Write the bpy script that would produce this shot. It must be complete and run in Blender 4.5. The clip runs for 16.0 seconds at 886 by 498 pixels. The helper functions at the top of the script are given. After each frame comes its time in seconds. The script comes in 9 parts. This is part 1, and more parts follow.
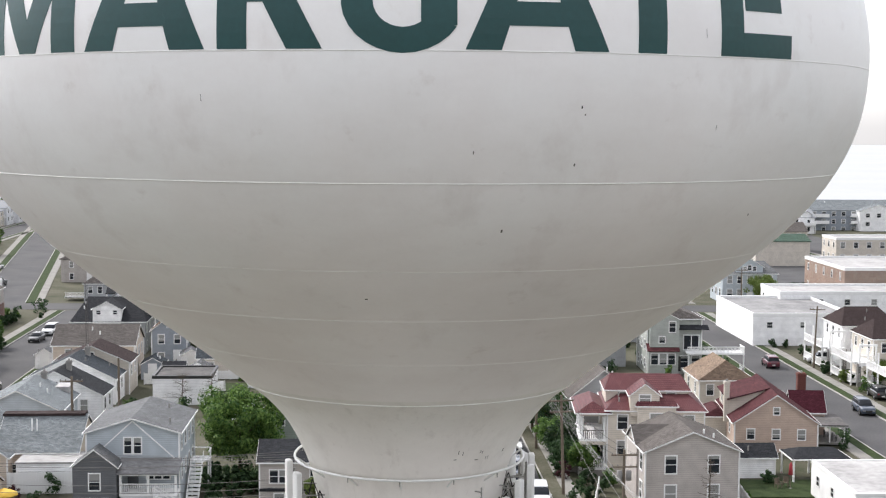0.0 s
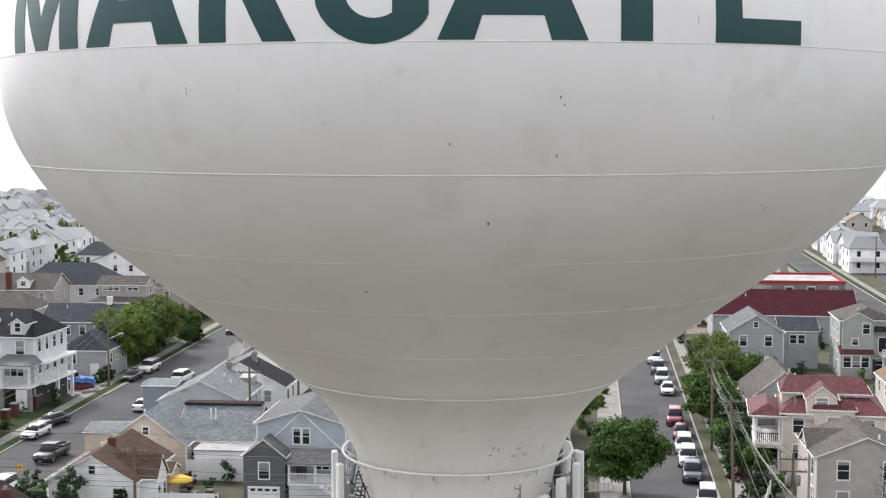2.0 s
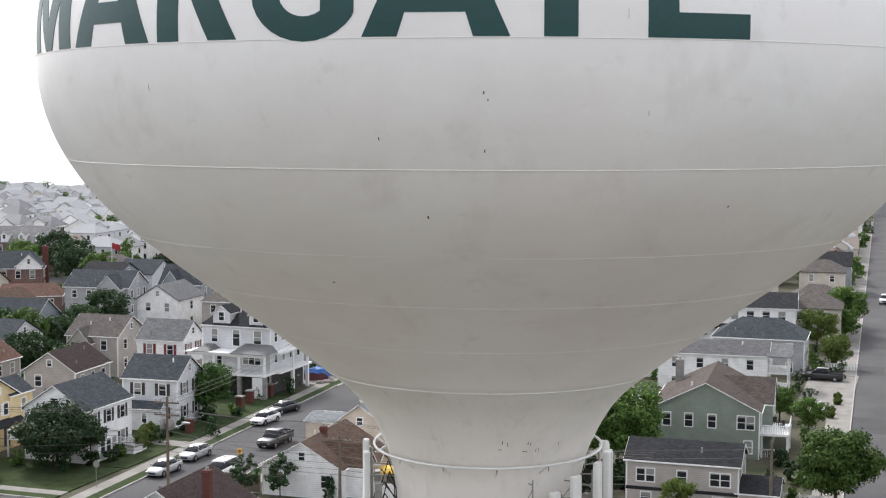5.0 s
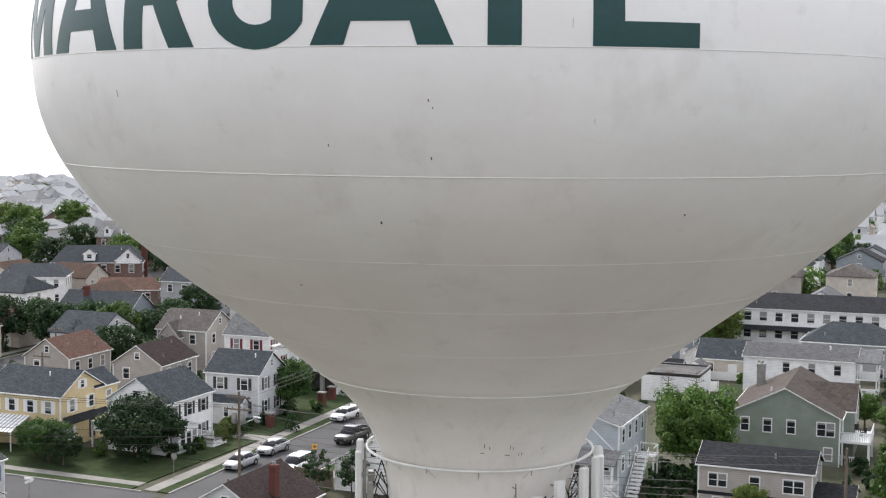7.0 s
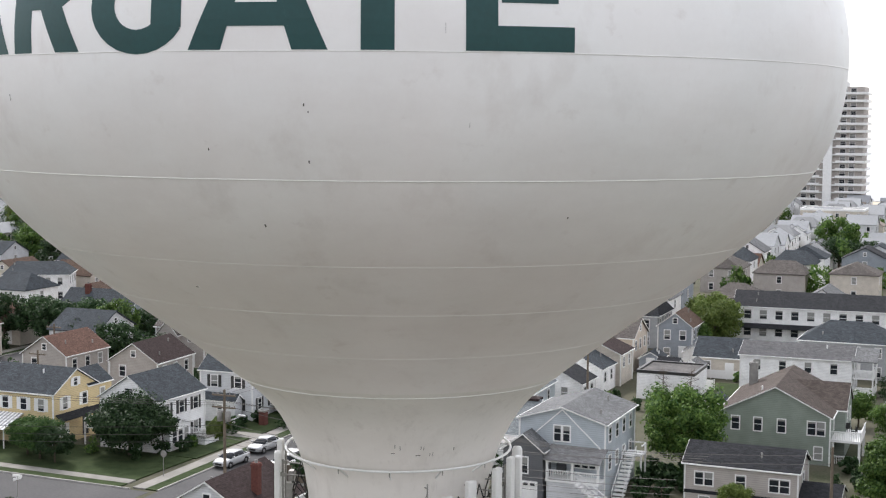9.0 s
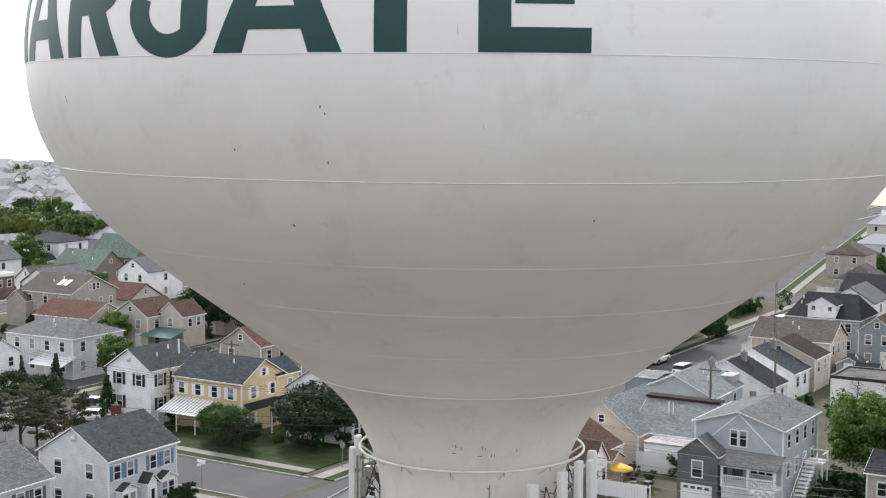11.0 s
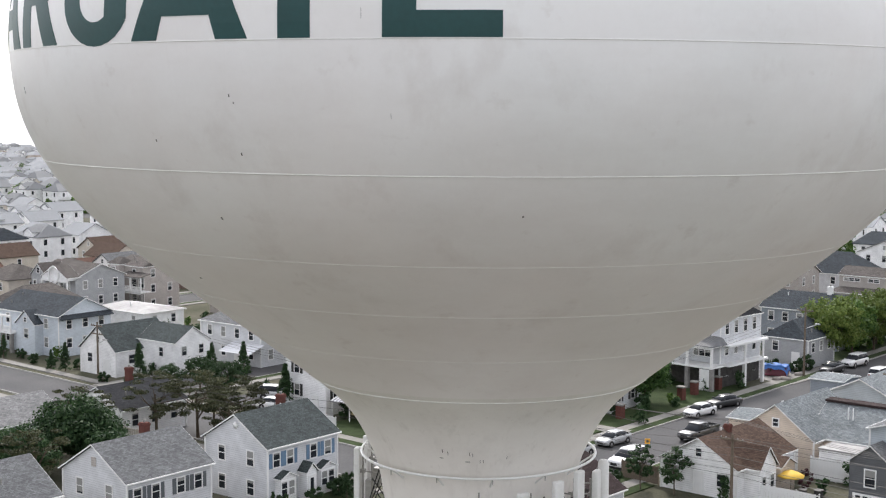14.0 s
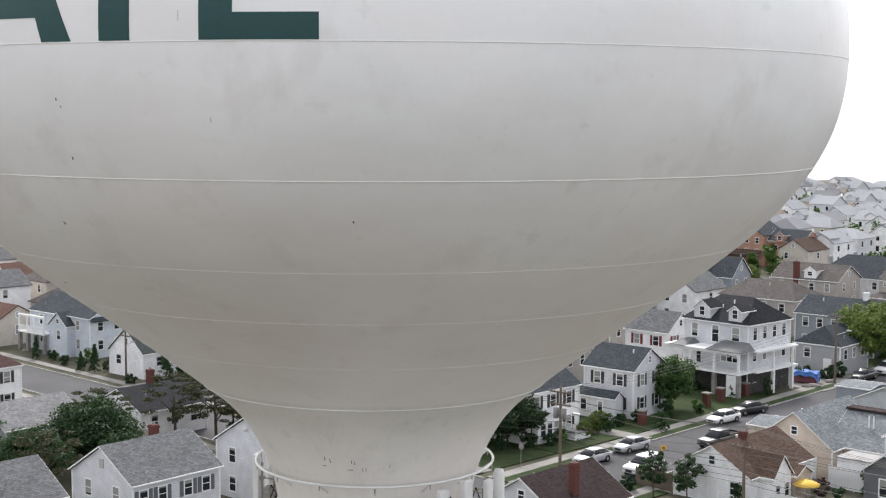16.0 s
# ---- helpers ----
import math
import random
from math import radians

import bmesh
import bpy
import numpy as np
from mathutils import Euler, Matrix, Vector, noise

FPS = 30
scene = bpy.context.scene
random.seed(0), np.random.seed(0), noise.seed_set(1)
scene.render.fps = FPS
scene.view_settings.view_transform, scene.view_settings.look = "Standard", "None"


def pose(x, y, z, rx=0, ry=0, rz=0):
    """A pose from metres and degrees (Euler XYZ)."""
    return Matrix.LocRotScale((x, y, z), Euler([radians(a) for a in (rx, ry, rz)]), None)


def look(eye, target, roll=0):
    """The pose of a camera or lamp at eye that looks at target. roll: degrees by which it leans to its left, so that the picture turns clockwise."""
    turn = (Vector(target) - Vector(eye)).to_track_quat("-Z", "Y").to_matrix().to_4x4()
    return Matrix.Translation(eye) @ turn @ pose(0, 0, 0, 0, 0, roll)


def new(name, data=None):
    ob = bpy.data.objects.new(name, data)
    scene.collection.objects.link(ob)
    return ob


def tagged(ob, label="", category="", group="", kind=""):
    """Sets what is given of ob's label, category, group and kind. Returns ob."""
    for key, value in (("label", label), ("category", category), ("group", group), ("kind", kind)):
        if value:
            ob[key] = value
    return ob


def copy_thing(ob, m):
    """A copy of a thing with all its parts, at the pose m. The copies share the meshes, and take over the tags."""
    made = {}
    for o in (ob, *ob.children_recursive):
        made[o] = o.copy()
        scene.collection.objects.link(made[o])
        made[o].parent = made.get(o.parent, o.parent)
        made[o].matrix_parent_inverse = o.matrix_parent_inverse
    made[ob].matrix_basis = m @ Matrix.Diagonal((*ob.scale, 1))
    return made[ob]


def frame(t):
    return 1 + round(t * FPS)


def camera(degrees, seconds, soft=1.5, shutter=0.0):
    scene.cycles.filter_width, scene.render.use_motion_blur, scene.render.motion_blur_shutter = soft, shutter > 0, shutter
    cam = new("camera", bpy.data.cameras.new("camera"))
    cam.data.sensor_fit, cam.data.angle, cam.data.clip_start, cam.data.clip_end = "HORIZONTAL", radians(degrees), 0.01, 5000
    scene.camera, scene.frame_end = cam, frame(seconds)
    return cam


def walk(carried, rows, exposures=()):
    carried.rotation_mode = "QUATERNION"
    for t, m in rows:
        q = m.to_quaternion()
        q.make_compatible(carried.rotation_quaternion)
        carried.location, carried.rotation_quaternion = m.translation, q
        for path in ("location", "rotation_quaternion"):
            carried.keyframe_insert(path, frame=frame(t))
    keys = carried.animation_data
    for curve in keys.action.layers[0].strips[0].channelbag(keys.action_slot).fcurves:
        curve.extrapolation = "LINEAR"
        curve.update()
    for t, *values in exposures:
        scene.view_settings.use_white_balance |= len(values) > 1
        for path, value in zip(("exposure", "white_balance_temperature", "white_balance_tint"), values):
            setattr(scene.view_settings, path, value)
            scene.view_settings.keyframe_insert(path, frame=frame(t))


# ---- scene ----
cam = camera(34.38, 16.0, soft=1.2)
PATH = [
    (0, (0.109, -41.701, 36.357), (0.516, -21.779, 34.639), 0.35),
    (0.5, (1.084, -41.767, 36.374), (1.336, -21.843, 34.646), 0.22),
    (1, (2.283, -41.644, 36.324), (1.848, -21.724, 34.591), 0.05),
    (1.5, (3.677, -41.445, 36.258), (1.817, -21.609, 34.509), 0.03),
    (2, (5.024, -41.189, 36.243), (2.410, -21.439, 34.482), -0.04),
    (2.5, (6.366, -41.077, 36.197), (3.282, -21.394, 34.436), -0.15),
    (3, (7.693, -40.962, 36.125), (4.232, -21.342, 34.374), -0.21),
    (3.5, (8.949, -40.915, 36.052), (5.085, -21.370, 34.308), -0.21),
    (4, (10.163, -40.644, 36.019), (5.590, -21.252, 34.280), -0.19),
    (4.5, (11.250, -40.498, 36.031), (5.786, -21.337, 34.297), -0.08),
    (5, (12.276, -40.115, 36.114), (5.841, -21.258, 34.373), 0.12),
    (5.2, (12.705, -40.041, 36.155), (5.987, -21.284, 34.407), 0.17),
    (7.3, (15.926, -39.168, 36.345), (8.062, -20.865, 34.569), 0.45),
    (7.5, (16.162, -39.162, 36.367), (8.307, -20.855, 34.586), 0.42),
    (8, (16.795, -38.924, 36.422), (8.955, -20.612, 34.629), 0.46),
    (8.5, (17.557, -38.644, 36.452), (9.705, -20.339, 34.643), 0.43),
    (9, (18.378, -38.243, 36.479), (10.305, -20.034, 34.669), 0.41),
    (9.5, (19.287, -37.716, 36.551), (9.845, -20.179, 34.730), 0.43),
    (9.7, (19.704, -37.552, 36.533), (9.944, -20.190, 34.717), 0.44),
    (11.8, (23.328, -35.024, 36.642), (12.114, -18.574, 34.735), 0.26),
    (12, (23.567, -34.712, 36.573), (12.217, -18.355, 34.666), 0.23),
    (12.5, (24.240, -33.897, 36.606), (12.464, -17.847, 34.672), 0.25),
    (13, (24.973, -32.950, 36.569), (12.488, -17.448, 34.619), 0.28),
    (13.5, (25.682, -31.982, 36.545), (12.728, -16.871, 34.578), 0.24),
    (14, (26.393, -30.898, 36.539), (13.083, -16.101, 34.564), 0.23),
    (14.5, (27.170, -29.954, 36.566), (13.530, -15.460, 34.594), 0.20),
    (15, (27.969, -28.932, 36.583), (14.028, -14.727, 34.613), 0.17),
    (15.5, (28.694, -28.131, 36.563), (14.751, -13.926, 34.612), 0.17),
    (16, (29.452, -27.313, 36.552), (15.521, -13.093, 34.624), 0.20),
]
walk(cam, [(t, look(eye, target, roll)) for t, eye, target, roll in PATH])

# ---------------------------------------------------------------- light
world = bpy.data.worlds.new("overcast_sky")
scene.world = world
world.use_nodes = True
wn, wl = world.node_tree.nodes, world.node_tree.links
sky = wn.new("ShaderNodeTexSky")
sky.sky_type, sky.sun_disc = "NISHITA", False
sky.sun_elevation, sky.sun_rotation = radians(42), radians(-48)
sky.air_density, sky.dust_density, sky.ozone_density = 1.0, 1.2, 1.0
milky = wn.new("ShaderNodeHueSaturation")
milky.inputs["Saturation"].default_value = 0.28
wl.new(sky.outputs["Color"], milky.inputs["Color"])
veil = wn.new("ShaderNodeMix")
veil.data_type, veil.blend_type = "RGBA", "MULTIPLY"
veil.inputs["Factor"].default_value = 1.0
veil.inputs["B"].default_value = (1.008, 1.0, 1.02, 1)
cloud = wn.new("ShaderNodeMix")
cloud.data_type = "RGBA"
cloud.inputs["Factor"].default_value = 0.4
cloud.inputs["B"].default_value = (5.0, 4.95, 5.1, 1)
wl.new(milky.outputs["Color"], cloud.inputs["A"])
wl.new(cloud.outputs["Result"], veil.inputs["A"])
# thin cloud: brighter round the hidden sun
where, toward = wn.new("ShaderNodeTexCoord"), wn.new("ShaderNodeVectorMath")
toward.operation = "DOT_PRODUCT"
toward.inputs[1].default_value = (-0.55, 0.50, 0.67)
glow = wn.new("ShaderNodeMapRange")
glow.interpolation_type = "SMOOTHSTEP"
glow.inputs["From Min"].default_value, glow.inputs["From Max"].default_value = -0.1, 1.1
glow.inputs["To Min"].default_value, glow.inputs["To Max"].default_value = 0.92, 1.42
bright = wn.new("ShaderNodeVectorMath")
bright.operation = "SCALE"
wl.new(where.outputs["Generated"], toward.inputs[0])
wl.new(toward.outputs["Value"], glow.inputs["Value"])
up, low, mult = wn.new("ShaderNodeSeparateXYZ"), wn.new("ShaderNodeMapRange"), wn.new("ShaderNodeMath")
low.inputs["From Min"].default_value, low.inputs["From Max"].default_value = 0.0, 0.25
low.inputs["To Min"].default_value, low.inputs["To Max"].default_value = 0.70, 1.0
mult.operation = "MULTIPLY"
wl.new(where.outputs["Generated"], up.inputs[0])
wl.new(up.outputs["Z"], low.inputs["Value"])
wl.new(glow.outputs["Result"], mult.inputs[0])
wl.new(low.outputs["Result"], mult.inputs[1])
wl.new(veil.outputs["Result"], bright.inputs[0])
wl.new(mult.outputs[0], bright.inputs["Scale"])
wl.new(bright.outputs["Vector"], wn["Background"].inputs["Color"])
wn["Background"].inputs["Strength"].default_value = 0.15
sun_data = bpy.data.lights.new("sun", "SUN")
sun_data.energy, sun_data.angle, sun_data.color = 1.6, radians(8), (1.0, 0.95, 0.90)
sun = new("sun", sun_data)
sun.matrix_world = look((-74, 67, 90), (0, 0, 0))
scene.view_settings.exposure = 1.05


# ---------------------------------------------------------------- materials
def node_mat(name, rough=0.8, metal=0.0):
    m = bpy.data.materials.new(name)
    m.use_nodes = True
    p = m.node_tree.nodes["Principled BSDF"]
    p.inputs["Roughness"].default_value, p.inputs["Metallic"].default_value = rough, metal
    return m, m.node_tree.nodes, m.node_tree.links, p


def mottled(name, dark, light, scale=1.2, rough=0.85, bump=0.15, fine=9.0, metal=0.0, coat=0.0, vary=0.0):
    """Two-scale mottled surface between two colours; vary: lightness spread from object to object."""
    m, n, l, p = node_mat(name, rough, metal)
    co = n.new("ShaderNodeTexCoord")
    big, small = n.new("ShaderNodeTexNoise"), n.new("ShaderNodeTexNoise")
    big.inputs["Scale"].default_value, small.inputs["Scale"].default_value = scale, scale * fine
    small.inputs["Detail"].default_value = 6
    mix = n.new("ShaderNodeMath")
    mix.operation = "MULTIPLY_ADD"
    mix.inputs[1].default_value = 0.55
    half = n.new("ShaderNodeMath")
    half.operation = "MULTIPLY"
    half.inputs[1].default_value = 0.45
    ramp = n.new("ShaderNodeValToRGB")
    ramp.color_ramp.elements[0].position, ramp.color_ramp.elements[1].position = 0.3, 0.7
    ramp.color_ramp.elements[0].color, ramp.color_ramp.elements[1].color = (*dark, 1), (*light, 1)
    for t in (big, small):
        l.new(co.outputs["Object"], t.inputs["Vector"])
    l.new(small.outputs["Fac"], half.inputs[0])
    l.new(big.outputs["Fac"], mix.inputs[0])
    l.new(half.outputs[0], mix.inputs[2])
    l.new(mix.outputs[0], ramp.inputs["Fac"])
    last = ramp.outputs["Color"]
    if vary:
        info, hs, mr = n.new("ShaderNodeObjectInfo"), n.new("ShaderNodeHueSaturation"), n.new("ShaderNodeMapRange")
        mr.inputs["To Min"].default_value, mr.inputs["To Max"].default_value = 1 - vary, 1 + vary
        l.new(info.outputs["Random"], mr.inputs["Value"])
        l.new(mr.outputs[0], hs.inputs["Value"])
        l.new(last, hs.inputs["Color"])
        last = hs.outputs["Color"]
    l.new(last, p.inputs["Base Color"])
    if bump:
        b = n.new("ShaderNodeBump")
        b.inputs["Strength"].default_value, b.inputs["Distance"].default_value = bump, 0.02
        l.new(small.outputs["Fac"], b.inputs["Height"])
        l.new(b.outputs["Normal"], p.inputs["Normal"])
    if rough >= 0.9:
        p.inputs["Specular IOR Level"].default_value = 0.12
    if coat:
        p.inputs["Coat Weight"].default_value = coat
        p.inputs["Coat Roughness"].default_value = 0.08
    return m


def siding(name, colour, lap=0.2, rough=0.6):
    """Horizontal lap boards with a shadow line painted under each and light dirt."""
    m, n, l, p = node_mat(name, rough)
    co, sep = n.new("ShaderNodeTexCoord"), n.new("ShaderNodeSeparateXYZ")
    l.new(co.outputs["Object"], sep.inputs[0])
    div, fr = n.new("ShaderNodeMath"), n.new("ShaderNodeMath")
    div.operation, fr.operation = "DIVIDE", "FRACT"
    div.inputs[1].default_value = lap
    l.new(sep.outputs["Z"], div.inputs[0])
    l.new(div.outputs[0], fr.inputs[0])
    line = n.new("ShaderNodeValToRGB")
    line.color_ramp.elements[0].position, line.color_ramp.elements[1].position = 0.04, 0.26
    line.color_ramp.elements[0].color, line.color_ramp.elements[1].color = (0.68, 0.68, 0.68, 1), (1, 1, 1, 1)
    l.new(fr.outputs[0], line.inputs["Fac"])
    no = n.new("ShaderNodeTexNoise")
    no.inputs["Scale"].default_value, no.inputs["Detail"].default_value = 0.9, 8
    l.new(co.outputs["Object"], no.inputs["Vector"])
    dirt = n.new("ShaderNodeMapRange")
    dirt.inputs["From Min"].default_value, dirt.inputs["From Max"].default_value = 0.3, 0.7
    dirt.inputs["To Min"].default_value, dirt.inputs["To Max"].default_value = 0.86, 1.06
    l.new(no.outputs["Fac"], dirt.inputs["Value"])
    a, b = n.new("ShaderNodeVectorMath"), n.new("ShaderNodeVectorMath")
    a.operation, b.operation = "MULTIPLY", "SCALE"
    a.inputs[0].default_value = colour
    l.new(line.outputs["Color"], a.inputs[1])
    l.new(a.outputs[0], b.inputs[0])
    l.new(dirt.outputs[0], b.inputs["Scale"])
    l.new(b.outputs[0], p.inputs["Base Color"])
    bu = n.new("ShaderNodeBump")
    bu.inputs["Strength"].default_value, bu.inputs["Distance"].default_value = 0.6, 0.02
    l.new(fr.outputs[0], bu.inputs["Height"])
    l.new(bu.outputs["Normal"], p.inputs["Normal"])
    return m


def coursed(name, dark, light, joint, width, height, rough=0.9, mortar=0.012, bump=0.5):
    """Pieces in courses, laid out by the UV map in metres: shingles, brick, pantiles."""
    m, n, l, p = node_mat(name, rough)
    p.inputs["Specular IOR Level"].default_value = 0.08
    uv = n.new("ShaderNodeUVMap")
    br = n.new("ShaderNodeTexBrick")
    br.inputs["Scale"].default_value = 1.0
    br.inputs["Brick Width"].default_value, br.inputs["Row Height"].default_value = width, height
    br.inputs["Mortar Size"].default_value = mortar
    br.inputs["Mortar Smooth"].default_value = 0.4
    br.inputs["Color1"].default_value, br.inputs["Color2"].default_value, br.inputs["Mortar"].default_value = (*dark, 1), (*light, 1), (*joint, 1)
    l.new(uv.outputs[0], br.inputs["Vector"])
    no, no2 = n.new("ShaderNodeTexNoise"), n.new("ShaderNodeTexNoise")
    no.inputs["Scale"].default_value, no.inputs["Detail"].default_value = 0.55, 5
    no2.inputs["Scale"].default_value, no2.inputs["Detail"].default_value = 7.0, 4
    mr = n.new("ShaderNodeMapRange")
    mr.inputs["From Min"].default_value, mr.inputs["From Max"].default_value = 0.3, 0.7
    mr.inputs["To Min"].default_value, mr.inputs["To Max"].default_value = 0.74, 1.24
    ad = n.new("ShaderNodeMath")
    ad.operation = "MULTIPLY_ADD"
    ad.inputs[1].default_value = 0.45
    co = n.new("ShaderNodeTexCoord")
    l.new(co.outputs["Object"], no.inputs["Vector"])
    l.new(co.outputs["Object"], no2.inputs["Vector"])
    sc2 = n.new("ShaderNodeMath")
    sc2.operation = "MULTIPLY"
    sc2.inputs[1].default_value = 0.55
    l.new(no2.outputs["Fac"], sc2.inputs[0])
    l.new(no.outputs["Fac"], ad.inputs[0])
    l.new(sc2.outputs[0], ad.inputs[2])
    l.new(ad.outputs[0], mr.inputs["Value"])
    vm = n.new("ShaderNodeVectorMath")
    vm.operation = "SCALE"
    l.new(br.outputs["Color"], vm.inputs[0])
    l.new(mr.outputs[0], vm.inputs["Scale"])
    l.new(vm.outputs[0], p.inputs["Base Color"])
    bu = n.new("ShaderNodeBump")
    bu.inputs["Strength"].default_value, bu.inputs["Distance"].default_value = bump, 0.03
    bu.invert = True
    l.new(br.outputs["Fac"], bu.inputs["Height"])
    l.new(bu.outputs["Normal"], p.inputs["Normal"])
    return m


def shingle(name, c):
    c = tuple(v * 0.72 for v in c)
    return coursed(name, tuple(v * 0.76 for v in c), tuple(v * 1.24 for v in c), tuple(v * 0.4 for v in c), 0.36, 0.17)


def leaf_mat(name, a, b):
    m, n, l, p = node_mat(name, 0.6)
    p.inputs["Specular IOR Level"].default_value = 0.15
    geo, ramp = n.new("ShaderNodeNewGeometry"), n.new("ShaderNodeValToRGB")
    ramp.color_ramp.elements[0].color, ramp.color_ramp.elements[1].color = (*a, 1), (*b, 1)
    l.new(geo.outputs["Random Per Island"], ramp.inputs["Fac"])
    info, hs, mr = n.new("ShaderNodeObjectInfo"), n.new("ShaderNodeHueSaturation"), n.new("ShaderNodeMapRange")
    mr.inputs["To Min"].default_value, mr.inputs["To Max"].default_value = 0.75, 1.25
    l.new(info.outputs["Random"], mr.inputs["Value"])
    l.new(mr.outputs[0], hs.inputs["Value"])
    l.new(ramp.outputs["Color"], hs.inputs["Color"])
    l.new(hs.outputs["Color"], p.inputs["Base Color"])
    tr, mx = n.new("ShaderNodeBsdfTranslucent"), n.new("ShaderNodeMixShader")
    mx.inputs[0].default_value = 0.3
    l.new(hs.outputs["Color"], tr.inputs["Color"])
    l.new(p.outputs[0], mx.inputs[1])
    l.new(tr.outputs[0], mx.inputs[2])
    l.new(mx.outputs[0], n["Material Output"].inputs["Surface"])
    return m


def tank_paint(name, clean, soiled, runs, bounce_tint=None):
    """Off-white steel paint: soft brownish patches, sideways roller marks, dark runs, scuffs and specks."""
    m, n, l, p = node_mat(name, 0.42)
    co = n.new("ShaderNodeTexCoord")
    layers = []
    for sc, stretch, lo, hi, d in ((0.10, (1, 1, 1.8), 0.40, 0.72, 0.84), (0.30, (1, 1, 3.0), 0.50, 0.78, 0.95), (0.55, (1.2, 1.2, 0.8), 0.56, 0.74, 0.885), (1.0, (1.8, 1.8, 0.3), 0.55, 0.78, runs), (2.0, (1, 1, 0.3), 0.58, 0.74, 1 - 1.4 * (1 - runs)), (4.2, (1.5, 1.5, 0.16), 0.60, 0.72, runs), (1.3, (1, 1, 1.1), 0.63, 0.76, 0.865), (8.0, (1, 1, 1), 0.35, 0.7, 0.985)):
        mp, no, mr = n.new("ShaderNodeMapping"), n.new("ShaderNodeTexNoise"), n.new("ShaderNodeMapRange")
        mp.inputs["Scale"].default_value = stretch
        mp.inputs["Location"].default_value = (sc * 31, sc * 17, 0)
        no.inputs["Scale"].default_value, no.inputs["Detail"].default_value, no.inputs["Roughness"].default_value = sc, 7, 0.62
        mr.inputs["From Min"].default_value, mr.inputs["From Max"].default_value = lo, hi
        mr.inputs["To Min"].default_value, mr.inputs["To Max"].default_value = 1.0, d
        l.new(co.outputs["Object"], mp.inputs["Vector"])
        l.new(mp.outputs[0], no.inputs["Vector"])
        l.new(no.outputs["Fac"], mr.inputs["Value"])
        layers.append(mr)
    last = layers[0].outputs[0]
    for k in layers[1:]:
        mu = n.new("ShaderNodeMath")
        mu.operation = "MULTIPLY"
        l.new(last, mu.inputs[0])
        l.new(k.outputs[0], mu.inputs[1])
        last = mu.outputs[0]
    ramp = n.new("ShaderNodeValToRGB")
    ramp.color_ramp.elements[0].position, ramp.color_ramp.elements[1].position = 0.38, 1.0
    ramp.color_ramp.elements[0].color, ramp.color_ramp.elements[1].color = (*soiled, 1), (*clean, 1)
    l.new(last, ramp.inputs["Fac"])
    last = ramp.outputs["Color"]
    # warm light bounced off the ground, painted into the lower tank's colour
    if bounce_tint:
        sp, nz, sm, ab, am = n.new("ShaderNodeSeparateXYZ"), n.new("ShaderNodeTexNoise"), n.new("ShaderNodeMath"), n.new("ShaderNodeMapRange"), n.new("ShaderNodeMix")
        nz.inputs["Scale"].default_value, nz.inputs["Detail"].default_value = 0.22, 5
        sm.operation = "MULTIPLY_ADD"
        sm.inputs[1].default_value = 5.0
        ab.inputs["From Min"].default_value, ab.inputs["From Max"].default_value = 34.0, 39.6
        ab.inputs["To Min"].default_value, ab.inputs["To Max"].default_value = 1.0, 0.0
        am.data_type, am.blend_type = "RGBA", "MULTIPLY"
        am.inputs["B"].default_value = (*bounce_tint, 1)
        l.new(co.outputs["Object"], sp.inputs[0])
        l.new(co.outputs["Object"], nz.inputs["Vector"])
        l.new(nz.outputs["Fac"], sm.inputs[0])
        l.new(sp.outputs["Z"], sm.inputs[2])
        l.new(sm.outputs[0], ab.inputs["Value"])
        l.new(ab.outputs["Result"], am.inputs["Factor"])
        l.new(last, am.inputs["A"])
        last = am.outputs["Result"]
    tn, tint, both = n.new("ShaderNodeTexNoise"), n.new("ShaderNodeValToRGB"), n.new("ShaderNodeVectorMath")
    tn.inputs["Scale"].default_value, tn.inputs["Detail"].default_value = 0.13, 3
    tint.color_ramp.elements[0].position, tint.color_ramp.elements[1].position = 0.38, 0.66
    tint.color_ramp.elements[0].color, tint.color_ramp.elements[1].color = (0.992, 1.0, 0.992, 1), (1.0, 0.970, 0.955, 1)
    both.operation = "MULTIPLY"
    l.new(co.outputs["Object"], tn.inputs["Vector"])
    l.new(tn.outputs["Fac"], tint.inputs["Fac"])
    l.new(last, both.inputs[0])
    l.new(tint.outputs["Color"], both.inputs[1])
    l.new(both.outputs[0], p.inputs["Base Color"])
    no = n.new("ShaderNodeTexNoise")
    no.inputs["Scale"].default_value = 0.8
    l.new(co.outputs["Object"], no.inputs["Vector"])
    bu = n.new("ShaderNodeBump")
    bu.inputs["Strength"].default_value, bu.inputs["Distance"].default_value = 0.08, 0.05
    l.new(no.outputs["Fac"], bu.inputs["Height"])
    l.new(bu.outputs["Normal"], p.inputs["Normal"])
    return m


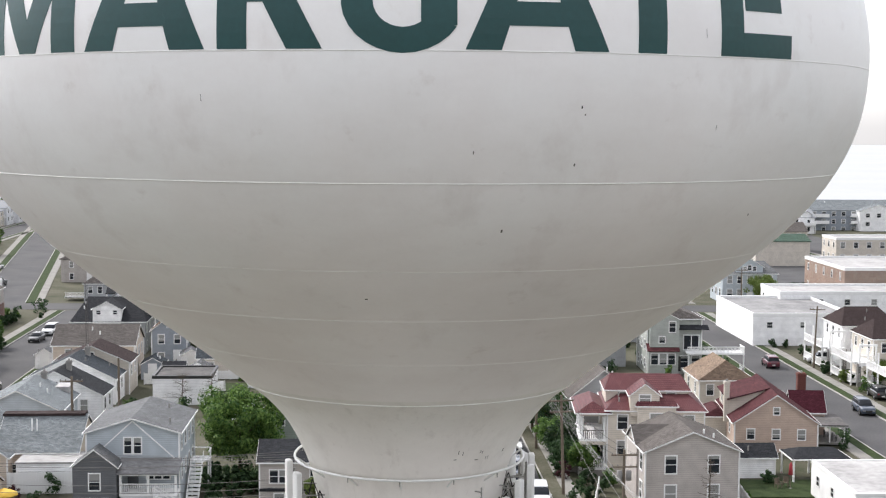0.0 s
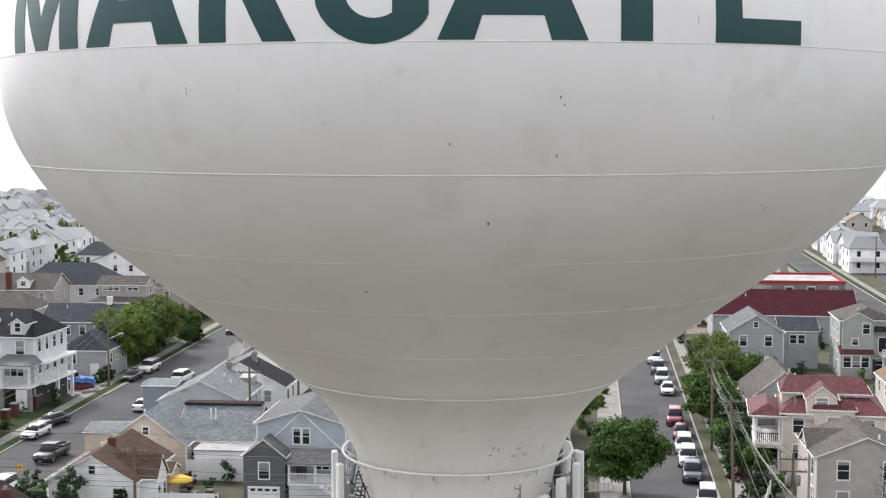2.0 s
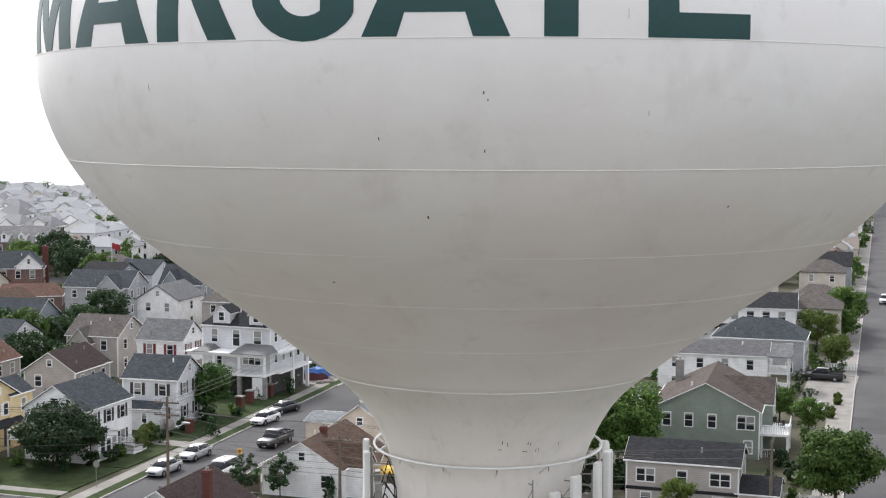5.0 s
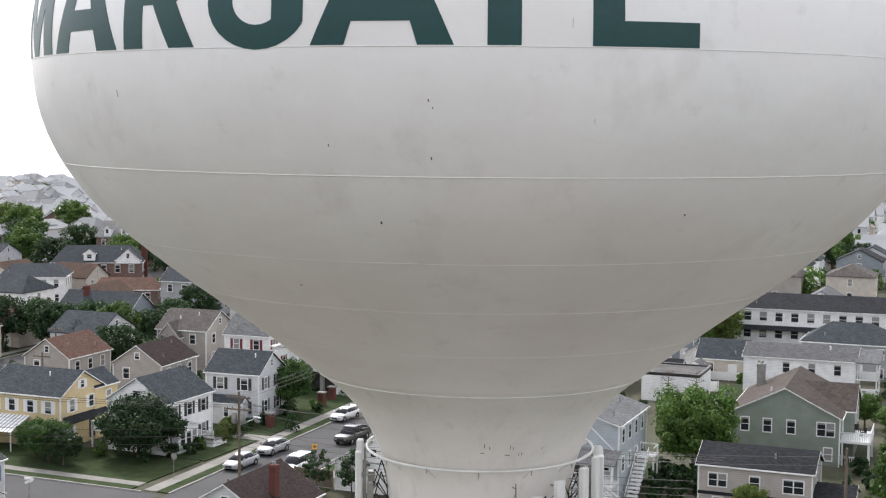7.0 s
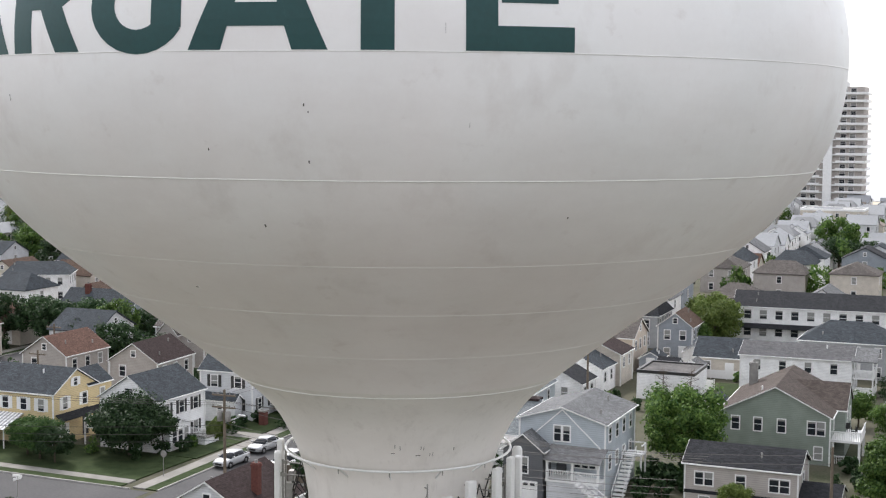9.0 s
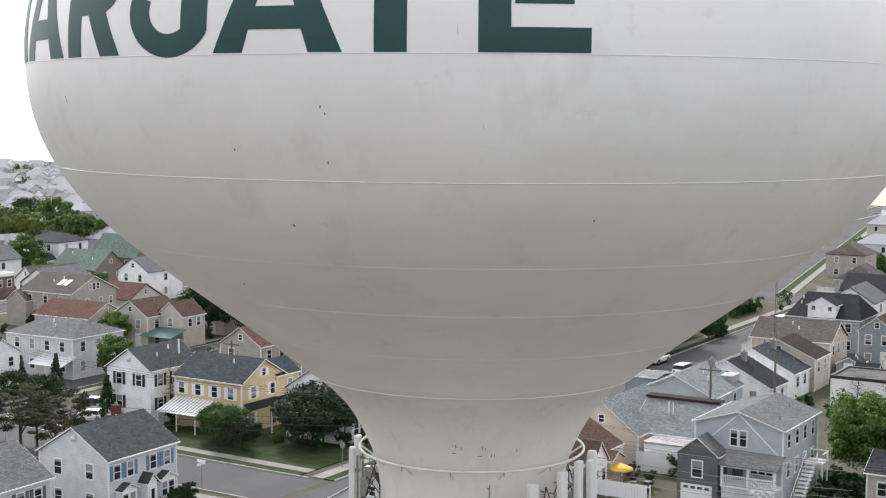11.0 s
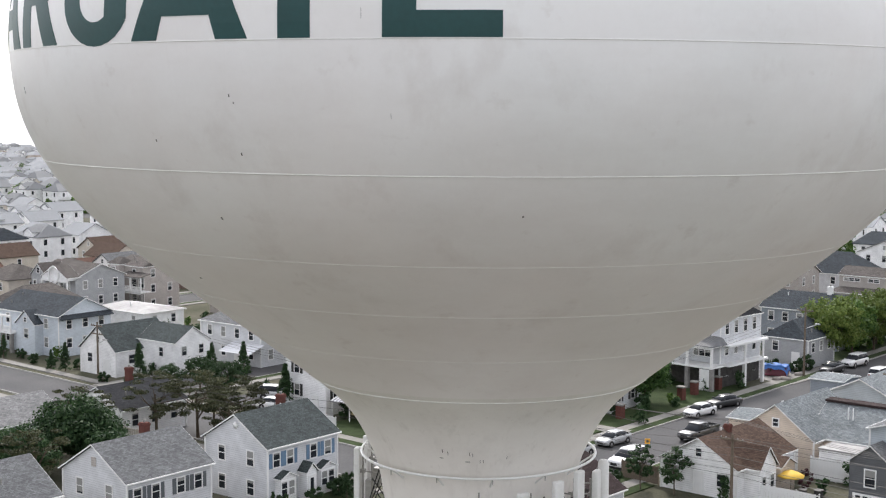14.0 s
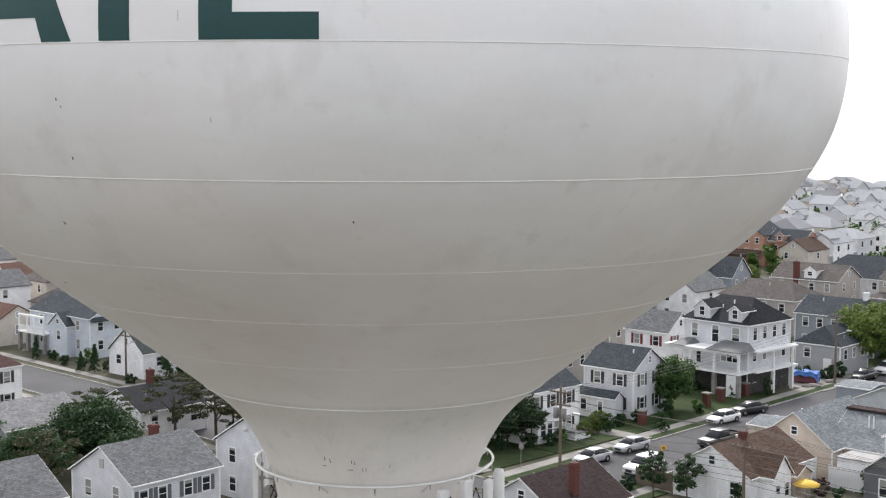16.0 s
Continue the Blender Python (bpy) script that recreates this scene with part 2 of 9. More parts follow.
def glass_dark(name, c, blinds=0.0):
    """Dark reflecting pane; blinds: share of panes with a pale blind behind them."""
    m, n, l, p = node_mat(name, 0.08)
    p.inputs["Specular IOR Level"].default_value = 0.14
    no, rp = n.new("ShaderNodeTexNoise"), n.new("ShaderNodeValToRGB")
    no.inputs["Scale"].default_value = 2.5
    rp.color_ramp.elements[0].color, rp.color_ramp.elements[1].color = (*c, 1), (*[v * 2.2 + 0.01 for v in c], 1)
    l.new(no.outputs["Fac"], rp.inputs["Fac"])
    last = rp.outputs["Color"]
    if blinds:
        info, tc, sep = n.new("ShaderNodeObjectInfo"), n.new("ShaderNodeTexCoord"), n.new("ShaderNodeSeparateXYZ")
        drop, gt, mix = n.new("ShaderNodeMapRange"), n.new("ShaderNodeMath"), n.new("ShaderNodeMix")
        drop.inputs["From Min"].default_value, drop.inputs["From Max"].default_value = 1 - blinds, 1.0
        drop.inputs["To Min"].default_value, drop.inputs["To Max"].default_value = 0.5, -0.9
        gt.operation = "GREATER_THAN"
        mix.data_type = "RGBA"
        mix.inputs["B"].default_value = (0.27, 0.27, 0.26, 1)
        l.new(tc.outputs["Object"], sep.inputs[0])
        l.new(info.outputs["Random"], drop.inputs["Value"])
        l.new(sep.outputs["Z"], gt.inputs[0])
        l.new(drop.outputs["Result"], gt.inputs[1])
        l.new(gt.outputs[0], mix.inputs["Factor"])
        l.new(last, mix.inputs["A"])
        last = mix.outputs["Result"]
    l.new(last, p.inputs["Base Color"])
    return m


M = {
    "tank": tank_paint("tank_paint", (0.90, 0.902, 0.91), (0.44, 0.37, 0.335), 0.985, (1.0, 0.962, 0.950)),
    "shaft_paint": tank_paint("shaft_paint", (0.86, 0.84, 0.815), (0.33, 0.30, 0.26), 0.91),
    "galvanised": mottled("galvanised_steel", (0.22, 0.215, 0.20), (0.40, 0.39, 0.37), 5.0, 0.5, metal=0.4),
    "weld": mottled("weld_bead_paint", (0.72, 0.71, 0.69), (0.88, 0.87, 0.85), 2.0, 0.4),
    "weld_worn": mottled("worn_weld_paint", (0.70, 0.67, 0.645), (0.92, 0.90, 0.88), 0.16, 0.45),
    "green_paint": mottled("green_letter_paint", (0.004, 0.046, 0.047), (0.008, 0.064, 0.065), 0.9, 0.5, 0.05),
    "white": mottled("white_trim_paint", (0.70, 0.70, 0.69), (0.82, 0.82, 0.81), 1.5, 0.5, 0.05),
    "rust": mottled("dark_fitting", (0.03, 0.028, 0.025), (0.12, 0.11, 0.10), 6.0, 0.6),
    "glass": glass_dark("car_glass", (0.012, 0.014, 0.017)),
    "pane": glass_dark("window_glass", (0.012, 0.014, 0.017), 0.55),
    "asphalt": mottled("asphalt", (0.060, 0.060, 0.063), (0.105, 0.103, 0.103), 0.12, 0.9, 0.3, 30.0),
    "patch": mottled("asphalt_patch", (0.055, 0.055, 0.057), (0.08, 0.08, 0.082), 0.3, 0.9, 0.3, 30.0),
    "concrete": mottled("concrete", (0.17, 0.163, 0.15), (0.29, 0.28, 0.26), 0.5, 0.9, 0.2, 14.0),
    "pavers": mottled("brown_pavers", (0.13, 0.11, 0.095), (0.24, 0.21, 0.185), 0.9, 0.9, 0.3, 12.0),
    "kerb": mottled("kerb_concrete", (0.28, 0.27, 0.255), (0.40, 0.39, 0.37), 0.8, 0.9),
    "grass": mottled("lawn", (0.016, 0.030, 0.011), (0.052, 0.070, 0.028), 0.8, 1.0, 0.6, 40.0),
    "yard": mottled("yard_ground", (0.036, 0.044, 0.022), (0.125, 0.115, 0.088), 0.16, 1.0, 0.4, 22.0),
    "sand": mottled("sand", (0.42, 0.37, 0.29), (0.54, 0.49, 0.40), 0.05, 1.0),
    "water": mottled("hazy_sea_water", (0.34, 0.35, 0.365), (0.39, 0.40, 0.415), 0.01, 0.6, 0.05, 20.0),
    "wood": mottled("weathered_pole", (0.10, 0.08, 0.06), (0.20, 0.165, 0.13), 1.0, 0.9, 0.4),
    "brick": coursed("red_brick", (0.15, 0.078, 0.066), (0.21, 0.115, 0.097), (0.24, 0.22, 0.20), 0.22, 0.075),
    "chimney_brick": mottled("chimney_brick", (0.085, 0.036, 0.031), (0.16, 0.066, 0.054), 6.0, 0.9, 0.5),
    "undercroft": mottled("shaded_stone", (0.045, 0.043, 0.042), (0.11, 0.105, 0.10), 2.0, 0.9, 0.6),
    "stone": mottled("grey_stone", (0.16, 0.155, 0.15), (0.33, 0.32, 0.30), 1.5, 0.9, 0.6),
    "flat_roof": mottled("white_membrane_roof", (0.22, 0.215, 0.21), (0.46, 0.45, 0.44), 0.22, 0.85, 0.1, 7.0),
    "grey_membrane": mottled("grey_membrane_roof", (0.12, 0.12, 0.122), (0.30, 0.295, 0.29), 0.3, 0.85, 0.1, 7.0),
    "tar_roof": mottled("tar_roof", (0.05, 0.05, 0.05), (0.16, 0.15, 0.145), 0.3, 0.9),
    "metal_roof": mottled("seamed_metal_roof", (0.07, 0.073, 0.077), (0.16, 0.165, 0.17), 1.4, 0.75, 0.05),
    "teal_cloth": mottled("teal_cloth", (0.05, 0.10, 0.10), (0.085, 0.15, 0.145), 1.0, 0.85),
    "teal_glass": glass_dark("shop_glass", (0.03, 0.10, 0.10)),
    "red_cloth": mottled("red_cloth", (0.24, 0.02, 0.03), (0.36, 0.04, 0.05), 1.0, 0.8),
    "blue_tarp": mottled("blue_tarp", (0.02, 0.09, 0.30), (0.06, 0.18, 0.48), 1.2, 0.65),
    "yellow_cloth": mottled("yellow_cloth", (0.65, 0.40, 0.04), (0.80, 0.52, 0.08), 1.2, 0.7),
    "sign_yellow": mottled("yellow_sign", (0.75, 0.36, 0.02), (0.85, 0.44, 0.03), 1.0, 0.4),
    "bark": mottled("bark", (0.05, 0.04, 0.03), (0.13, 0.105, 0.08), 3.0, 0.95, 0.6),
    "tyre": mottled("tyre_rubber", (0.012, 0.012, 0.012), (0.03, 0.03, 0.03), 4.0, 0.85),
    "rim": mottled("alloy_rim", (0.35, 0.35, 0.36), (0.55, 0.55, 0.56), 4.0, 0.3, 0.0, metal=0.8),
    "leaf_a": leaf_mat("leaves_maple", (0.022, 0.062, 0.015), (0.135, 0.215, 0.050)),
    "leaf_b": leaf_mat("leaves_dark", (0.011, 0.030, 0.012), (0.056, 0.098, 0.040)),
    "leaf_e": leaf_mat("leaves_conifer", (0.022, 0.028, 0.013), (0.082, 0.086, 0.044)),
    "leaf_c": leaf_mat("leaves_yellow_green", (0.06, 0.10, 0.02), (0.15, 0.19, 0.05)),
    "leaf_f": leaf_mat("leaves_mid_green", (0.018, 0.050, 0.014), (0.080, 0.140, 0.040)),
    "leaf_d": leaf_mat("leaves_purple", (0.03, 0.012, 0.016), (0.08, 0.03, 0.035)),
}
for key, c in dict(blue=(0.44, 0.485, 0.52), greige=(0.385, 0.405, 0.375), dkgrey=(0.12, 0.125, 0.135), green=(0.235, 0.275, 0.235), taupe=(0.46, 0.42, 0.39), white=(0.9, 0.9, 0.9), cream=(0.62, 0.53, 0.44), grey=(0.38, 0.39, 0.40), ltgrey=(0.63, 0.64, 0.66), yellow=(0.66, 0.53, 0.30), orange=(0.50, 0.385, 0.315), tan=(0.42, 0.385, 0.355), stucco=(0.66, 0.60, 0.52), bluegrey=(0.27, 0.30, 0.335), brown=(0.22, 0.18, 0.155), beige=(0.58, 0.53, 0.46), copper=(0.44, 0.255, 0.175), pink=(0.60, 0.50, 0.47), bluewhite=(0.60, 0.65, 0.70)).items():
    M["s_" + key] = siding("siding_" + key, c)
for key, c in dict(grey=(0.20, 0.205, 0.21), dark=(0.045, 0.047, 0.052), slate=(0.074, 0.085, 0.096), brown=(0.13, 0.088, 0.068), tan=(0.29, 0.215, 0.16), ltgrey=(0.30, 0.30, 0.30), rust=(0.17, 0.10, 0.078), oxblood=(0.10, 0.056, 0.052), umber=(0.062, 0.045, 0.044), green=(0.10, 0.155, 0.12), ash=(0.15, 0.15, 0.155), greygreen=(0.085, 0.10, 0.10), bluegrey=(0.27, 0.295, 0.305), maroon=(0.085, 0.022, 0.032), wine=(0.105, 0.040, 0.044), mint=(0.20, 0.26, 0.225), pale=(0.50, 0.50, 0.505), taupe=(0.155, 0.14, 0.13), cocoa=(0.115, 0.096, 0.086)).items():
    M["r_" + key] = shingle("shingle_" + key, c)
M["brick_tan"] = coursed("tan_brick", (0.25, 0.17, 0.135), (0.34, 0.24, 0.19), (0.34, 0.31, 0.28), 0.22, 0.075)
# far roof colours are lightened to stand in for haze
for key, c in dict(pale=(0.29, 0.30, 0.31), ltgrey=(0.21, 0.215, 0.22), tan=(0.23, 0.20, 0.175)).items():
    M["far_" + key] = mottled("hazed_far_roof_" + key, tuple(v * 0.85 for v in c), tuple(v * 1.15 for v in c), 0.05, 0.9, 0.0, 40.0)
M["wire_pale"] = mottled("weathered_cable", (0.13, 0.13, 0.125), (0.22, 0.22, 0.21), 2.0, 0.6)
M["r_red"] = coursed("red_pantile", (0.122, 0.046, 0.050), (0.172, 0.070, 0.072), (0.045, 0.013, 0.015), 0.24, 0.36, 0.5, 0.035, 1.0)
for key, c in dict(blackblue=(0.03, 0.035, 0.05), black=(0.02, 0.02, 0.02), blue=(0.12, 0.20, 0.30), red=(0.16, 0.02, 0.03), grey=(0.10, 0.11, 0.12)).items():
    M["sh_" + key] = mottled("shutter_" + key, tuple(v * 0.85 for v in c), tuple(v * 1.15 for v in c), 2.0, 0.5)
for key, c in dict(white=(0.78, 0.78, 0.78), silver=(0.42, 0.43, 0.44), black=(0.015, 0.016, 0.018), navy=(0.03, 0.045, 0.07), red=(0.22, 0.02, 0.03), maroon=(0.10, 0.015, 0.03), blue=(0.05, 0.14, 0.24), graphite=(0.07, 0.075, 0.08)).items():
    M["car_" + key] = mottled("car_paint_" + key, tuple(v * 0.93 for v in c), tuple(v * 1.05 for v in c), 0.8, 0.35, 0.0, coat=0.8)


# ---------------------------------------------------------------- mesh helpers
def mesh_of(name, verts, faces, material, smooth=False, uvs=None):
    me = bpy.data.meshes.new(name)
    me.from_pydata([tuple(v) for v in verts], [], faces)
    if uvs:
        lay = me.uv_layers.new(name="UVMap")
        k = 0
        for f in uvs:
            for uv in f:
                lay.data[k].uv = uv
                k += 1
    for m in material if isinstance(material, (list, tuple)) else [material]:
        me.materials.append(m)
    if smooth:
        me.shade_smooth()
    return me


BOXF = [(0, 3, 2, 1), (4, 5, 6, 7), (0, 1, 5, 4), (1, 2, 6, 5), (2, 3, 7, 6), (3, 0, 4, 7)]


def box_v(x0, x1, y0, y1, z0, z1):
    return [(x0, y0, z0), (x1, y0, z0), (x1, y1, z0), (x0, y1, z0), (x0, y0, z1), (x1, y0, z1), (x1, y1, z1), (x0, y1, z1)]


def boxes(name, some, material):
    """One mesh of several boxes, each (x0, x1, y0, y1, z0, z1), with UVs in metres."""
    v, f, uv = [], [], []
    for b in some:
        k = len(v)
        q = box_v(*b)
        v += q
        for face in BOXF:
            f.append(tuple(i + k for i in face))
            flat = len({q[i][2] for i in face}) == 1
            side = len({q[i][0] for i in face}) == 1
            uv.append([(q[i][0], q[i][1]) if flat else ((q[i][1] if side else q[i][0]), q[i][2]) for i in face])
    return mesh_of(name, v, f, material, uvs=uv)


def rod(name, p, q, r0, r1, material, n=8):
    """A tapered round bar from p to q."""
    p, q = Vector(p), Vector(q)
    m = (q - p).to_track_quat("Z", "Y").to_matrix()
    v, f = [], []
    for c, r in ((p, r0), (q, r1)):
        v += [c + m @ Vector((r * math.cos(2 * math.pi * i / n), r * math.sin(2 * math.pi * i / n), 0)) for i in range(n)]
    f = [(i, (i + 1) % n, n + (i + 1) % n, n + i) for i in range(n)] + [tuple(range(n))[::-1], tuple(range(n, 2 * n))]
    return mesh_of(name, v, f, material, smooth=False)


def lathe(name, prof, material, n=128, closed=False):
    v = [(r * math.cos(2 * math.pi * i / n), r * math.sin(2 * math.pi * i / n), z) for r, z in prof for i in range(n)]
    rows = list(range(len(prof) - 1)) + ([len(prof) - 1] if closed else [])
    f = [(a * n + i, a * n + (i + 1) % n, ((a + 1) % len(prof)) * n + (i + 1) % n, ((a + 1) % len(prof)) * n + i) for a in rows for i in range(n)]
    return mesh_of(name, v, f, material, smooth=True)


def part(name, me, parent, label="", m=None):
    ob = new(name, me)
    ob.parent = parent
    if m is not None:
        ob.matrix_basis = m
    if label:
        ob["label"] = label
    return ob


def merged(name, meshes):
    """Several meshes grown into one."""
    bm = bmesh.new()
    for me in meshes:
        bm.from_mesh(me)
    mat = meshes[0].materials[0]
    for me in meshes:
        bpy.data.meshes.remove(me)
    out = bpy.data.meshes.new(name)
    bm.to_mesh(out)
    bm.free()
    out.materials.append(mat)
    return out


def thing(name, m, label, category, group=""):
    ob = new(name)
    ob.empty_display_size = 0.5
    ob.matrix_world = m
    return tagged(ob, label, category, group)


def structure(name, me, label, category, kind="structure"):
    return tagged(new(name, me), label, category, kind=kind)


# ---------------------------------------------------------------- ground, streets, sea
TILT = -0.0314


def sx(x, y):
    """x of a line parallel to the streets that crosses y = 110 at x."""
    return x + TILT * (y - 110)


def strip(name, x0, x1, y0, y1, z0, z1, material, label, category, cut=12.0):
    """A long slab parallel to the streets."""
    k = max(1, int((y1 - y0) / cut))
    v, f = [], []
    for i in range(k + 1):
        y = y0 + (y1 - y0) * i / k
        v += [(sx(x0, y), y, z0), (sx(x1, y), y, z0), (sx(x1, y), y, z1), (sx(x0, y), y, z1)]
    for i in range(k):
        a, b = 4 * i, 4 * i + 4
        f += [(a + 3, a + 2, b + 2, b + 3), (a + 1, b + 1, b + 2, a + 2), (a, a + 3, b + 3, b)]
    f += [(0, 1, 2, 3), (4 * k + 3, 4 * k + 2, 4 * k + 1, 4 * k)]
    return structure(name, mesh_of(name, v, f, material), label, category)


def slab(name, x0, x1, y0, y1, z0, z1, material, label, category):
    return structure(name, boxes(name, [(x0, x1, y0, y1, z0, z1)], material), label, category)


structure("ground", mesh_of("ground", [(-3000, -1500, 0), (3000, -1500, 0), (3000, 3000, 0), (-3000, 3000, 0)], [(0, 1, 2, 3)], M["yard"]), "patchy grass and bare soil of the town", "ground")
slab("beach", -2500, 2500, 560, 662, 0.004, 0.10, M["sand"], "pale sandy beach beside the sea", "beach")
# the white haze over the sea is painted as its pale colour
structure("water", mesh_of("water", [(-3000, 640, 0.3), (3000, 640, 0.3), (3000, 3000, 0.3), (-3000, 3000, 0.3)], [(0, 1, 2, 3)], M["water"]), "flat sea in pale grey that stands in for white haze", "sea")
STREETS = [(-190, 9.0, 76, 555), (-125, 9.0, 76, 555), (-59.0, 9.2, -60, 237), (9.0, 8.4, -60, 555), (56.0, 7.2, -60, 555), (118, 8.0, 60, 440), (-256, 9, 76, 555), (-322, 9, 76, 555)]
def bend(y):
    """x of the middle of the street that leaves the cross street at a slant."""
    return -85.0 - 0.2 * (y - 255)


def slanted(name, o0, o1, z, material, label, category):
    pts = [(bend(248) + o0, 248), (bend(248) + o1, 248), (bend(555) + o1, 555), (bend(555) + o0, 555)]
    structure(name, mesh_of(name, [(*q, 0.0) for q in pts] + [(*q, z) for q in pts], [(4, 5, 6, 7), (0, 1, 5, 4), (1, 2, 6, 5), (3, 0, 4, 7), (2, 3, 7, 6)], material), label, category)


slanted("road_slanted", -5.0, 5.0, 0.013, M["asphalt"], "worn grey asphalt street beyond the crossing", "road")
for k, q in enumerate((-1, 1)):
    slanted(f"kerb_slanted_{k + 1}", q * 5.0 - (0.16 if q < 0 else 0), q * 5.0 + (0.16 if q > 0 else 0), 0.15, M["kerb"], "pale concrete kerb along the street", "kerb")
    slanted(f"verge_slanted_{k + 1}", min(q * 5.16, q * 7.0), max(q * 5.16, q * 7.0), 0.12, M["grass"], "grass verge beside the street", "grass verge")
    slanted(f"pavement_slanted_{k + 1}", min(q * 7.0, q * 8.6), max(q * 7.0, q * 8.6), 0.13, M["concrete"], "concrete pavement beside the street", "pavement")
for i, (x, w, y0, y1) in enumerate(STREETS):
    strip(f"road_{i + 1}", x - w / 2, x + w / 2, y0, y1, 0.0, 0.012, M["asphalt"], "worn grey asphalt street with patches", "road")
    for s in (-1, 1):
        e = x + s * w / 2
        for j, (a, b) in enumerate(((y0, 65 if x == -59.0 and s < 0 else 236), (76 if x == -59.0 and s < 0 else 250, 236 if x == -59.0 and s < 0 else y1), (250, y1))):
            if j == 2 and not (x == -59.0 and s < 0) or b - a < 5:
                continue
            strip(f"kerb_{i + 1}_{j + 1}_{'l' if s < 0 else 'r'}", min(e, e + s * 0.16), max(e, e + s * 0.16), a, b, 0.0, 0.15, M["kerb"], "pale concrete kerb along the street", "kerb")
            strip(f"pavement_{i + 1}_{j + 1}_{'l' if s < 0 else 'r'}", min(e + s * 1.5, e + s * 3.0), max(e + s * 1.5, e + s * 3.0), a, b, 0.0, 0.13, M["concrete"], "concrete pavement slabs beside the street", "pavement")
            strip(f"verge_{i + 1}_{j + 1}_{'l' if s < 0 else 'r'}", min(e + s * 0.16, e + s * 1.5), max(e + s * 0.16, e + s * 1.5), a, b, 0.0, 0.125, M["concrete" if x == 9.0 and s < 0 else "yard" if x == 9.0 else "grass"], "narrow worn verge between kerb and pavement", "grass verge")
slab("road_cross_1", -420, -63.2, 66.2, 75.4, 0.002, 0.016, M["asphalt"], "worn grey asphalt cross street", "road")
slab("road_cross_2", -420, 160, 238, 248, 0.002, 0.017, M["asphalt"], "worn grey asphalt cross street", "road")
for nm, y0, y1 in (("kerb_cross_1", 75.4, 75.56), ("kerb_cross_2", 66.04, 66.2)):
    slab(nm, -300, -65.5, y0, y1, 0.0, 0.15, M["kerb"], "pale concrete kerb along the street", "kerb")
slab("pavement_cross_1", -300, -66.9, 77.0, 78.4, 0.0, 0.132, M["concrete"], "concrete pavement beside the cross street", "pavement")
slab("pavement_cross_2", -300, -66.9, 63.4, 64.8, 0.0, 0.132, M["concrete"], "concrete pavement beside the cross street", "pavement")
slab("lawn_1", -92, -67, 78.4, 88.5, 0.0, 0.128, M["grass"], "mown green front lawn of the corner houses", "lawn")
slab("lawn_2", -92, -66.9, 75.56, 77.0, 0.0, 0.120, M["grass"], "grass verge at the cross street", "lawn")
slab("lawn_3", -71, -66.7, 88.8, 134, 0.0, 0.118, M["grass"], "mown green front lawns beside the street", "lawn")
slab("lawn_4", -70.5, -66.9, 48, 63.3, 0.0, 0.116, M["grass"], "mown green lawn beside the grey houses", "lawn")
slab("lawn_5", -72, -67, 156, 184, 0.0, 0.114, M["grass"], "shaded lawn below the street trees", "lawn")
slab("lawn_9", -82, -71, 98, 131, 0.0, 0.10, M["grass"], "shaded lawn between the houses", "lawn")
slab("lawn_10", -26.2, -22.4, 147, 158, 0.0, 0.10, M["grass"], "small green backyard lawn", "lawn")
slab("lawn_11", -53.5, -49.2, 78, 84, 0.0, 0.10, M["grass"], "small front lawn beside the bungalow", "lawn")
slab("lawn_6", -24, -14, 100, 108, 0.0, 0.112, M["grass"], "rough backyard lawn", "lawn")
slab("lawn_7", 13.2, 16.5, 88, 150, 0.0, 0.11, M["grass"], "grassy strip beside the street trees", "lawn")
slab("lawn_8", 33.5, 44.5, 96, 103, 0.0, 0.11, M["grass"], "green backyard lawn beside the shed", "lawn")
slab("driveway_1", -3.5, 3.2, 150, 172, 0.0, 0.12, M["concrete"], "pale concrete driveway", "driveway")
slab("driveway_2", -74, -64.3, 139.5, 149, 0.0, 0.122, M["concrete"], "pale concrete forecourt with building rubble", "driveway")
slab("driveway_3", -112, -96, 80.5, 91, 0.0, 0.119, M["asphalt"], "asphalt car yard between houses", "driveway")
slab("driveway_4", -70.5, -64.2, 99.6, 102, 0.0, 0.131, M["concrete"], "pale concrete driveway across the lawn", "driveway")
slab("plaza", 12.5, 30, 205, 236, 0.0, 0.14, M["pavers"], "pale paved forecourt with planters", "pavement")
slab("car_park", 62, 135, 290, 440, 0.0, 0.02, M["asphalt"], "asphalt car park before the motel", "car park")
for nm, x0, x1, y0, y1 in (("asphalt_patch_1", 2.9, 8.5, 133, 142), ("asphalt_patch_2", -59.5, -55.5, 112, 119), ("asphalt_patch_3", -60, -56, 122, 126), ("asphalt_patch_4", 0.5, 6.5, 176, 182)):
    slab(nm, x0, x1, y0, y1, 0.013, 0.019, M["patch"], "dark square patch on the street", "asphalt patch")

# ---------------------------------------------------------------- water tower
tower = thing("water_tower", pose(0, 0, 0), "off-white steel pedestal water tower with green lettering and weathered paint", "water tower")
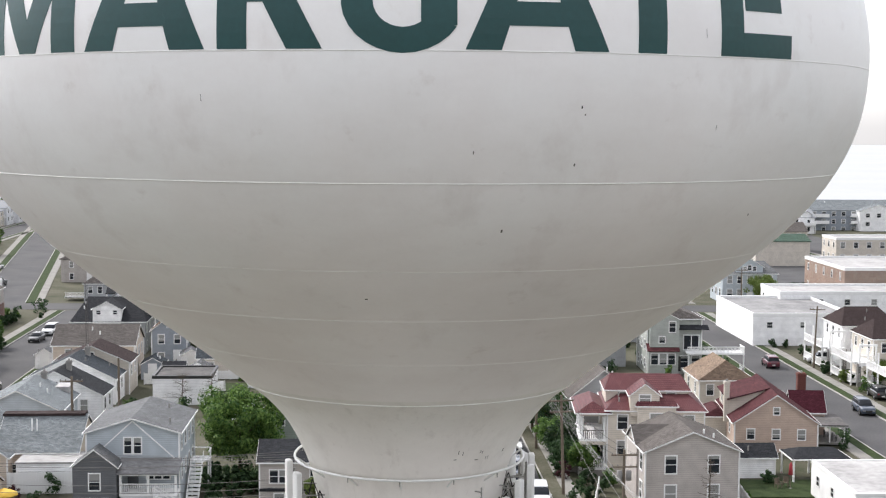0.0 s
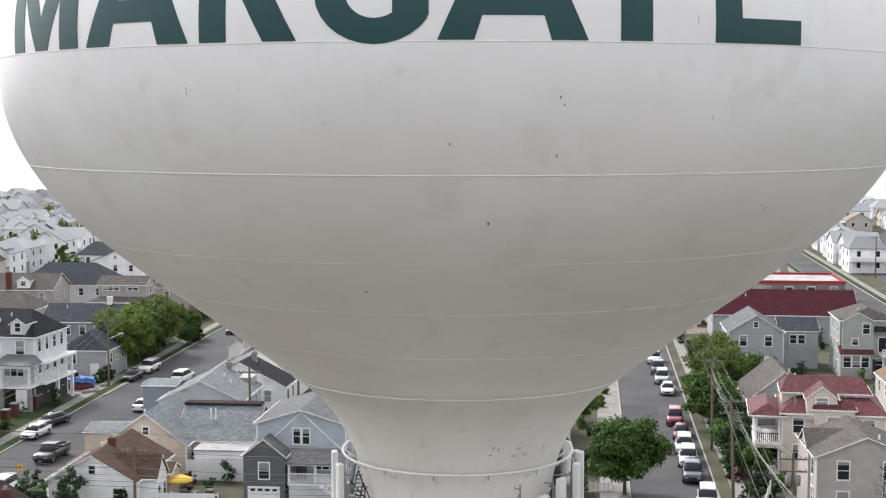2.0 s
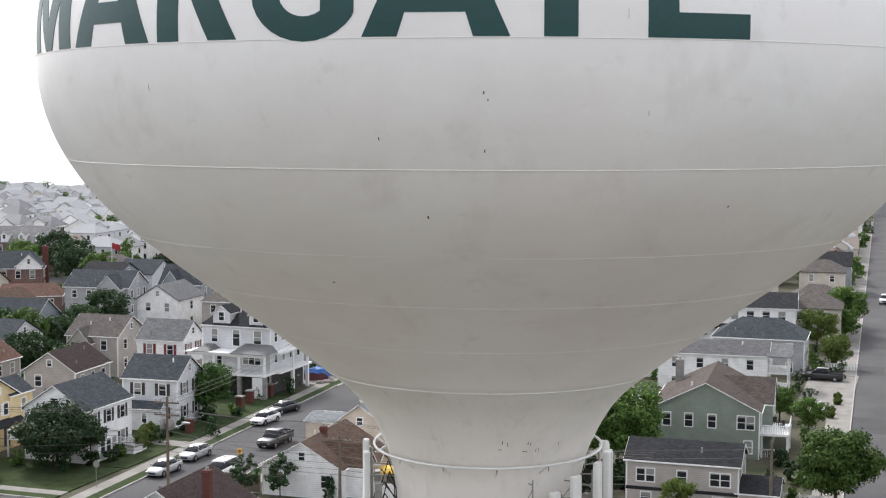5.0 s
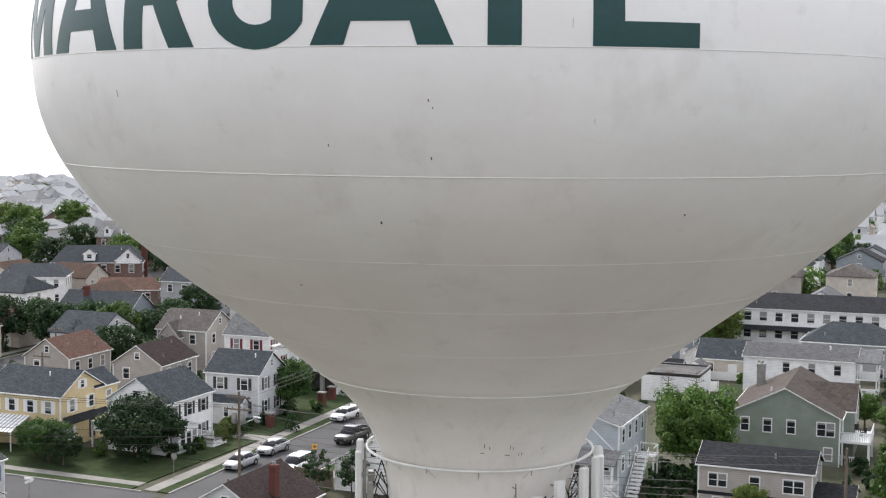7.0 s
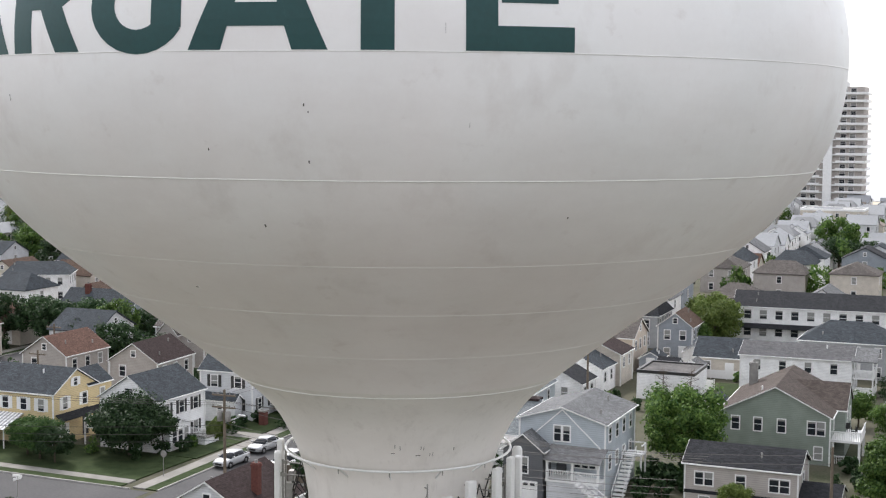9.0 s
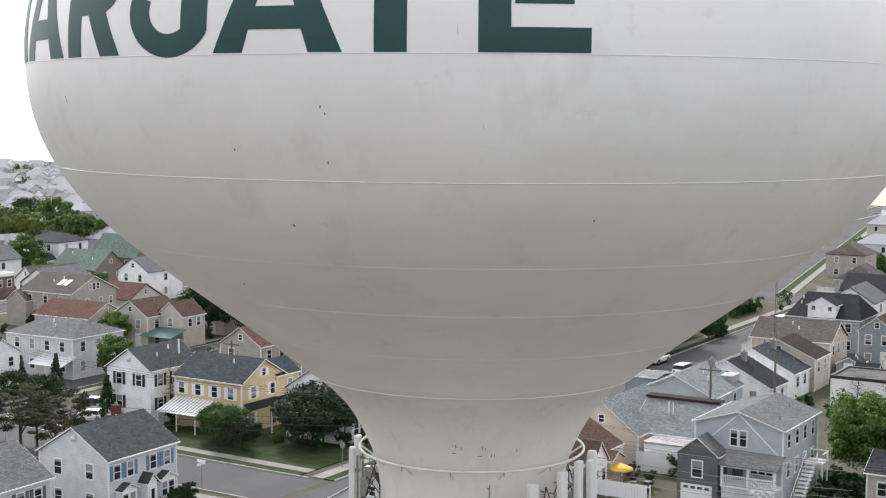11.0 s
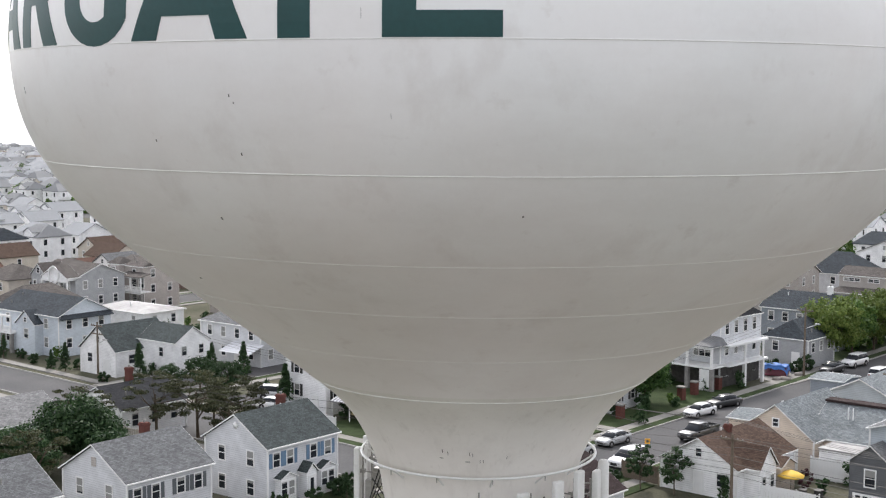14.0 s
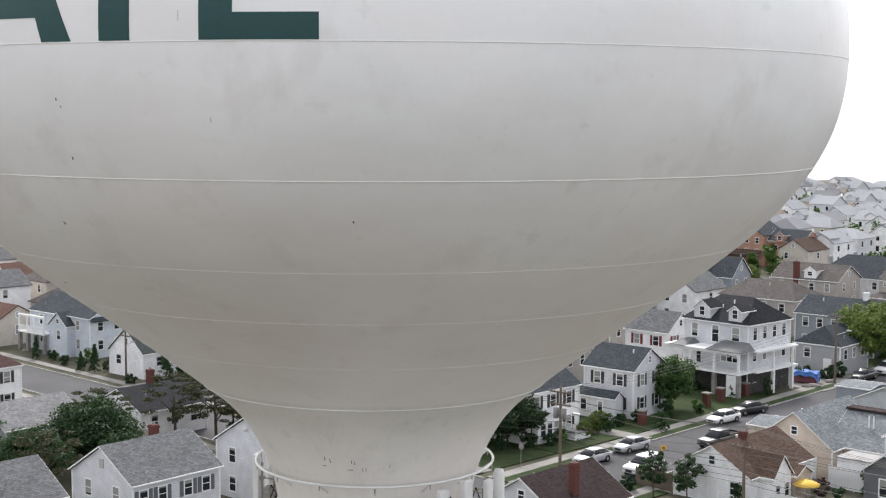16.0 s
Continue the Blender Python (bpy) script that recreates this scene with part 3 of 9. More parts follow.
PROFILE = [(5.2, 0.0), (4.4, 1.5), (3.4, 4.0), (2.75, 8.0), (2.62, 14.0), (2.68, 24.0), (2.76, 25.6), (2.95, 26.5), (3.20, 27.1), (3.46, 27.6), (3.76, 28.05), (4.22, 28.55), (4.83, 29.05), (5.60, 29.66), (6.38, 30.26), (7.22, 30.88), (8.10, 31.52), (8.97, 32.16), (9.78, 32.80), (10.52, 33.44), (11.14, 34.08), (11.65, 34.72), (12.05, 35.36), (12.35, 36.0), (12.55, 36.64), (12.66, 37.28), (12.71, 37.92), (12.70, 38.6), (12.61, 39.3), (12.40, 40.2), (11.95, 41.3), (11.1, 42.5), (9.8, 43.7), (8.0, 44.7), (5.5, 45.4), (2.5, 45.75), (0.02, 45.8)]


def tank_radius(z):
    return float(np.interp(z, [q[1] for q in PROFILE], [q[0] for q in PROFILE]))


def smooth_profile(prof, steps=4):
    out = []
    p = [Vector((a, b)) for a, b in prof]
    for i in range(len(p) - 1):
        a, b, c, d = p[max(i - 1, 0)], p[i], p[i + 1], p[min(i + 2, len(p) - 1)]
        for k in range(steps):
            t = k / steps
            q = 0.5 * ((2 * b) + (c - a) * t + (2 * a - 5 * b + 4 * c - d) * t * t + (3 * b - a - 3 * c + d) * t ** 3)
            out.append((max(q.x, 0.01), q.y))
    return out + [tuple(prof[-1])]


SMOOTH = smooth_profile(PROFILE)


def skin(z):
    return float(np.interp(z, [q[1] for q in SMOOTH], [q[0] for q in SMOOTH]))


def skin_normal(z):
    a, b = skin(z - 0.15), skin(z + 0.15)
    return Vector((0.3, -(b - a))).normalized()  # radial, vertical


split = next(i for i, q in enumerate(SMOOTH) if q[1] >= 29.05)
part("tank", lathe("tank", SMOOTH[split:], M["tank"], 192), tower, "spheroid steel tank, off-white paint smeared with dirt")
part("pedestal", lathe("pedestal", SMOOTH[:split + 1], M["shaft_paint"], 128), tower, "flared steel pedestal, off-white paint with rust runs")


def weld(z, h, out, mat="weld"):
    """A raised bead round the tank, at right angles to its skin."""
    nr = skin_normal(z)
    tr = Vector((-nr.y, nr.x))
    c = Vector((skin(z), z))
    ring = [c - tr * h - nr * 0.02, c - tr * h * 0.5 + nr * out, c + tr * h * 0.5 + nr * out, c + tr * h - nr * 0.02]
    return lathe("weld_seam", [(q.x, q.y) for q in ring], M[mat], 192, closed=True)


for z, h, o in ((37.86, 0.018, 0.010), (35.14, 0.020, 0.012), (33.11, 0.016, 0.007), (31.77, 0.018, 0.0075), (30.41, 0.015, 0.006), (29.05, 0.024, 0.016)):
    part("weld_seam", weld(z, h, o, "weld_worn" if o < 0.008 else "weld"), tower, "pale weld seam round the tank")


def skin_point(deg, z, out):
    """A place on the tank's skin; deg is counted from the -y side towards +x."""
    n, a = skin_normal(z), radians(deg)
    r = skin(z) + n.x * out
    return (r * math.sin(a), -r * math.cos(a), z + n.y * out)


def letter(polys):
    """Raised painted letter strokes wrapped on the tank; each stroke is a quad of (degrees, metres over the base line)."""
    v, f = [], []
    for quad in polys:
        n = 8
        base = len(v)
        (a, b, c, d) = [Vector(q) for q in quad]
        for j in range(n + 1):
            for i in range(n + 1):
                p = a.lerp(b, i / n).lerp(d.lerp(c, i / n), j / n)
                v.append(skin_point(p.x, 37.885 + p.y, 0.012))
        w = n + 1
        f += [(base + j * w + i, base + j * w + i + 1, base + (j + 1) * w + i + 1, base + (j + 1) * w + i) for j in range(n) for i in range(n)]
        rim = [base + i for i in range(w)] + [base + j * w + n for j in range(1, w)] + [base + n * w + i for i in range(n - 1, -1, -1)] + [base + j * w for j in range(n - 1, 0, -1)]
        low = len(v)
        for k in rim:
            q = Vector(v[k])
            flat = Vector((q.x, q.y, 0)).normalized() * 0.03
            v.append(tuple(q - flat))
        f += [(rim[k], low + k, low + (k + 1) % len(rim), rim[(k + 1) % len(rim)]) for k in range(len(rim))]
    return mesh_of("letter", v, f, M["green_paint"])


LH = 2.55
def a_shape(l, li, ri, r):
    c = (l + r) / 2
    t = 1.7
    return [[(l, 0), (li, 0), (c + 0.2, LH), (c - t, LH)], [(ri, 0), (r, 0), (c + t, LH), (c - 0.2, LH)], [(li - 0.55 + 0.9, 0.49), (ri + 0.55 - 0.9, 0.49), (ri - 0.9, 0.98), (li + 0.9, 0.98)]]


def arc(c, h, rx, rh, wx, wh, a0, a1, n=14):
    out = []
    for i in range(n):
        p, q = radians(a0 + (a1 - a0) * i / n), radians(a0 + (a1 - a0) * (i + 1) / n)
        o = lambda t: (c + rx * math.cos(t), h + rh * math.sin(t))
        k = lambda t: (c + (rx - wx) * math.cos(t), h + (rh - wh) * math.sin(t))
        out.append([o(p), o(q), k(q), k(p)])
    return out


LETTERS = [
    [[(-49.4, 0), (-46.3, 0), (-46.3, LH), (-49.4, LH)], [(-38.0, 0), (-34.6, 0), (-34.6, LH), (-38.0, LH)], [(-43.3, 0), (-40.6, 0), (-45.4, LH), (-49.0, LH)], [(-43.3, 0), (-40.6, 0), (-35.0, LH), (-38.6, LH)]],
    a_shape(-33.2, -29.6, -23.05, -19.35),
    [[(-18.05, 0), (-15.1, 0), (-15.1, LH), (-18.05, LH)], [(-11.3, 0), (-7.95, 0), (-11.0, 1.25), (-14.3, 1.25)], [(-15.1, 0.95), (-11.6, 0.95), (-11.6, 1.35), (-15.1, 1.35)], [(-15.1, 1.8), (-11.6, 1.8), (-11.6, LH), (-15.1, LH)]] + arc(-11.6, 1.58, 3.4, 0.62, 3.0, 0.42, -90, 90, 8),
    arc(-0.6, 0.98, 5.65, 1.06, 2.9, 0.52, 160, 330) + [[(1.05, 0.30), (4.35, 0.48), (4.35, 1.35), (1.05, 1.35)]] + arc(-0.6, 1.45, 5.65, 1.06, 2.9, 0.52, 35, 200),
    a_shape(5.1, 8.45, 15.5, 18.92),
    [[(22.0, 0), (25.15, 0), (25.15, LH), (22.0, LH)], [(18.6, LH - 0.5), (28.6, LH - 0.5), (28.6, LH), (18.6, LH)]],
    [[(31.8, 0), (34.85, 0), (34.85, LH), (31.8, LH)], [(34.85, 0), (42.42, 0), (42.42, 0.52), (34.85, 0.52)], [(35.2, 1.0), (40.8, 1.0), (40.8, 1.4), (35.2, 1.4)], [(35.2, LH - 0.5), (42.4, LH - 0.5), (42.4, LH), (35.2, LH)]],
]
for strokes in LETTERS:
    part("letter", letter(strokes), tower, "dark green painted capital letter")

# railing ring, its brackets and the aerials hung on the pedestal
RING_R, RING_Z = 3.37, 26.70
part("ring_rail", lathe("ring_rail", [(RING_R + 0.037 * math.cos(k * math.pi / 4), RING_Z + 0.037 * math.sin(k * math.pi / 4)) for k in range(8)], M["white"], 96, closed=True), tower, "round white pipe rail")
for k in range(14):
    a = 2 * math.pi * k / 14 + 0.15
    c, s = math.cos(a), math.sin(a)
    part("rail_bracket", rod("rail_bracket", (2.8 * c, 2.8 * s, 26.3), (RING_R * c, RING_R * s, RING_Z), 0.03, 0.03, M["white"], 6), tower)
    part("rail_clip", rod("rail_clip", (RING_R * c, RING_R * s, RING_Z - 0.16), (RING_R * c, RING_R * s, RING_Z), 0.012, 0.02, M["galvanised"], 6), tower)


def aerial(deg, kind, r=3.62, top=27.0):
    top -= 0.45
    a = radians(deg)
    m = pose(r * math.sin(a), -r * math.cos(a), 0, 0, 0, deg)
    if kind == "panel":
        ob = part("aerial", boxes("aerial_panel", [(-0.16, 0.16, -0.09, 0.09, top - 2.3, top)], M["white"]), tower, "flat white panel aerial", m)
        bev = ob.modifiers.new("soft", "BEVEL")
        bev.width, bev.segments = 0.04, 2
    else:
        ob = part("aerial", lathe("aerial_tube", [(0.02, top - 2.4), (0.14, top - 2.4), (0.16, top - 2.3), (0.16, top - 0.12), (0.12, top - 0.02), (0.02, top)], M["white"], 20), tower, "round white tube aerial", m)
    part("mount", rod("mount", (0, 0.16, top - 2.6), (0, 0.16, top - 0.25), 0.035, 0.035, M["galvanised"], 8), ob)
    for q in (0.7, 2.0):
        part("arm", rod("arm", (0, 0.12, top - q), (0.05, 0.95, top - q - 0.06), 0.022, 0.022, M["galvanised"], 6), ob)
        part("clamp", boxes("clamp", [(-0.07, 0.07, 0.09, 0.23, top - q - 0.05, top - q + 0.05)], M["galvanised"]), ob)
    for k, (u, v, w) in enumerate(((0.1, 0.2, 0.9), (-0.08, 0.3, 1.3), (0.16, 0.42, 0.6))):
        bend_pts = [Vector((u, 0.12, top - 2.2)), Vector((u * 1.4, v, top - 1.9 + 0.2 * k)), Vector((u * 0.4, v + 0.25, top - w)), Vector((u, 0.85, top - w - 0.5)), Vector((u * 1.2, 0.9, top - 2.6))]
        part("cable", merged("cable", [rod("cable", p, q, 0.018, 0.018, M["tyre"], 5) for p, q in zip(bend_pts, bend_pts[1:])]), ob, "black feeder cable")
    if kind == "panel":
        part("radio_box", boxes("radio_box", [(-0.13, 0.13, 0.26, 0.44, top - 1.5, top - 0.95)], M["galvanised"]), ob, "grey radio box behind the panel")


for deg, kind, top in ((-73, "panel", 27.2), (-61, "panel", 27.0), (48, "panel", 26.45), (60, "panel", 26.8), (77, "panel", 27.0), (90, "panel", 27.15), (106, "panel", 26.95), (120, "tube", 27.05)):
    aerial(deg, kind, top=top)


def scuff(deg, z, w, h, mat="rust"):
    """A scrape in the paint, lying on the skin."""
    v = [skin_point(deg - w, z - h, 0.006), skin_point(deg + w, z - h, 0.006), skin_point(deg + w, z + h, 0.006), skin_point(deg - w, z + h, 0.006)]
    back = [skin_point(deg - w, z - h, -0.02), skin_point(deg + w, z - h, -0.02), skin_point(deg + w, z + h, -0.02), skin_point(deg - w, z + h, -0.02)]
    part("scuff", mesh_of("scuff", v + back, [(0, 1, 2, 3), (0, 4, 5, 1), (1, 5, 6, 2), (2, 6, 7, 3), (3, 7, 4, 0)], M[mat]), tower, "dark scrape in the paint")


for deg, z, w, h in ((24, 27.42, 0.16, 0.055), (26.5, 27.36, 0.13, 0.06), (23, 27.2, 0.9, 0.008), (36.6, 27.36, 0.12, 0.05), (38.0, 27.33, 0.1, 0.045), (35.5, 27.12, 1.2, 0.008), (41.5, 27.13, 0.12, 0.05), (43, 27.14, 0.1, 0.05), (54, 27.25, 0.1, 0.05), (10.3, 34.1, 0.09, 0.03), (-6, 32.4, 0.2, 0.012), (16.5, 36.75, 0.06, 0.03), (16.9, 36.6, 0.05, 0.02), (29.9, 38.35, 0.012, 0.1), (32.4, 36.35, 0.012, 0.05), (6.2, 35.8, 0.05, 0.03), (16.6, 35.55, 0.06, 0.03), (45, 34.3, 0.08, 0.02), (-20, 36.9, 0.015, 0.08)):
    scuff(deg, z, w, h)
for deg, z in ((41, 26.1), (68, 26.0)):
    a = radians(deg)
    ob = part("empty_mount", rod("empty_mount", (2.76 * math.sin(a), -2.76 * math.cos(a), z), (3.1 * math.sin(a), -3.1 * math.cos(a), z + 0.02), 0.02, 0.02, M["galvanised"], 6), tower, "bare steel aerial bracket")
    part("pipe", rod("pipe", (3.1 * math.sin(a), -3.1 * math.cos(a), z - 0.75), (3.1 * math.sin(a), -3.1 * math.cos(a), z + 0.16), 0.022, 0.022, M["galvanised"], 8), ob)
    part("brace", rod("brace", (2.76 * math.sin(a), -2.76 * math.cos(a), z - 0.5), (3.1 * math.sin(a), -3.1 * math.cos(a), z - 0.1), 0.014, 0.014, M["galvanised"], 5), ob)

# ---------------------------------------------------------------- houses
CACHE = {}


def window_meshes(w, h):
    key = ("win", round(w, 2), round(h, 2))
    if key not in CACHE:
        t = 0.11
        fr = boxes("window_frame", [(-w / 2 - t, -w / 2, -0.07, 0.03, -h / 2 - t, h / 2 + t), (w / 2, w / 2 + t, -0.07, 0.03, -h / 2 - t, h / 2 + t), (-w / 2, w / 2, -0.07, 0.03, h / 2, h / 2 + t), (-w / 2, w / 2, -0.1, 0.03, -h / 2 - t, -h / 2), (-w / 2, w / 2, -0.05, 0.03, -0.03, 0.03)], M["white"])
        CACHE[key] = (fr, boxes("pane", [(-w / 2, w / 2, -0.024, 0.02, -h / 2, h / 2)], M["pane"]))
    return CACHE[key]


def add_window(house, m, w=0.85, h=1.35, shutters=None):
    fr, pa = window_meshes(w, h)
    ob = part("window", fr, house, m=m)
    part("pane", pa, ob)
    if shutters:
        key = ("shut", shutters, round(h, 2))
        if key not in CACHE:
            CACHE[key] = boxes("shutter", [(-0.2, 0.2, -0.06, 0.0, -h / 2 - 0.05, h / 2 + 0.05)], M[shutters])
        for s in (-1, 1):
            part("shutter", CACHE[key], house, m=m @ pose(s * (w / 2 + 0.33), 0, 0))


def face_pose(side, u, z, hw, hl):
    """A place on a wall: side 0 front (-y), 1 right (+x), 2 back, 3 left."""
    return (pose(u, -hl, z), pose(hw, u, z, 0, 0, 90), pose(-u, hl, z, 0, 0, 180), pose(-hw, -u, z, 0, 0, -90))[side]


def roof_slab(pts, up, thick):
    """Slab under a roof plane; pts in order, with UVs: u along the first edge, v up the slope."""
    p = [Vector(q) for q in pts]
    u = (p[1] - p[0]).normalized()
    nrm = u.cross(p[2] - p[1]).normalized()
    if nrm.z < 0:
        p = p[::-1]
        u = (p[1] - p[0]).normalized()
        nrm = -nrm
    vv = nrm.cross(u)
    low = [q - Vector((0, 0, thick)) for q in p]
    n = len(p)
    verts = p + low
    faces = [tuple(range(n)), tuple(range(2 * n - 1, n - 1, -1))] + [(i + n, (i + 1) % n + n, (i + 1) % n, i) for i in range(n)]
    uv = lambda q: ((q - p[0]).dot(u), (q - p[0]).dot(vv))
    uvs = [[uv(verts[i]) for i in f] for f in faces]
    return verts, faces, uvs


def join_slabs(name, slabs, material):
    v, f, uvs = [], [], []
    for a, b, c in slabs:
        k = len(v)
        v += a
        f += [tuple(i + k for i in q) for q in b]
        uvs += c
    return mesh_of(name, v, f, material, uvs=uvs)


def roof_parts(house, W, L, ev, rg, ridge, hip, roof, x=0.0, y=0.0, trim=True):
    """Roof planes of W by L at the eaves, ridge along 'x' or 'y'; hip: share of the half span by which the ridge is drawn in."""
    hw, hl = W / 2, L / 2
    if ridge == "x":
        i = hip * hl
        R0, R1 = (x - hw + i, y, rg), (x + hw - i, y, rg)
    else:
        i = hip * hw
        R0, R1 = (x, y - hl + i, rg), (x, y + hl - i, rg)
    a, b, c, d = (x - hw, y - hl, ev), (x + hw, y - hl, ev), (x + hw, y + hl, ev), (x - hw, y + hl, ev)
    if ridge == "x":
        planes = [(a, b, R1, R0), (c, d, R0, R1)] + ([(b, c, R1), (d, a, R0)] if hip > 0 else [])
    else:
        planes = [(b, c, R1, R0), (d, a, R0, R1)] + ([(a, b, R0), (c, d, R1)] if hip > 0 else [])
    part("roof", join_slabs("roof", [roof_slab(q, 1, 0.14) for q in planes], M[roof]), house)
    if trim:
        t = 0.05
        bars = []
        ends = ((a, R0, d), (b, R1, c)) if ridge == "x" else ((a, R0, b), (d, R1, c))
        if hip == 0:
            for p, q, r in ends:
                out = Vector((1 if ridge == "x" else 0, 0 if ridge == "x" else 1, 0)) * (-1 if p == a else 1) * 0.03
                for s, e in ((p, q), (q, r)):
                    s, e = Vector(s) + out, Vector(e) + out
                    k = Vector((0, 0, -0.015))
                    dn = Vector((0, 0, -t - 0.09))
                    bars.append(([s + k, e + k, e + dn, s + dn] + [w - out * 3 for w in (s + k, e + k, e + dn, s + dn)], [(0, 1, 2, 3), (7, 6, 5, 4), (0, 4, 5, 1), (2, 6, 7, 3), (1, 5, 6, 2), (0, 3, 7, 4)], [[(0, 0)] * 4] * 6))
        for q in bars:
            part("bargeboard", join_slabs("bargeboard", [q], M["white"]), house)
        for q in gutter_boxes(a, b, c, d, ridge, hip):
            part("gutter", boxes("gutter", [q], M["white"]), house)
    return R0, R1


def gutter_boxes(a, b, c, d, ridge, hip):
    x0, y0, z = a
    x1, y1, _ = c
    g = []
    if ridge == "x" or hip > 0:
        g += [(x0, x1, y0 - 0.06, y0 + 0.02, z - 0.13, z + 0.0), (x0, x1, y1 - 0.02, y1 + 0.06, z - 0.13, z + 0.0)]
    if ridge == "y" or hip > 0:
        g += [(x0 - 0.06, x0 + 0.02, y0, y1, z - 0.13, z + 0.0), (x1 - 0.02, x1 + 0.06, y0, y1, z - 0.13, z + 0.0)]
    return g


def box_slab(b):
    return box_v(*b), list(BOXF), [[(0, 0)] * 4] * 6


def wall_mesh(W, L, ev, rg, ridge, hip, over, material, z0=0.0, x=0.0, y=0.0):
    """Walls inside the eaves, with gable triangles."""
    hw, hl = W / 2 - over, L / 2 - over
    v = [(x - hw, y - hl, z0), (x + hw, y - hl, z0), (x + hw, y + hl, z0), (x - hw, y + hl, z0)]
    top = ev - 0.16
    if hip == 0:
        rise = (rg - ev) * (1 - over / (W / 2 if ridge == "y" else L / 2))
        top = ev + (rg - ev) * over / (W / 2 if ridge == "y" else L / 2) - 0.16
        top, peak = top, rg - 0.16
    v += [(p[0], p[1], top) for p in v[:4]]
    f = [(0, 1, 5, 4), (1, 2, 6, 5), (2, 3, 7, 6), (3, 0, 4, 7)]
    if hip == 0:
        if ridge == "y":
            v += [(x, y - hl, peak), (x, y + hl, peak)]
            f[0], f[2] = (0, 1, 5, 8, 4), (2, 3, 7, 9, 6)
        else:
            v += [(x + hw, y, peak), (x - hw, y, peak)]
            f[1], f[3] = (1, 2, 6, 8, 5), (3, 0, 4, 9, 7)
    else:
        f.append((4, 5, 6, 7))
    uv = []
    for q in f:
        flat = len({v[i][2] for i in q}) == 1
        side = len({round(v[i][0], 3) for i in q}) == 1
        uv.append([(v[i][0], v[i][1]) if flat else ((v[i][1] if side else v[i][0]), v[i][2]) for i in q])
    return mesh_of("wall", v, f, material, uvs=uv)


def chimney(house, x, y, z0, z1, mat="chimney_brick", w=0.7):
    ob = part("chimney", boxes("chimney", [(-w / 2, w / 2, -w / 2, w / 2, z0, z1), (-w / 2 - 0.06, w / 2 + 0.06, -w / 2 - 0.06, w / 2 + 0.06, z1 - 0.3, z1 - 0.12)], M[mat]), house, "square chimney stack", pose(x, y, 0))
    part("flue", lathe("flue", [(0.13, z1), (0.15, z1 + 0.25), (0.1, z1 + 0.25), (0.09, z1)], M["stone"], 10), ob)


def porch(house, x0, x1, y0, y1, zf, zr, roof, rail=True, post=0.13, slope=0.55, n=3, base=None):
    """A front porch: floor, posts, shed roof and a balustrade; y0 is its outer edge."""
    part("porch_floor", boxes("porch_floor", [(x0, x1, y0, y1, zf - 0.2, zf)], M["white" if zf > 1.5 else "concrete"]), house)
    if base:
        part("porch_base", boxes("porch_base", [(x0 + 0.1, x1 - 0.1, y0 + 0.1, y1, 0, zf - 0.2)], M[base]), house)
    for k in range(n):
        x = x0 + 0.12 + (x1 - x0 - 0.24) * k / (n - 1)
        part("post", boxes("post", [(x - post, x + post, y0 + 0.05, y0 + 0.05 + 2 * post, zf, zr - 0.1)], M["white"]), house)
        if zf > 1.5 and not base:
            part("pier", boxes("pier", [(x - 0.25, x + 0.25, y0 + 0.05, y0 + 0.55, 0, zf - 0.2)], M["stone"]), house)
    part("porch_beam", boxes("porch_beam", [(x0, x1, y0, y0 + 0.25, zr - 0.3, zr)], M["white"]), house)
    if roof:
        part("porch_roof", join_slabs("porch_roof", [roof_slab([(x0 - 0.2, y0 - 0.3, zr), (x1 + 0.2, y0 - 0.3, zr), (x1 + 0.2, y1, zr + slope), (x0 - 0.2, y1, zr + slope)], 1, 0.12)], M[roof]), house)
    if rail:
        bars = [(x0, x1, y0 + 0.08, y0 + 0.16, zf + 0.88, zf + 0.96), (x0, x1, y0 + 0.1, y0 + 0.14, zf + 0.1, zf + 0.16)]
        k = x0 + 0.15
        while k < x1:
            bars.append((k - 0.032, k + 0.032, y0 + 0.1, y0 + 0.14, zf + 0.1, zf + 0.9))
            k += 0.17
        tagged(part("balustrade", boxes("balustrade", bars, M["white"]), house), kind="stuff")


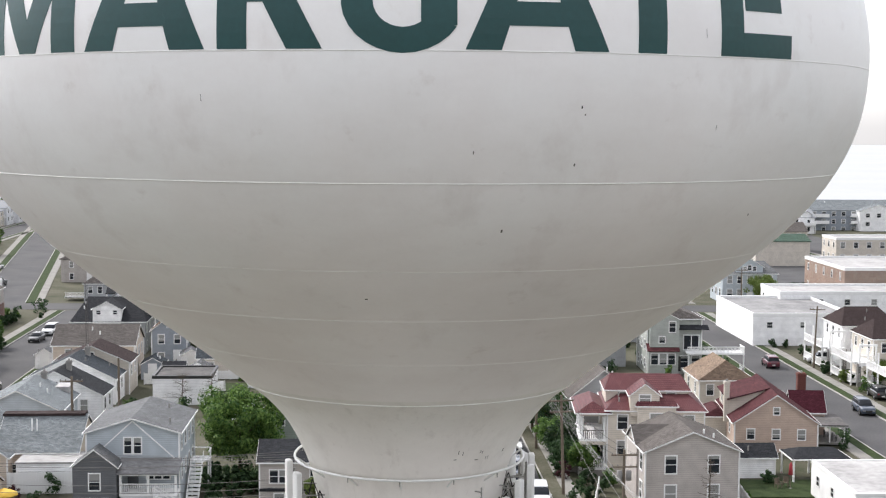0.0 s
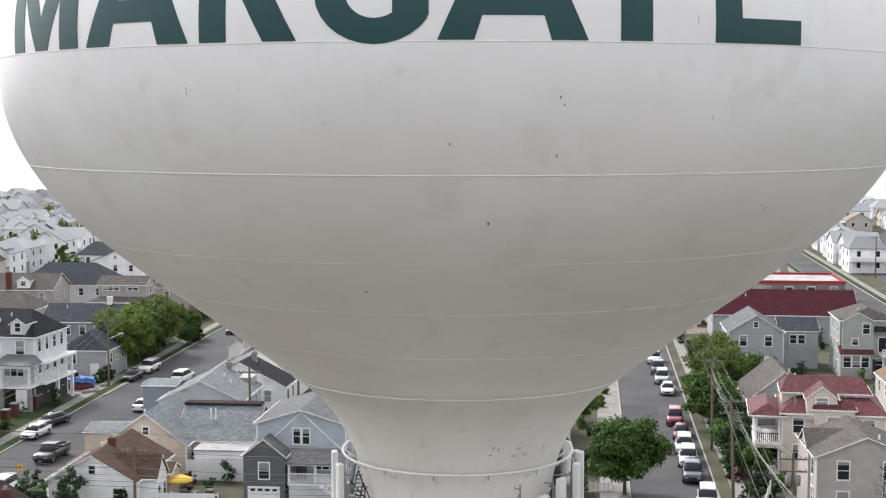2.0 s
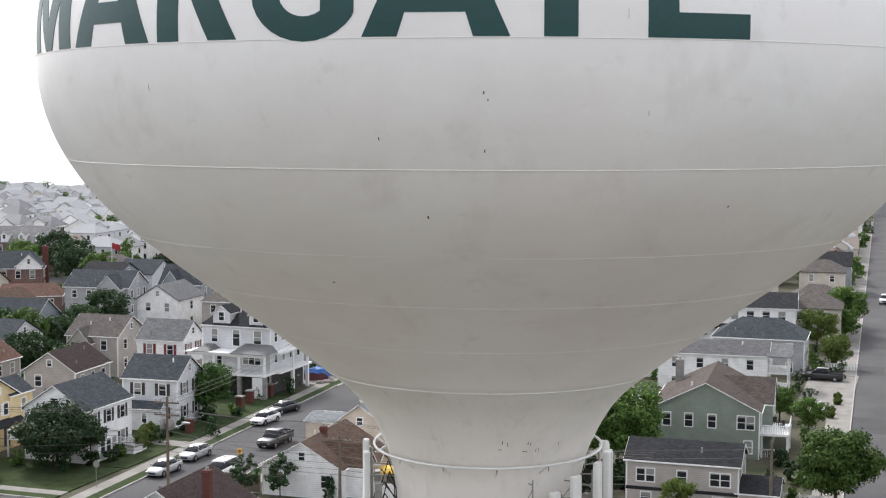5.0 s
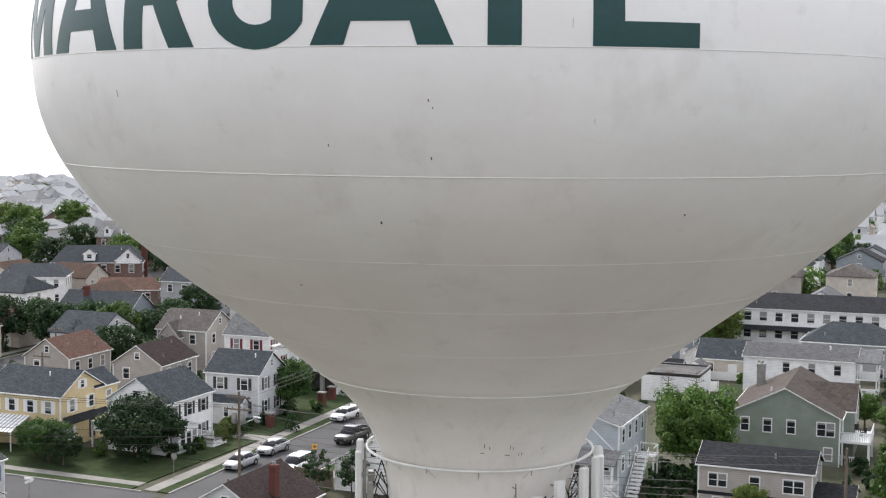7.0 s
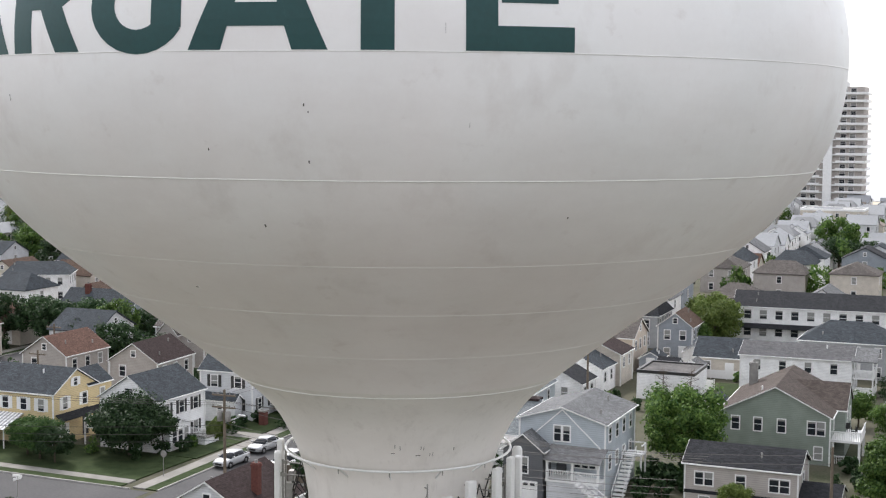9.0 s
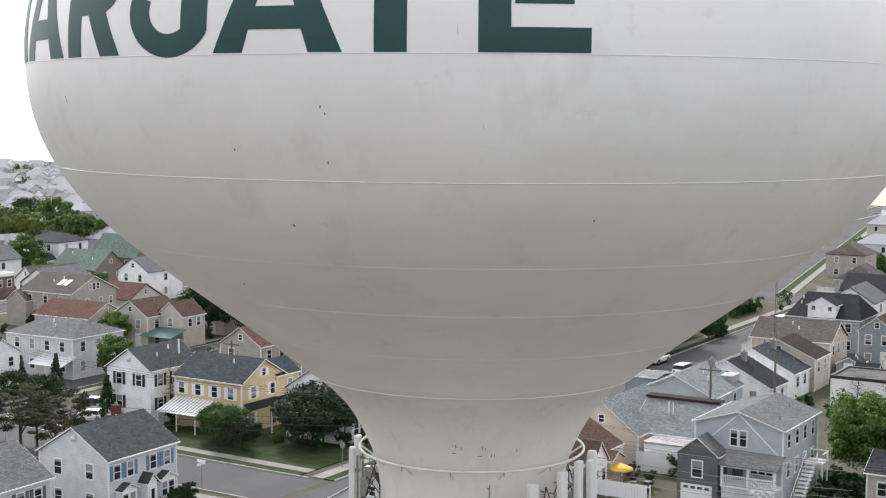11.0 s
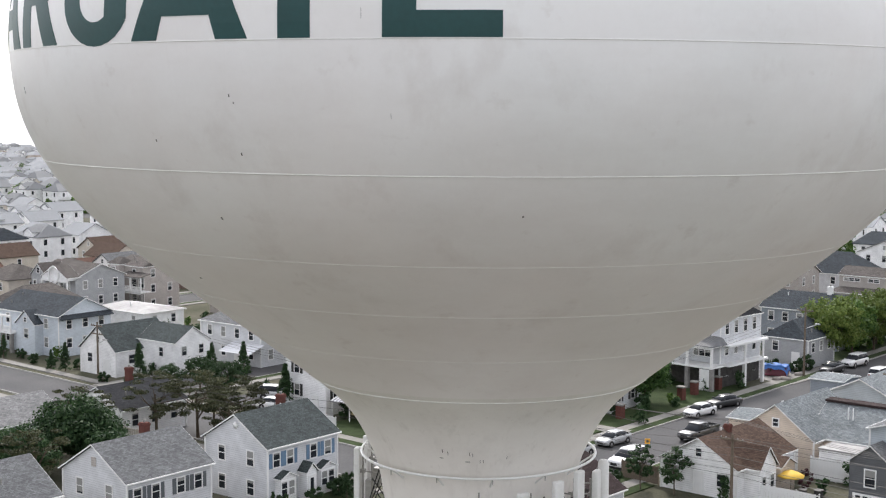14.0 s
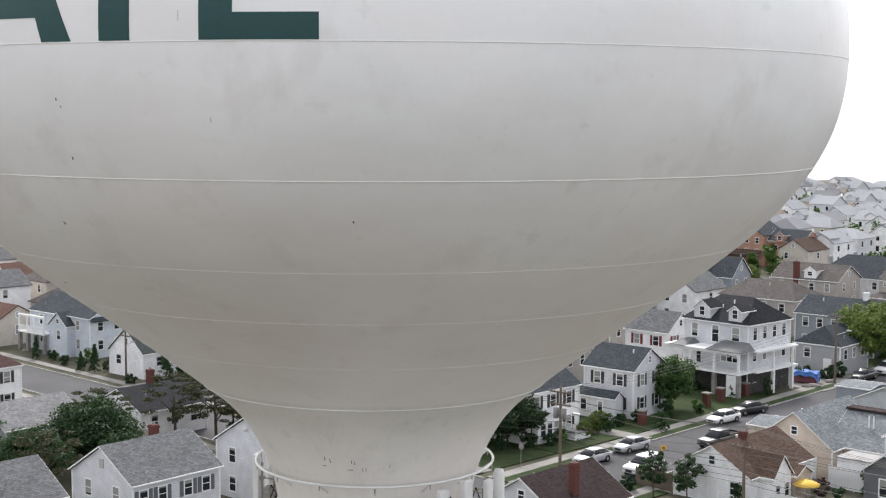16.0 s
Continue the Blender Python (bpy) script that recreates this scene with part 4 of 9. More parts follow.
def house(label, x, y, yaw, W, L, ev, rg, ridge="y", hip=0.0, wall="s_white", roof="r_grey", shutters=None, cols=(3, 3, 3, 3), rows=None, attic=True, over=0.3, win=(0.85, 1.35), group="", skip=(), door=True, found=None, boards=True, trim=True):
    """A house with its walls, roof, windows and door. cols: windows to a row on the front, right, back and left."""
    h = thing("house", pose(x, y, 0, 0, 0, yaw), label, "house", group)
    part("wall", wall_mesh(W, L, ev, rg, ridge, hip, over, M[wall]), h)
    if found:
        part("foundation", boxes("foundation", [(-W / 2 + over - 0.05, W / 2 - over + 0.05, -L / 2 + over - 0.05, L / 2 - over + 0.05, 0, 0.5)], M[found]), h)
    for sxx in (-1, 1) if boards and math.hypot(x, y) < 190 else ():
        for syy in (-1, 1):
            cx_, cy_ = sxx * (W / 2 - over + 0.02), syy * (L / 2 - over + 0.02)
            part("corner_board", boxes("corner_board", [(cx_ - 0.07, cx_ + 0.07, cy_ - 0.07, cy_ + 0.07, 0, ev - 0.1)], M["white"]), h)
    roof_parts(h, W, L, ev, rg, ridge, hip, roof, trim=trim and math.hypot(x, y) < 270)
    if trim:
        seed = int(abs(x * 13 + y * 7))
        for q in range(1 + seed % 2):
            a, b = ((seed * (q + 3)) % 7 / 7 - 0.5) * 0.7, 0.14 + 0.1 * ((seed + q) % 3)
            px, py = (a * W, -b * L) if ridge == "x" else (b * W * (1 if seed % 2 else -1), a * L)
            zz = rg - (rg - ev) * (2 * b)
            part("roof_vent", rod("roof_vent", (px, py, zz - 0.2), (px, py, zz + 0.45), 0.09, 0.09, M["stone" if seed % 3 else "white"], 8), h)
    rows = rows or max(1, int((ev + 0.3) / 2.75))
    hw, hl = W / 2 - over, L / 2 - over
    for side in (0, 1, 3) if not trim else (0, 1) if x < -8 else (0, 3) if x > 34 else (0, 1, 3):
        span = 2 * (hw if side in (0, 2) else hl)
        n = cols[side]
        for r in range(rows):
            z = ev - 1.25 - 2.75 * r
            for k in range(n):
                if (side, r, k) in skip:
                    continue
                u = span * ((k + 0.5) / n - 0.5) * 0.92
                if door and side == 0 and r == rows - 1 and k == n // 2:
                    part("door", boxes("door", [(-0.45, 0.45, -0.06, 0.02, 0.15, 2.2), (-0.62, -0.45, -0.08, 0.02, 0.15, 2.32), (0.45, 0.62, -0.08, 0.02, 0.15, 2.32), (-0.45, 0.45, -0.08, 0.02, 2.2, 2.32)], M["white"]), h, "panelled front door", face_pose(0, u, 0, hw, hl))
                    continue
                add_window(h, face_pose(side, u, z, hw, hl), win[0], win[1], shutters)
        gable = hip == 0 and ((ridge == "y" and side in (0, 2)) or (ridge == "x" and side in (1, 3)))
        if gable and attic and rg - ev > 1.6:
            add_window(h, face_pose(side, 0, ev + (rg - ev) * 0.42, hw, hl), 0.6, 0.75)
    return h


def wing(h, x, y, W, L, ev, rg, ridge, wall, roof, hip=0.0, windows=(), z0=0.0, over=0.2):
    """A lower volume, dormer or cross gable joined to a house."""
    part("wing_wall", wall_mesh(W, L, ev, rg, ridge, hip, over, M[wall], z0, x, y), h)
    roof_parts(h, W, L, ev, rg, ridge, hip, roof, x, y)
    for side, u, z, w, hh in windows:
        add_window(h, pose(x, y, 0) @ face_pose(side, u, z, W / 2 - over, L / 2 - over), w, hh)


def stairs(h, x, y, dx, dy, z, n, w=1.0):
    """A flight from the ground up to z, treads and two handrails; (x, y) its foot, (dx, dy) its run."""
    t = Vector((dx, dy, 0)).normalized()
    s = Vector((-t.y, t.x, 0)) * w / 2
    tr = []
    for k in range(n):
        c = Vector((x, y, 0)) + Vector((dx, dy, 0)) * (k + 0.5) / n
        e = Vector((abs(dx) / n * 0.55 if abs(dx) > abs(dy) else w / 2, abs(dy) / n * 0.55 if abs(dy) >= abs(dx) else w / 2))
        tr.append((c.x - e.x, c.x + e.x, c.y - e.y, c.y + e.y, max(0, z * (k + 1) / n - 0.16), z * (k + 1) / n))
    for q in tr:
        part("step", boxes("step", [q], M["white"]), h)
    for q in (-1, 1):
        a = Vector((x, y, 0.9)) + s * q
        b = a + Vector((dx, dy, z))
        part("handrail", rod("handrail", a, b, 0.05, 0.05, M["white"], 6), h)
        for k in range(5):
            p = a.lerp(b, k / 4)
            part("baluster", rod("baluster", p - Vector((0, 0, 0.9)), p, 0.035, 0.035, M["white"], 5), h)

def block(label, x, y, yaw, W, L, H, wall, roof="flat_roof", cols=4, rows=2, trim="white", win=(1.0, 1.3), category="building", sides=(0, 1, 3), parapet=0.5):
    """A flat-roofed building with a parapet and rows of windows."""
    h = thing("building", pose(x, y, 0, 0, 0, yaw), label, category)
    part("wall", boxes("wall", [(-W / 2, W / 2, -L / 2, L / 2, 0, H)], M[wall]), h)
    part("roof", boxes("roof", [(-W / 2 + 0.3, W / 2 - 0.3, -L / 2 + 0.3, L / 2 - 0.3, H, H + 0.05)], M[roof]), h)
    part("parapet", boxes("parapet", [(-W / 2 - 0.08, W / 2 + 0.08, -L / 2 - 0.08, -L / 2 + 0.25, H - 0.15, H + parapet), (-W / 2 - 0.08, W / 2 + 0.08, L / 2 - 0.25, L / 2 + 0.08, H - 0.15, H + parapet), (-W / 2 - 0.08, -W / 2 + 0.25, -L / 2, L / 2, H - 0.15, H + parapet - 0.01), (W / 2 - 0.25, W / 2 + 0.08, -L / 2, L / 2, H - 0.15, H + parapet - 0.01)], M[trim]), h)
    for side in sides:
        span = W if side in (0, 2) else L
        n = max(1, round(cols * span / W))
        for r in range(rows):
            for k in range(n):
                add_window(h, face_pose(side, span * ((k + 0.5) / n - 0.5), H - 1.5 - (H / rows) * r, W / 2, L / 2), *win)
    return h


# ---------------------------------------------------------------- the houses by the two near streets
h = house("pale blue clapboard house with grey shingle roof and white porch", -26.2, 96.0, 1, 9.2, 11.1, 7.6, 9.0, "y", 0, "s_blue", "r_grey", None, (0, 4, 3, 4), 2, False, door=False)
for u in (-0.45, 0.45):
    add_window(h, face_pose(0, u, 6.35, 4.3, 5.25), 0.65, 1.45)
part("gable_board", join_slabs("gable_board", [([Vector(q) for q in ((s * 4.4, -5.33, 4.75), (s * 4.25, -5.33, 4.75), (0, -5.33, 8.6), (0, -5.33, 8.75))] + [Vector(q) for q in ((s * 4.4, -5.24, 4.75), (s * 4.25, -5.24, 4.75), (0, -5.24, 8.6), (0, -5.24, 8.75))], [(0, 1, 2, 3), (7, 6, 5, 4), (0, 4, 5, 1), (1, 5, 6, 2), (2, 6, 7, 3), (3, 7, 4, 0)], [[(0, 0)] * 4] * 6) for s in (-1, 1)], M["white"]), h, "steep white trim boards on the front gable")
wing(h, -3.1, -6.3, 4.4, 3.2, 4.9, 6.6, "y", "s_dkgrey", "r_grey", 0, ((0, 0, 3.5, 0.95, 1.5),))
porch(h, -0.9, 4.4, -7.5, -5.25, 2.3, 4.3, "r_ltgrey", True, 0.11, 0.9, 3, "s_ltgrey")
part("door", boxes("door", [(-0.5, 0.5, -5.33, -5.2, 2.3, 4.2)], M["s_dkgrey"]), h, "dark front door")
for u in (1.6, 2.35, 3.1):
    add_window(h, pose(u, -5.25, 3.5), 0.6, 0.6)
part("garage_door", boxes("garage_door", [(-4.7, -1.6, -7.76, -7.66, 0.1, 2.0), (-4.5, -1.8, -7.79, -7.76, 1.55, 1.85)], M["white"]), h, "white panelled garage door")
for k in range(4):
    part("pane", boxes("pane", [(-4.4 + 0.7 * k, -3.95 + 0.7 * k, -7.81, -7.79, 1.58, 1.82)], M["glass"]), h)
stairs(h, 5.3, -4.2, 0, 4.6, 3.6, 12, 1.1)
stairs(h, 5.6, -8.1, -3.2, 0, 2.3, 10, 1.0)
for nm, q in (("landing", (4.5, 6.4, 0.5, 2.4, 3.45, 3.6)), ("landing_post", (4.6, 4.75, 0.6, 0.75, 0, 3.45)), ("landing_post", (6.2, 6.35, 0.6, 0.75, 0, 3.45)), ("landing_post", (6.2, 6.35, 2.2, 2.35, 0, 4.5)), ("landing_rail", (4.5, 6.2, 2.3, 2.4, 4.4, 4.5)), ("landing_rail", (6.3, 6.4, 0.5, 2.2, 4.4, 4.5))):
    part(nm, boxes(nm, [q], M["white"]), h)

h = house("sage green clapboard house with brown-grey shingle roof and white deck", -10.7, 122.0, 3, 12.1, 15.1, 5.2, 8.2, "y", 0, "s_green", "r_cocoa", None, (0, 2, 3, 4), 2, False, door=False)
for u, w in ((-3.9, 0.8), (-1.5, 0.8), (1.0, 0.8), (4.15, 0.8), (5.1, 0.8)):
    add_window(h, face_pose(0, u - 0.3, 3.95, 5.75, 7.25), w, 1.4)
add_window(h, face_pose(0, 4.6, 1.3, 5.75, 7.25), 0.8, 1.3)
part("gable_vent", boxes("gable_vent", [(-0.35, 0.35, -7.32, -7.22, 6.55, 7.25)] + [(-0.3, 0.3, -7.35, -7.32, 6.6 + 0.1 * k, 6.65 + 0.1 * k) for k in range(6)], M["s_green"]), h)
wing(h, 3.6, 1.0, 7.0, 8.0, 5.25, 7.7, "x", "s_green", "r_cocoa", 0, ((1, -1.5, 4, 0.9, 1.4), (1, 1.5, 4, 0.9, 1.4)))
part("deck", boxes("deck", [(5.8, 8.9, -6.6, -0.5, 2.5, 2.75), (8.6, 8.85, -6.5, -6.25, 0, 2.5), (8.6, 8.85, -0.9, -0.65, 0, 2.5), (5.9, 6.1, -6.5, -6.3, 0, 2.5)], M["white"]), h, "white raised deck with railing")
deck_bars = [(5.8, 8.9, -6.6, -6.52, 3.6, 3.7), (8.82, 8.9, -6.6, -0.5, 3.6, 3.7)] + [(5.9 + 0.18 * k, 5.98 + 0.18 * k, -6.58, -6.54, 2.75, 3.6) for k in range(17)] + [(8.84, 8.88, -6.5 + 0.18 * k, -6.42 + 0.18 * k, 2.75, 3.6) for k in range(33)] + [(5.8, 8.9, -6.6, -6.54, 1.0, 1.08)] + [(5.9 + 0.18 * k, 5.94 + 0.18 * k, -6.58, -6.55, 0.2, 1.0) for k in range(17)]
tagged(part("deck_rail", boxes("deck_rail", deck_bars, M["white"]), h), kind="stuff")
chimney(h, -4.2, 5.0, 5, 8.6, "stone", 0.9)

h = house("taupe clapboard house with black flat-pitched shingle roof", -9.3, 95.9, 1, 11.1, 6.5, 4.3, 5.9, "x", 0, "s_taupe", "r_dark", None, (0, 1, 3, 2), 1, False, door=False)
for u, w in ((-3.9, 0.75), (-3.0, 0.75), (0.0, 0.85), (3.1, 0.85), (4.05, 0.85)):
    add_window(h, face_pose(0, u, 2.9, 5.25, 2.95), w, 1.2)
for u in (-3.4, 3.4):
    add_window(h, face_pose(0, u, 0.75, 5.25, 2.95), 0.9, 0.9)
wing(h, 7.0, -0.2, 4.2, 5.6, 1.8, 3.0, "x", "s_taupe", "r_dark")
part("belt_course", boxes("belt_course", [(-5.3, 5.3, -3.05, -2.93, 1.45, 1.75)], M["r_dark"]), h)

h = house("white bungalow with brown shingle roof and brick chimney", -44.7, 90.0, 1, 8.8, 11.8, 3.0, 5.5, "y", 0, "s_white", "r_brown", None, (3, 2, 3, 4), 1, True, win=(0.95, 1.2))
chimney(h, 0.2, -0.6, 4.6, 6.0, "chimney_brick", 0.6)
wing(h, 3.4, -2.6, 5.0, 3.6, 3.0, 5.0, "x", "s_white", "r_brown", 0, ((1, -0.8, 1.6, 0.7, 1.2), (1, 0.8, 1.6, 0.7, 1.2)))
wing(h, 4.6, 1.0, 3.0, 3.2, 2.6, 3.4, "x", "s_cream", "r_brown")

h = house("cream house with steep blue-grey shingle gable", -44.5, 104.2, 2, 9.0, 12.0, 3.3, 6.6, "y", 0, "s_cream", "r_bluegrey", None, (2, 2, 2, 3), 1, True)
wing(h, 6.6, 1.5, 8.6, 10.4, 3.3, 6.3, "x", "s_cream", "r_bluegrey", 0, ((0, -2, 1.6, 1.0, 1.0), (0, 1.5, 1.6, 1.0, 1.0)))
part("roof_ridge_deck", boxes("roof_ridge_deck", [(2.2, 10.6, 1.0, 2.6, 6.15, 6.38)], M["r_umber"]), h, "maroon-brown flat ridge deck")
for u in (5.6, 6.1):
    part("vent_pipe", rod("vent_pipe", (u, -0.8, 4.8), (u, -0.8, 6.2), 0.07, 0.07, M["white"], 8), h)
wing(h, -6.2, 3.0, 5.2, 6.0, 3.1, 3.7, "x", "s_cream", "r_bluegrey")

h = house("pale grey house with blue-grey shingle gable behind the cream house", -44.5, 122.5, 3, 10.2, 11.0, 4.2, 6.6, "y", 0, "s_blue", "r_bluegrey", None, (0, 2, 2, 3), 1, False)
wing(h, -6.6, 3.0, 4.4, 5.0, 4.8, 5.1, "x", "s_bluegrey", "r_bluegrey")
part("dormer", boxes("dormer", [(1.2, 4.2, 3.2, 6.0, 3.6, 5.4)], M["flat_roof"]), h, "flat white roof box")
chimney(h, 1.0, 5.0, 5, 7.0, "stone", 0.6)

h = house("light grey house with dark brown shingle roof and brick chimney", -44.9, 62.1, 1, 8.6, 9.6, 4.7, 7.3, "y", 0, "s_ltgrey", "r_umber", None, (2, 3, 2, 3), 1, True)
chimney(h, 2.5, -0.9, 5.4, 8.25, "chimney_brick", 0.62)

h = house("pale grey two-storey house with slate-blue shutters", -75.7, 58.2, 3, 9.0, 9.8, 5.4, 8.1, "y", 0, "s_ltgrey", "r_greygreen", None, (2, 0, 2, 2), 2, False, door=False)
for u in (-3.5, -1.75, 1.35, 3.3):
    add_window(h, face_pose(1, u, 4.15, 4.2, 4.6), 0.8, 1.3, "sh_blue")
for u in (-2.7, 2.6):
    wing(h, 4.5, u, 1.3, 2.4, 2.5, 3.1, "x", "s_white", "r_greygreen", 0, ((1, -0.55, 1.5, 0.7, 1.3), (1, 0.4, 1.5, 0.7, 1.3)))
wing(h, 4.7, 0.0, 1.6, 1.7, 2.6, 3.5, "x", "s_white", "r_greygreen")
part("door", boxes("door", [(5.25, 5.36, -0.45, 0.45, 0.15, 2.25)], M["white"]), h, "white front door with glass")
part("door_glass", boxes("door_glass", [(5.36, 5.39, -0.2, 0.2, 0.9, 2.0)], M["glass"]), h)
part("gable_vent", lathe("gable_vent", [(0.02, 0), (0.3, 0), (0.33, -0.06), (0.02, -0.08)], M["white"], 16), h, "", pose(0, -4.6, 7.0, -90))
chimney(h, -1.6, 2.8, 6, 8.6)

h = house("cream-grey house with grey shingle roof and dark shutters", -77.4, 43.9, 3, 9.4, 10.0, 4.7, 7.5, "y", 0, "s_ltgrey", "r_grey", None, (2, 0, 2, 2), 2, False, door=False)
for u in (-3.6, -1.6, 1.2, 3.2):
    add_window(h, face_pose(1, u, 3.4, 4.4, 4.7), 0.8, 1.3, "sh_grey")
    add_window(h, face_pose(1, u, 0.95, 4.4, 4.7), 0.8, 1.2, "sh_grey")
part("gable_vent", boxes("gable_vent", [(-0.3, 0.3, -4.78, -4.68, 5.5, 6.3)], M["s_tan"]), h)
chimney(h, -0.8, 1.5, 6.2, 8.2)

house("grey shingled house at the edge of the block", -77.9, 28.8, 3, 9.2, 9.6, 4.7, 7.5, "y", 0, "s_ltgrey", "r_grey", "sh_grey", (2, 3, 2, 3), 2, True)
h = house("low white house with black shingle roof and brick chimney", -107.5, 64.8, 3, 9.0, 9.6, 3.2, 5.4, "y", 0, "s_white", "r_dark", None, (2, 3, 2, 3), 1, False)
chimney(h, -0.8, 0.5, 4.6, 6.8)
h = house("grey house with pale shingle roof behind dark trees", -109.0, 49.5, 3, 9.0, 10.0, 3.4, 5.6, "y", 0, "s_grey", "r_ltgrey", None, (2, 3, 2, 3), 1, False)
chimney(h, -3.4, -2.5, 4, 6.6)
house("white house with dark red-brown hip roof and black shutters", -132.6, 54.6, 3, 10.5, 10.5, 5.5, 7.6, "y", 0.5, "s_white", "r_oxblood", "sh_black", (3, 3, 3, 3), 2, False)

h = house("white two-storey house with dark green-grey gable roof", -98.9, 88.1, 1, 7.4, 9.0, 6.6, 9.0, "y", 0, "s_white", "r_greygreen", "sh_black", (2, 3, 2, 3), 2, False)
part("gable_vent", lathe("gable_vent", [(0.02, 0), (0.34, 0), (0.36, -0.07), (0.02, -0.08)], M["white"], 16), h, "", pose(0, -4.2, 7.7, -90))
part("vent_pipe", rod("vent_pipe", (2.0, 2.2, 7.4), (2.0, 2.2, 9.4), 0.1, 0.1, M["white"], 8), h)

h = house("yellow clapboard house with slate roof and striped awning", -89.0, 90.6, 1, 10.6, 8.6, 5.9, 8.3, "x", 0, "s_yellow", "r_slate", None, (0, 0, 3, 2), 2, False, door=False)
for u in (-4.0, -1.5, 1.0, 3.4):
    add_window(h, face_pose(0, u, 4.6, 5.0, 4.0), 0.8, 1.3, "white")
for u in (-1.9, 1.6):
    add_window(h, face_pose(1, u, 4.6, 5.0, 4.0), 0.8, 1.3, "white")
add_window(h, face_pose(1, 0.0, 6.75, 5.0, 4.0), 0.6, 0.85, "white")
add_window(h, face_pose(1, -2.2, 1.6, 5.0, 4.0), 0.8, 1.3, "white")
part("door", boxes("door", [(5.0, 5.06, 1.2, 2.2, 0.4, 2.6)], M["sh_black"]), h, "dark side door")
wing(h, 3.0, 4.4, 4.6, 4.8, 5.9, 7.6, "y", "s_yellow", "r_slate", 0, ((1, 0.4, 4.6, 0.8, 1.3),))
part("porch_hood", join_slabs("porch_hood", [roof_slab([(5.95, -3.6, 2.9), (5.95, 4.2, 2.9), (5.0, 4.2, 3.5), (5.0, -3.6, 3.5)], 1, 0.1)], M["r_dark"]), h)
for k in range(12):
    part("awning_strip", join_slabs("awning_strip", [roof_slab([(-4.9 + 0.5 * k, -7.4, 2.3), (-4.65 + 0.5 * k, -7.4, 2.3), (-4.65 + 0.5 * k, -4.0, 3.5), (-4.9 + 0.5 * k, -4.0, 3.5)], 1, 0.05)], M["s_white"]), h)
part("awning_base", join_slabs("awning_base", [roof_slab([(-4.9, -7.38, 2.27), (1.0, -7.38, 2.27), (1.0, -4.0, 3.47), (-4.9, -4.0, 3.47)], 1, 0.04)], M["s_grey"]), h, "grey stripes of the awning")
for k in range(3):
    part("post", boxes("post", [(-4.8 + 2.8 * k, -4.7 + 2.8 * k, -7.3, -7.2, 0, 2.3)], M["white"]), h)

h = house("white clapboard house with slate roof and black shutters", -75.6, 93.7, -1, 8.2, 9.4, 5.7, 8.3, "y", 0, "s_white", "r_slate", "sh_black", (0, 3, 2, 3), 2, False, door=False)
add_window(h, face_pose(0, 0, 6.6, 3.8, 4.4), 1.0, 0.45)
add_window(h, face_pose(0, 1.6, 4.3, 3.8, 4.4), 0.85, 1.35, "sh_black")
add_window(h, face_pose(0, -1.6, 4.3, 3.8, 4.4), 0.85, 1.35, "sh_black")
wing(h, 4.3, -1.6, 1.3, 4.2, 2.8, 3.4, "x", "s_white", "r_dark", 0, ((1, -1.1, 1.6, 0.8, 1.4), (1, 0, 1.6, 0.8, 1.4), (1, 1.1, 1.6, 0.8, 1.4)))
tagged(part("deck_rail", boxes("deck_rail", [(-6.2, -4.0, -4.4, -4.3, 2.9, 3.0), (-6.2, -6.1, -4.4, 0, 2.9, 3.0), (-6.2, -4.0, -4.4, 0, 1.9, 2.0)] + [(-6.2 + 0.2 * k, -6.15 + 0.2 * k, -4.38, -4.33, 2.0, 2.9) for k in range(11)] + [(-6.2, -6.05, -4.4, -4.25, 0, 2.0), (-6.2, -6.05, -0.2, 0, 0, 2.0)], M["white"]), h, "white side deck with balustrade"), kind="stuff")
porch(h, 4.0, 6.4, 0.8, 3.6, 1.0, 1.0, None, True, 0.1, 0.4, 2, "s_white")

h = house("pale grey house with slate roof, black shutters and porch hood", -75.1, 111.1, 4, 7.6, 7.6, 5.9, 8.3, "x", 0, "s_ltgrey", "r_slate", "sh_black", (2, 2, 2, 2), 2, True, door=False)
wing(h, -0.6, -4.6, 6.0, 2.2, 2.7, 3.5, "x", "s_ltgrey", "r_slate", 0, ((0, -1.6, 1.6, 0.8, 1.3), (0, 0.8, 1.6, 0.6, 1.1)))
house("white house with grey roof and dark red shutters", -89.0, 137.5, 2, 7.5, 7.2, 6.0, 8.6, "x", 0, "s_white", "r_grey", "sh_red", (2, 2, 2, 2), 2, True)
h = house("tan clapboard house with dark brown gable roof", -93.0, 117.9, 4, 7.7, 9.6, 4.8, 7.3, "y", 0, "s_tan", "r_umber", None, (2, 3, 2, 3), 1, True)
house("tan clapboard house with faded red-brown gable roof", -106.8, 117.5, 1, 7.7, 9.7, 4.8, 7.3, "y", 0, "s_tan", "r_rust", None, (2, 3, 2, 3), 1, True)
h = house("taupe house with brown cross-gabled roof", -101.0, 140.0, 3, 8.6, 9.0, 5.8, 8.4, "x", 0, "s_tan", "r_taupe", None, (2, 2, 2, 2), 2, True)
wing(h, -1.5, -3.5, 3.8, 4.0, 4.8, 7.0, "y", "s_tan", "r_taupe", 0, ((0, 0, 3.8, 0.8, 1.3),))

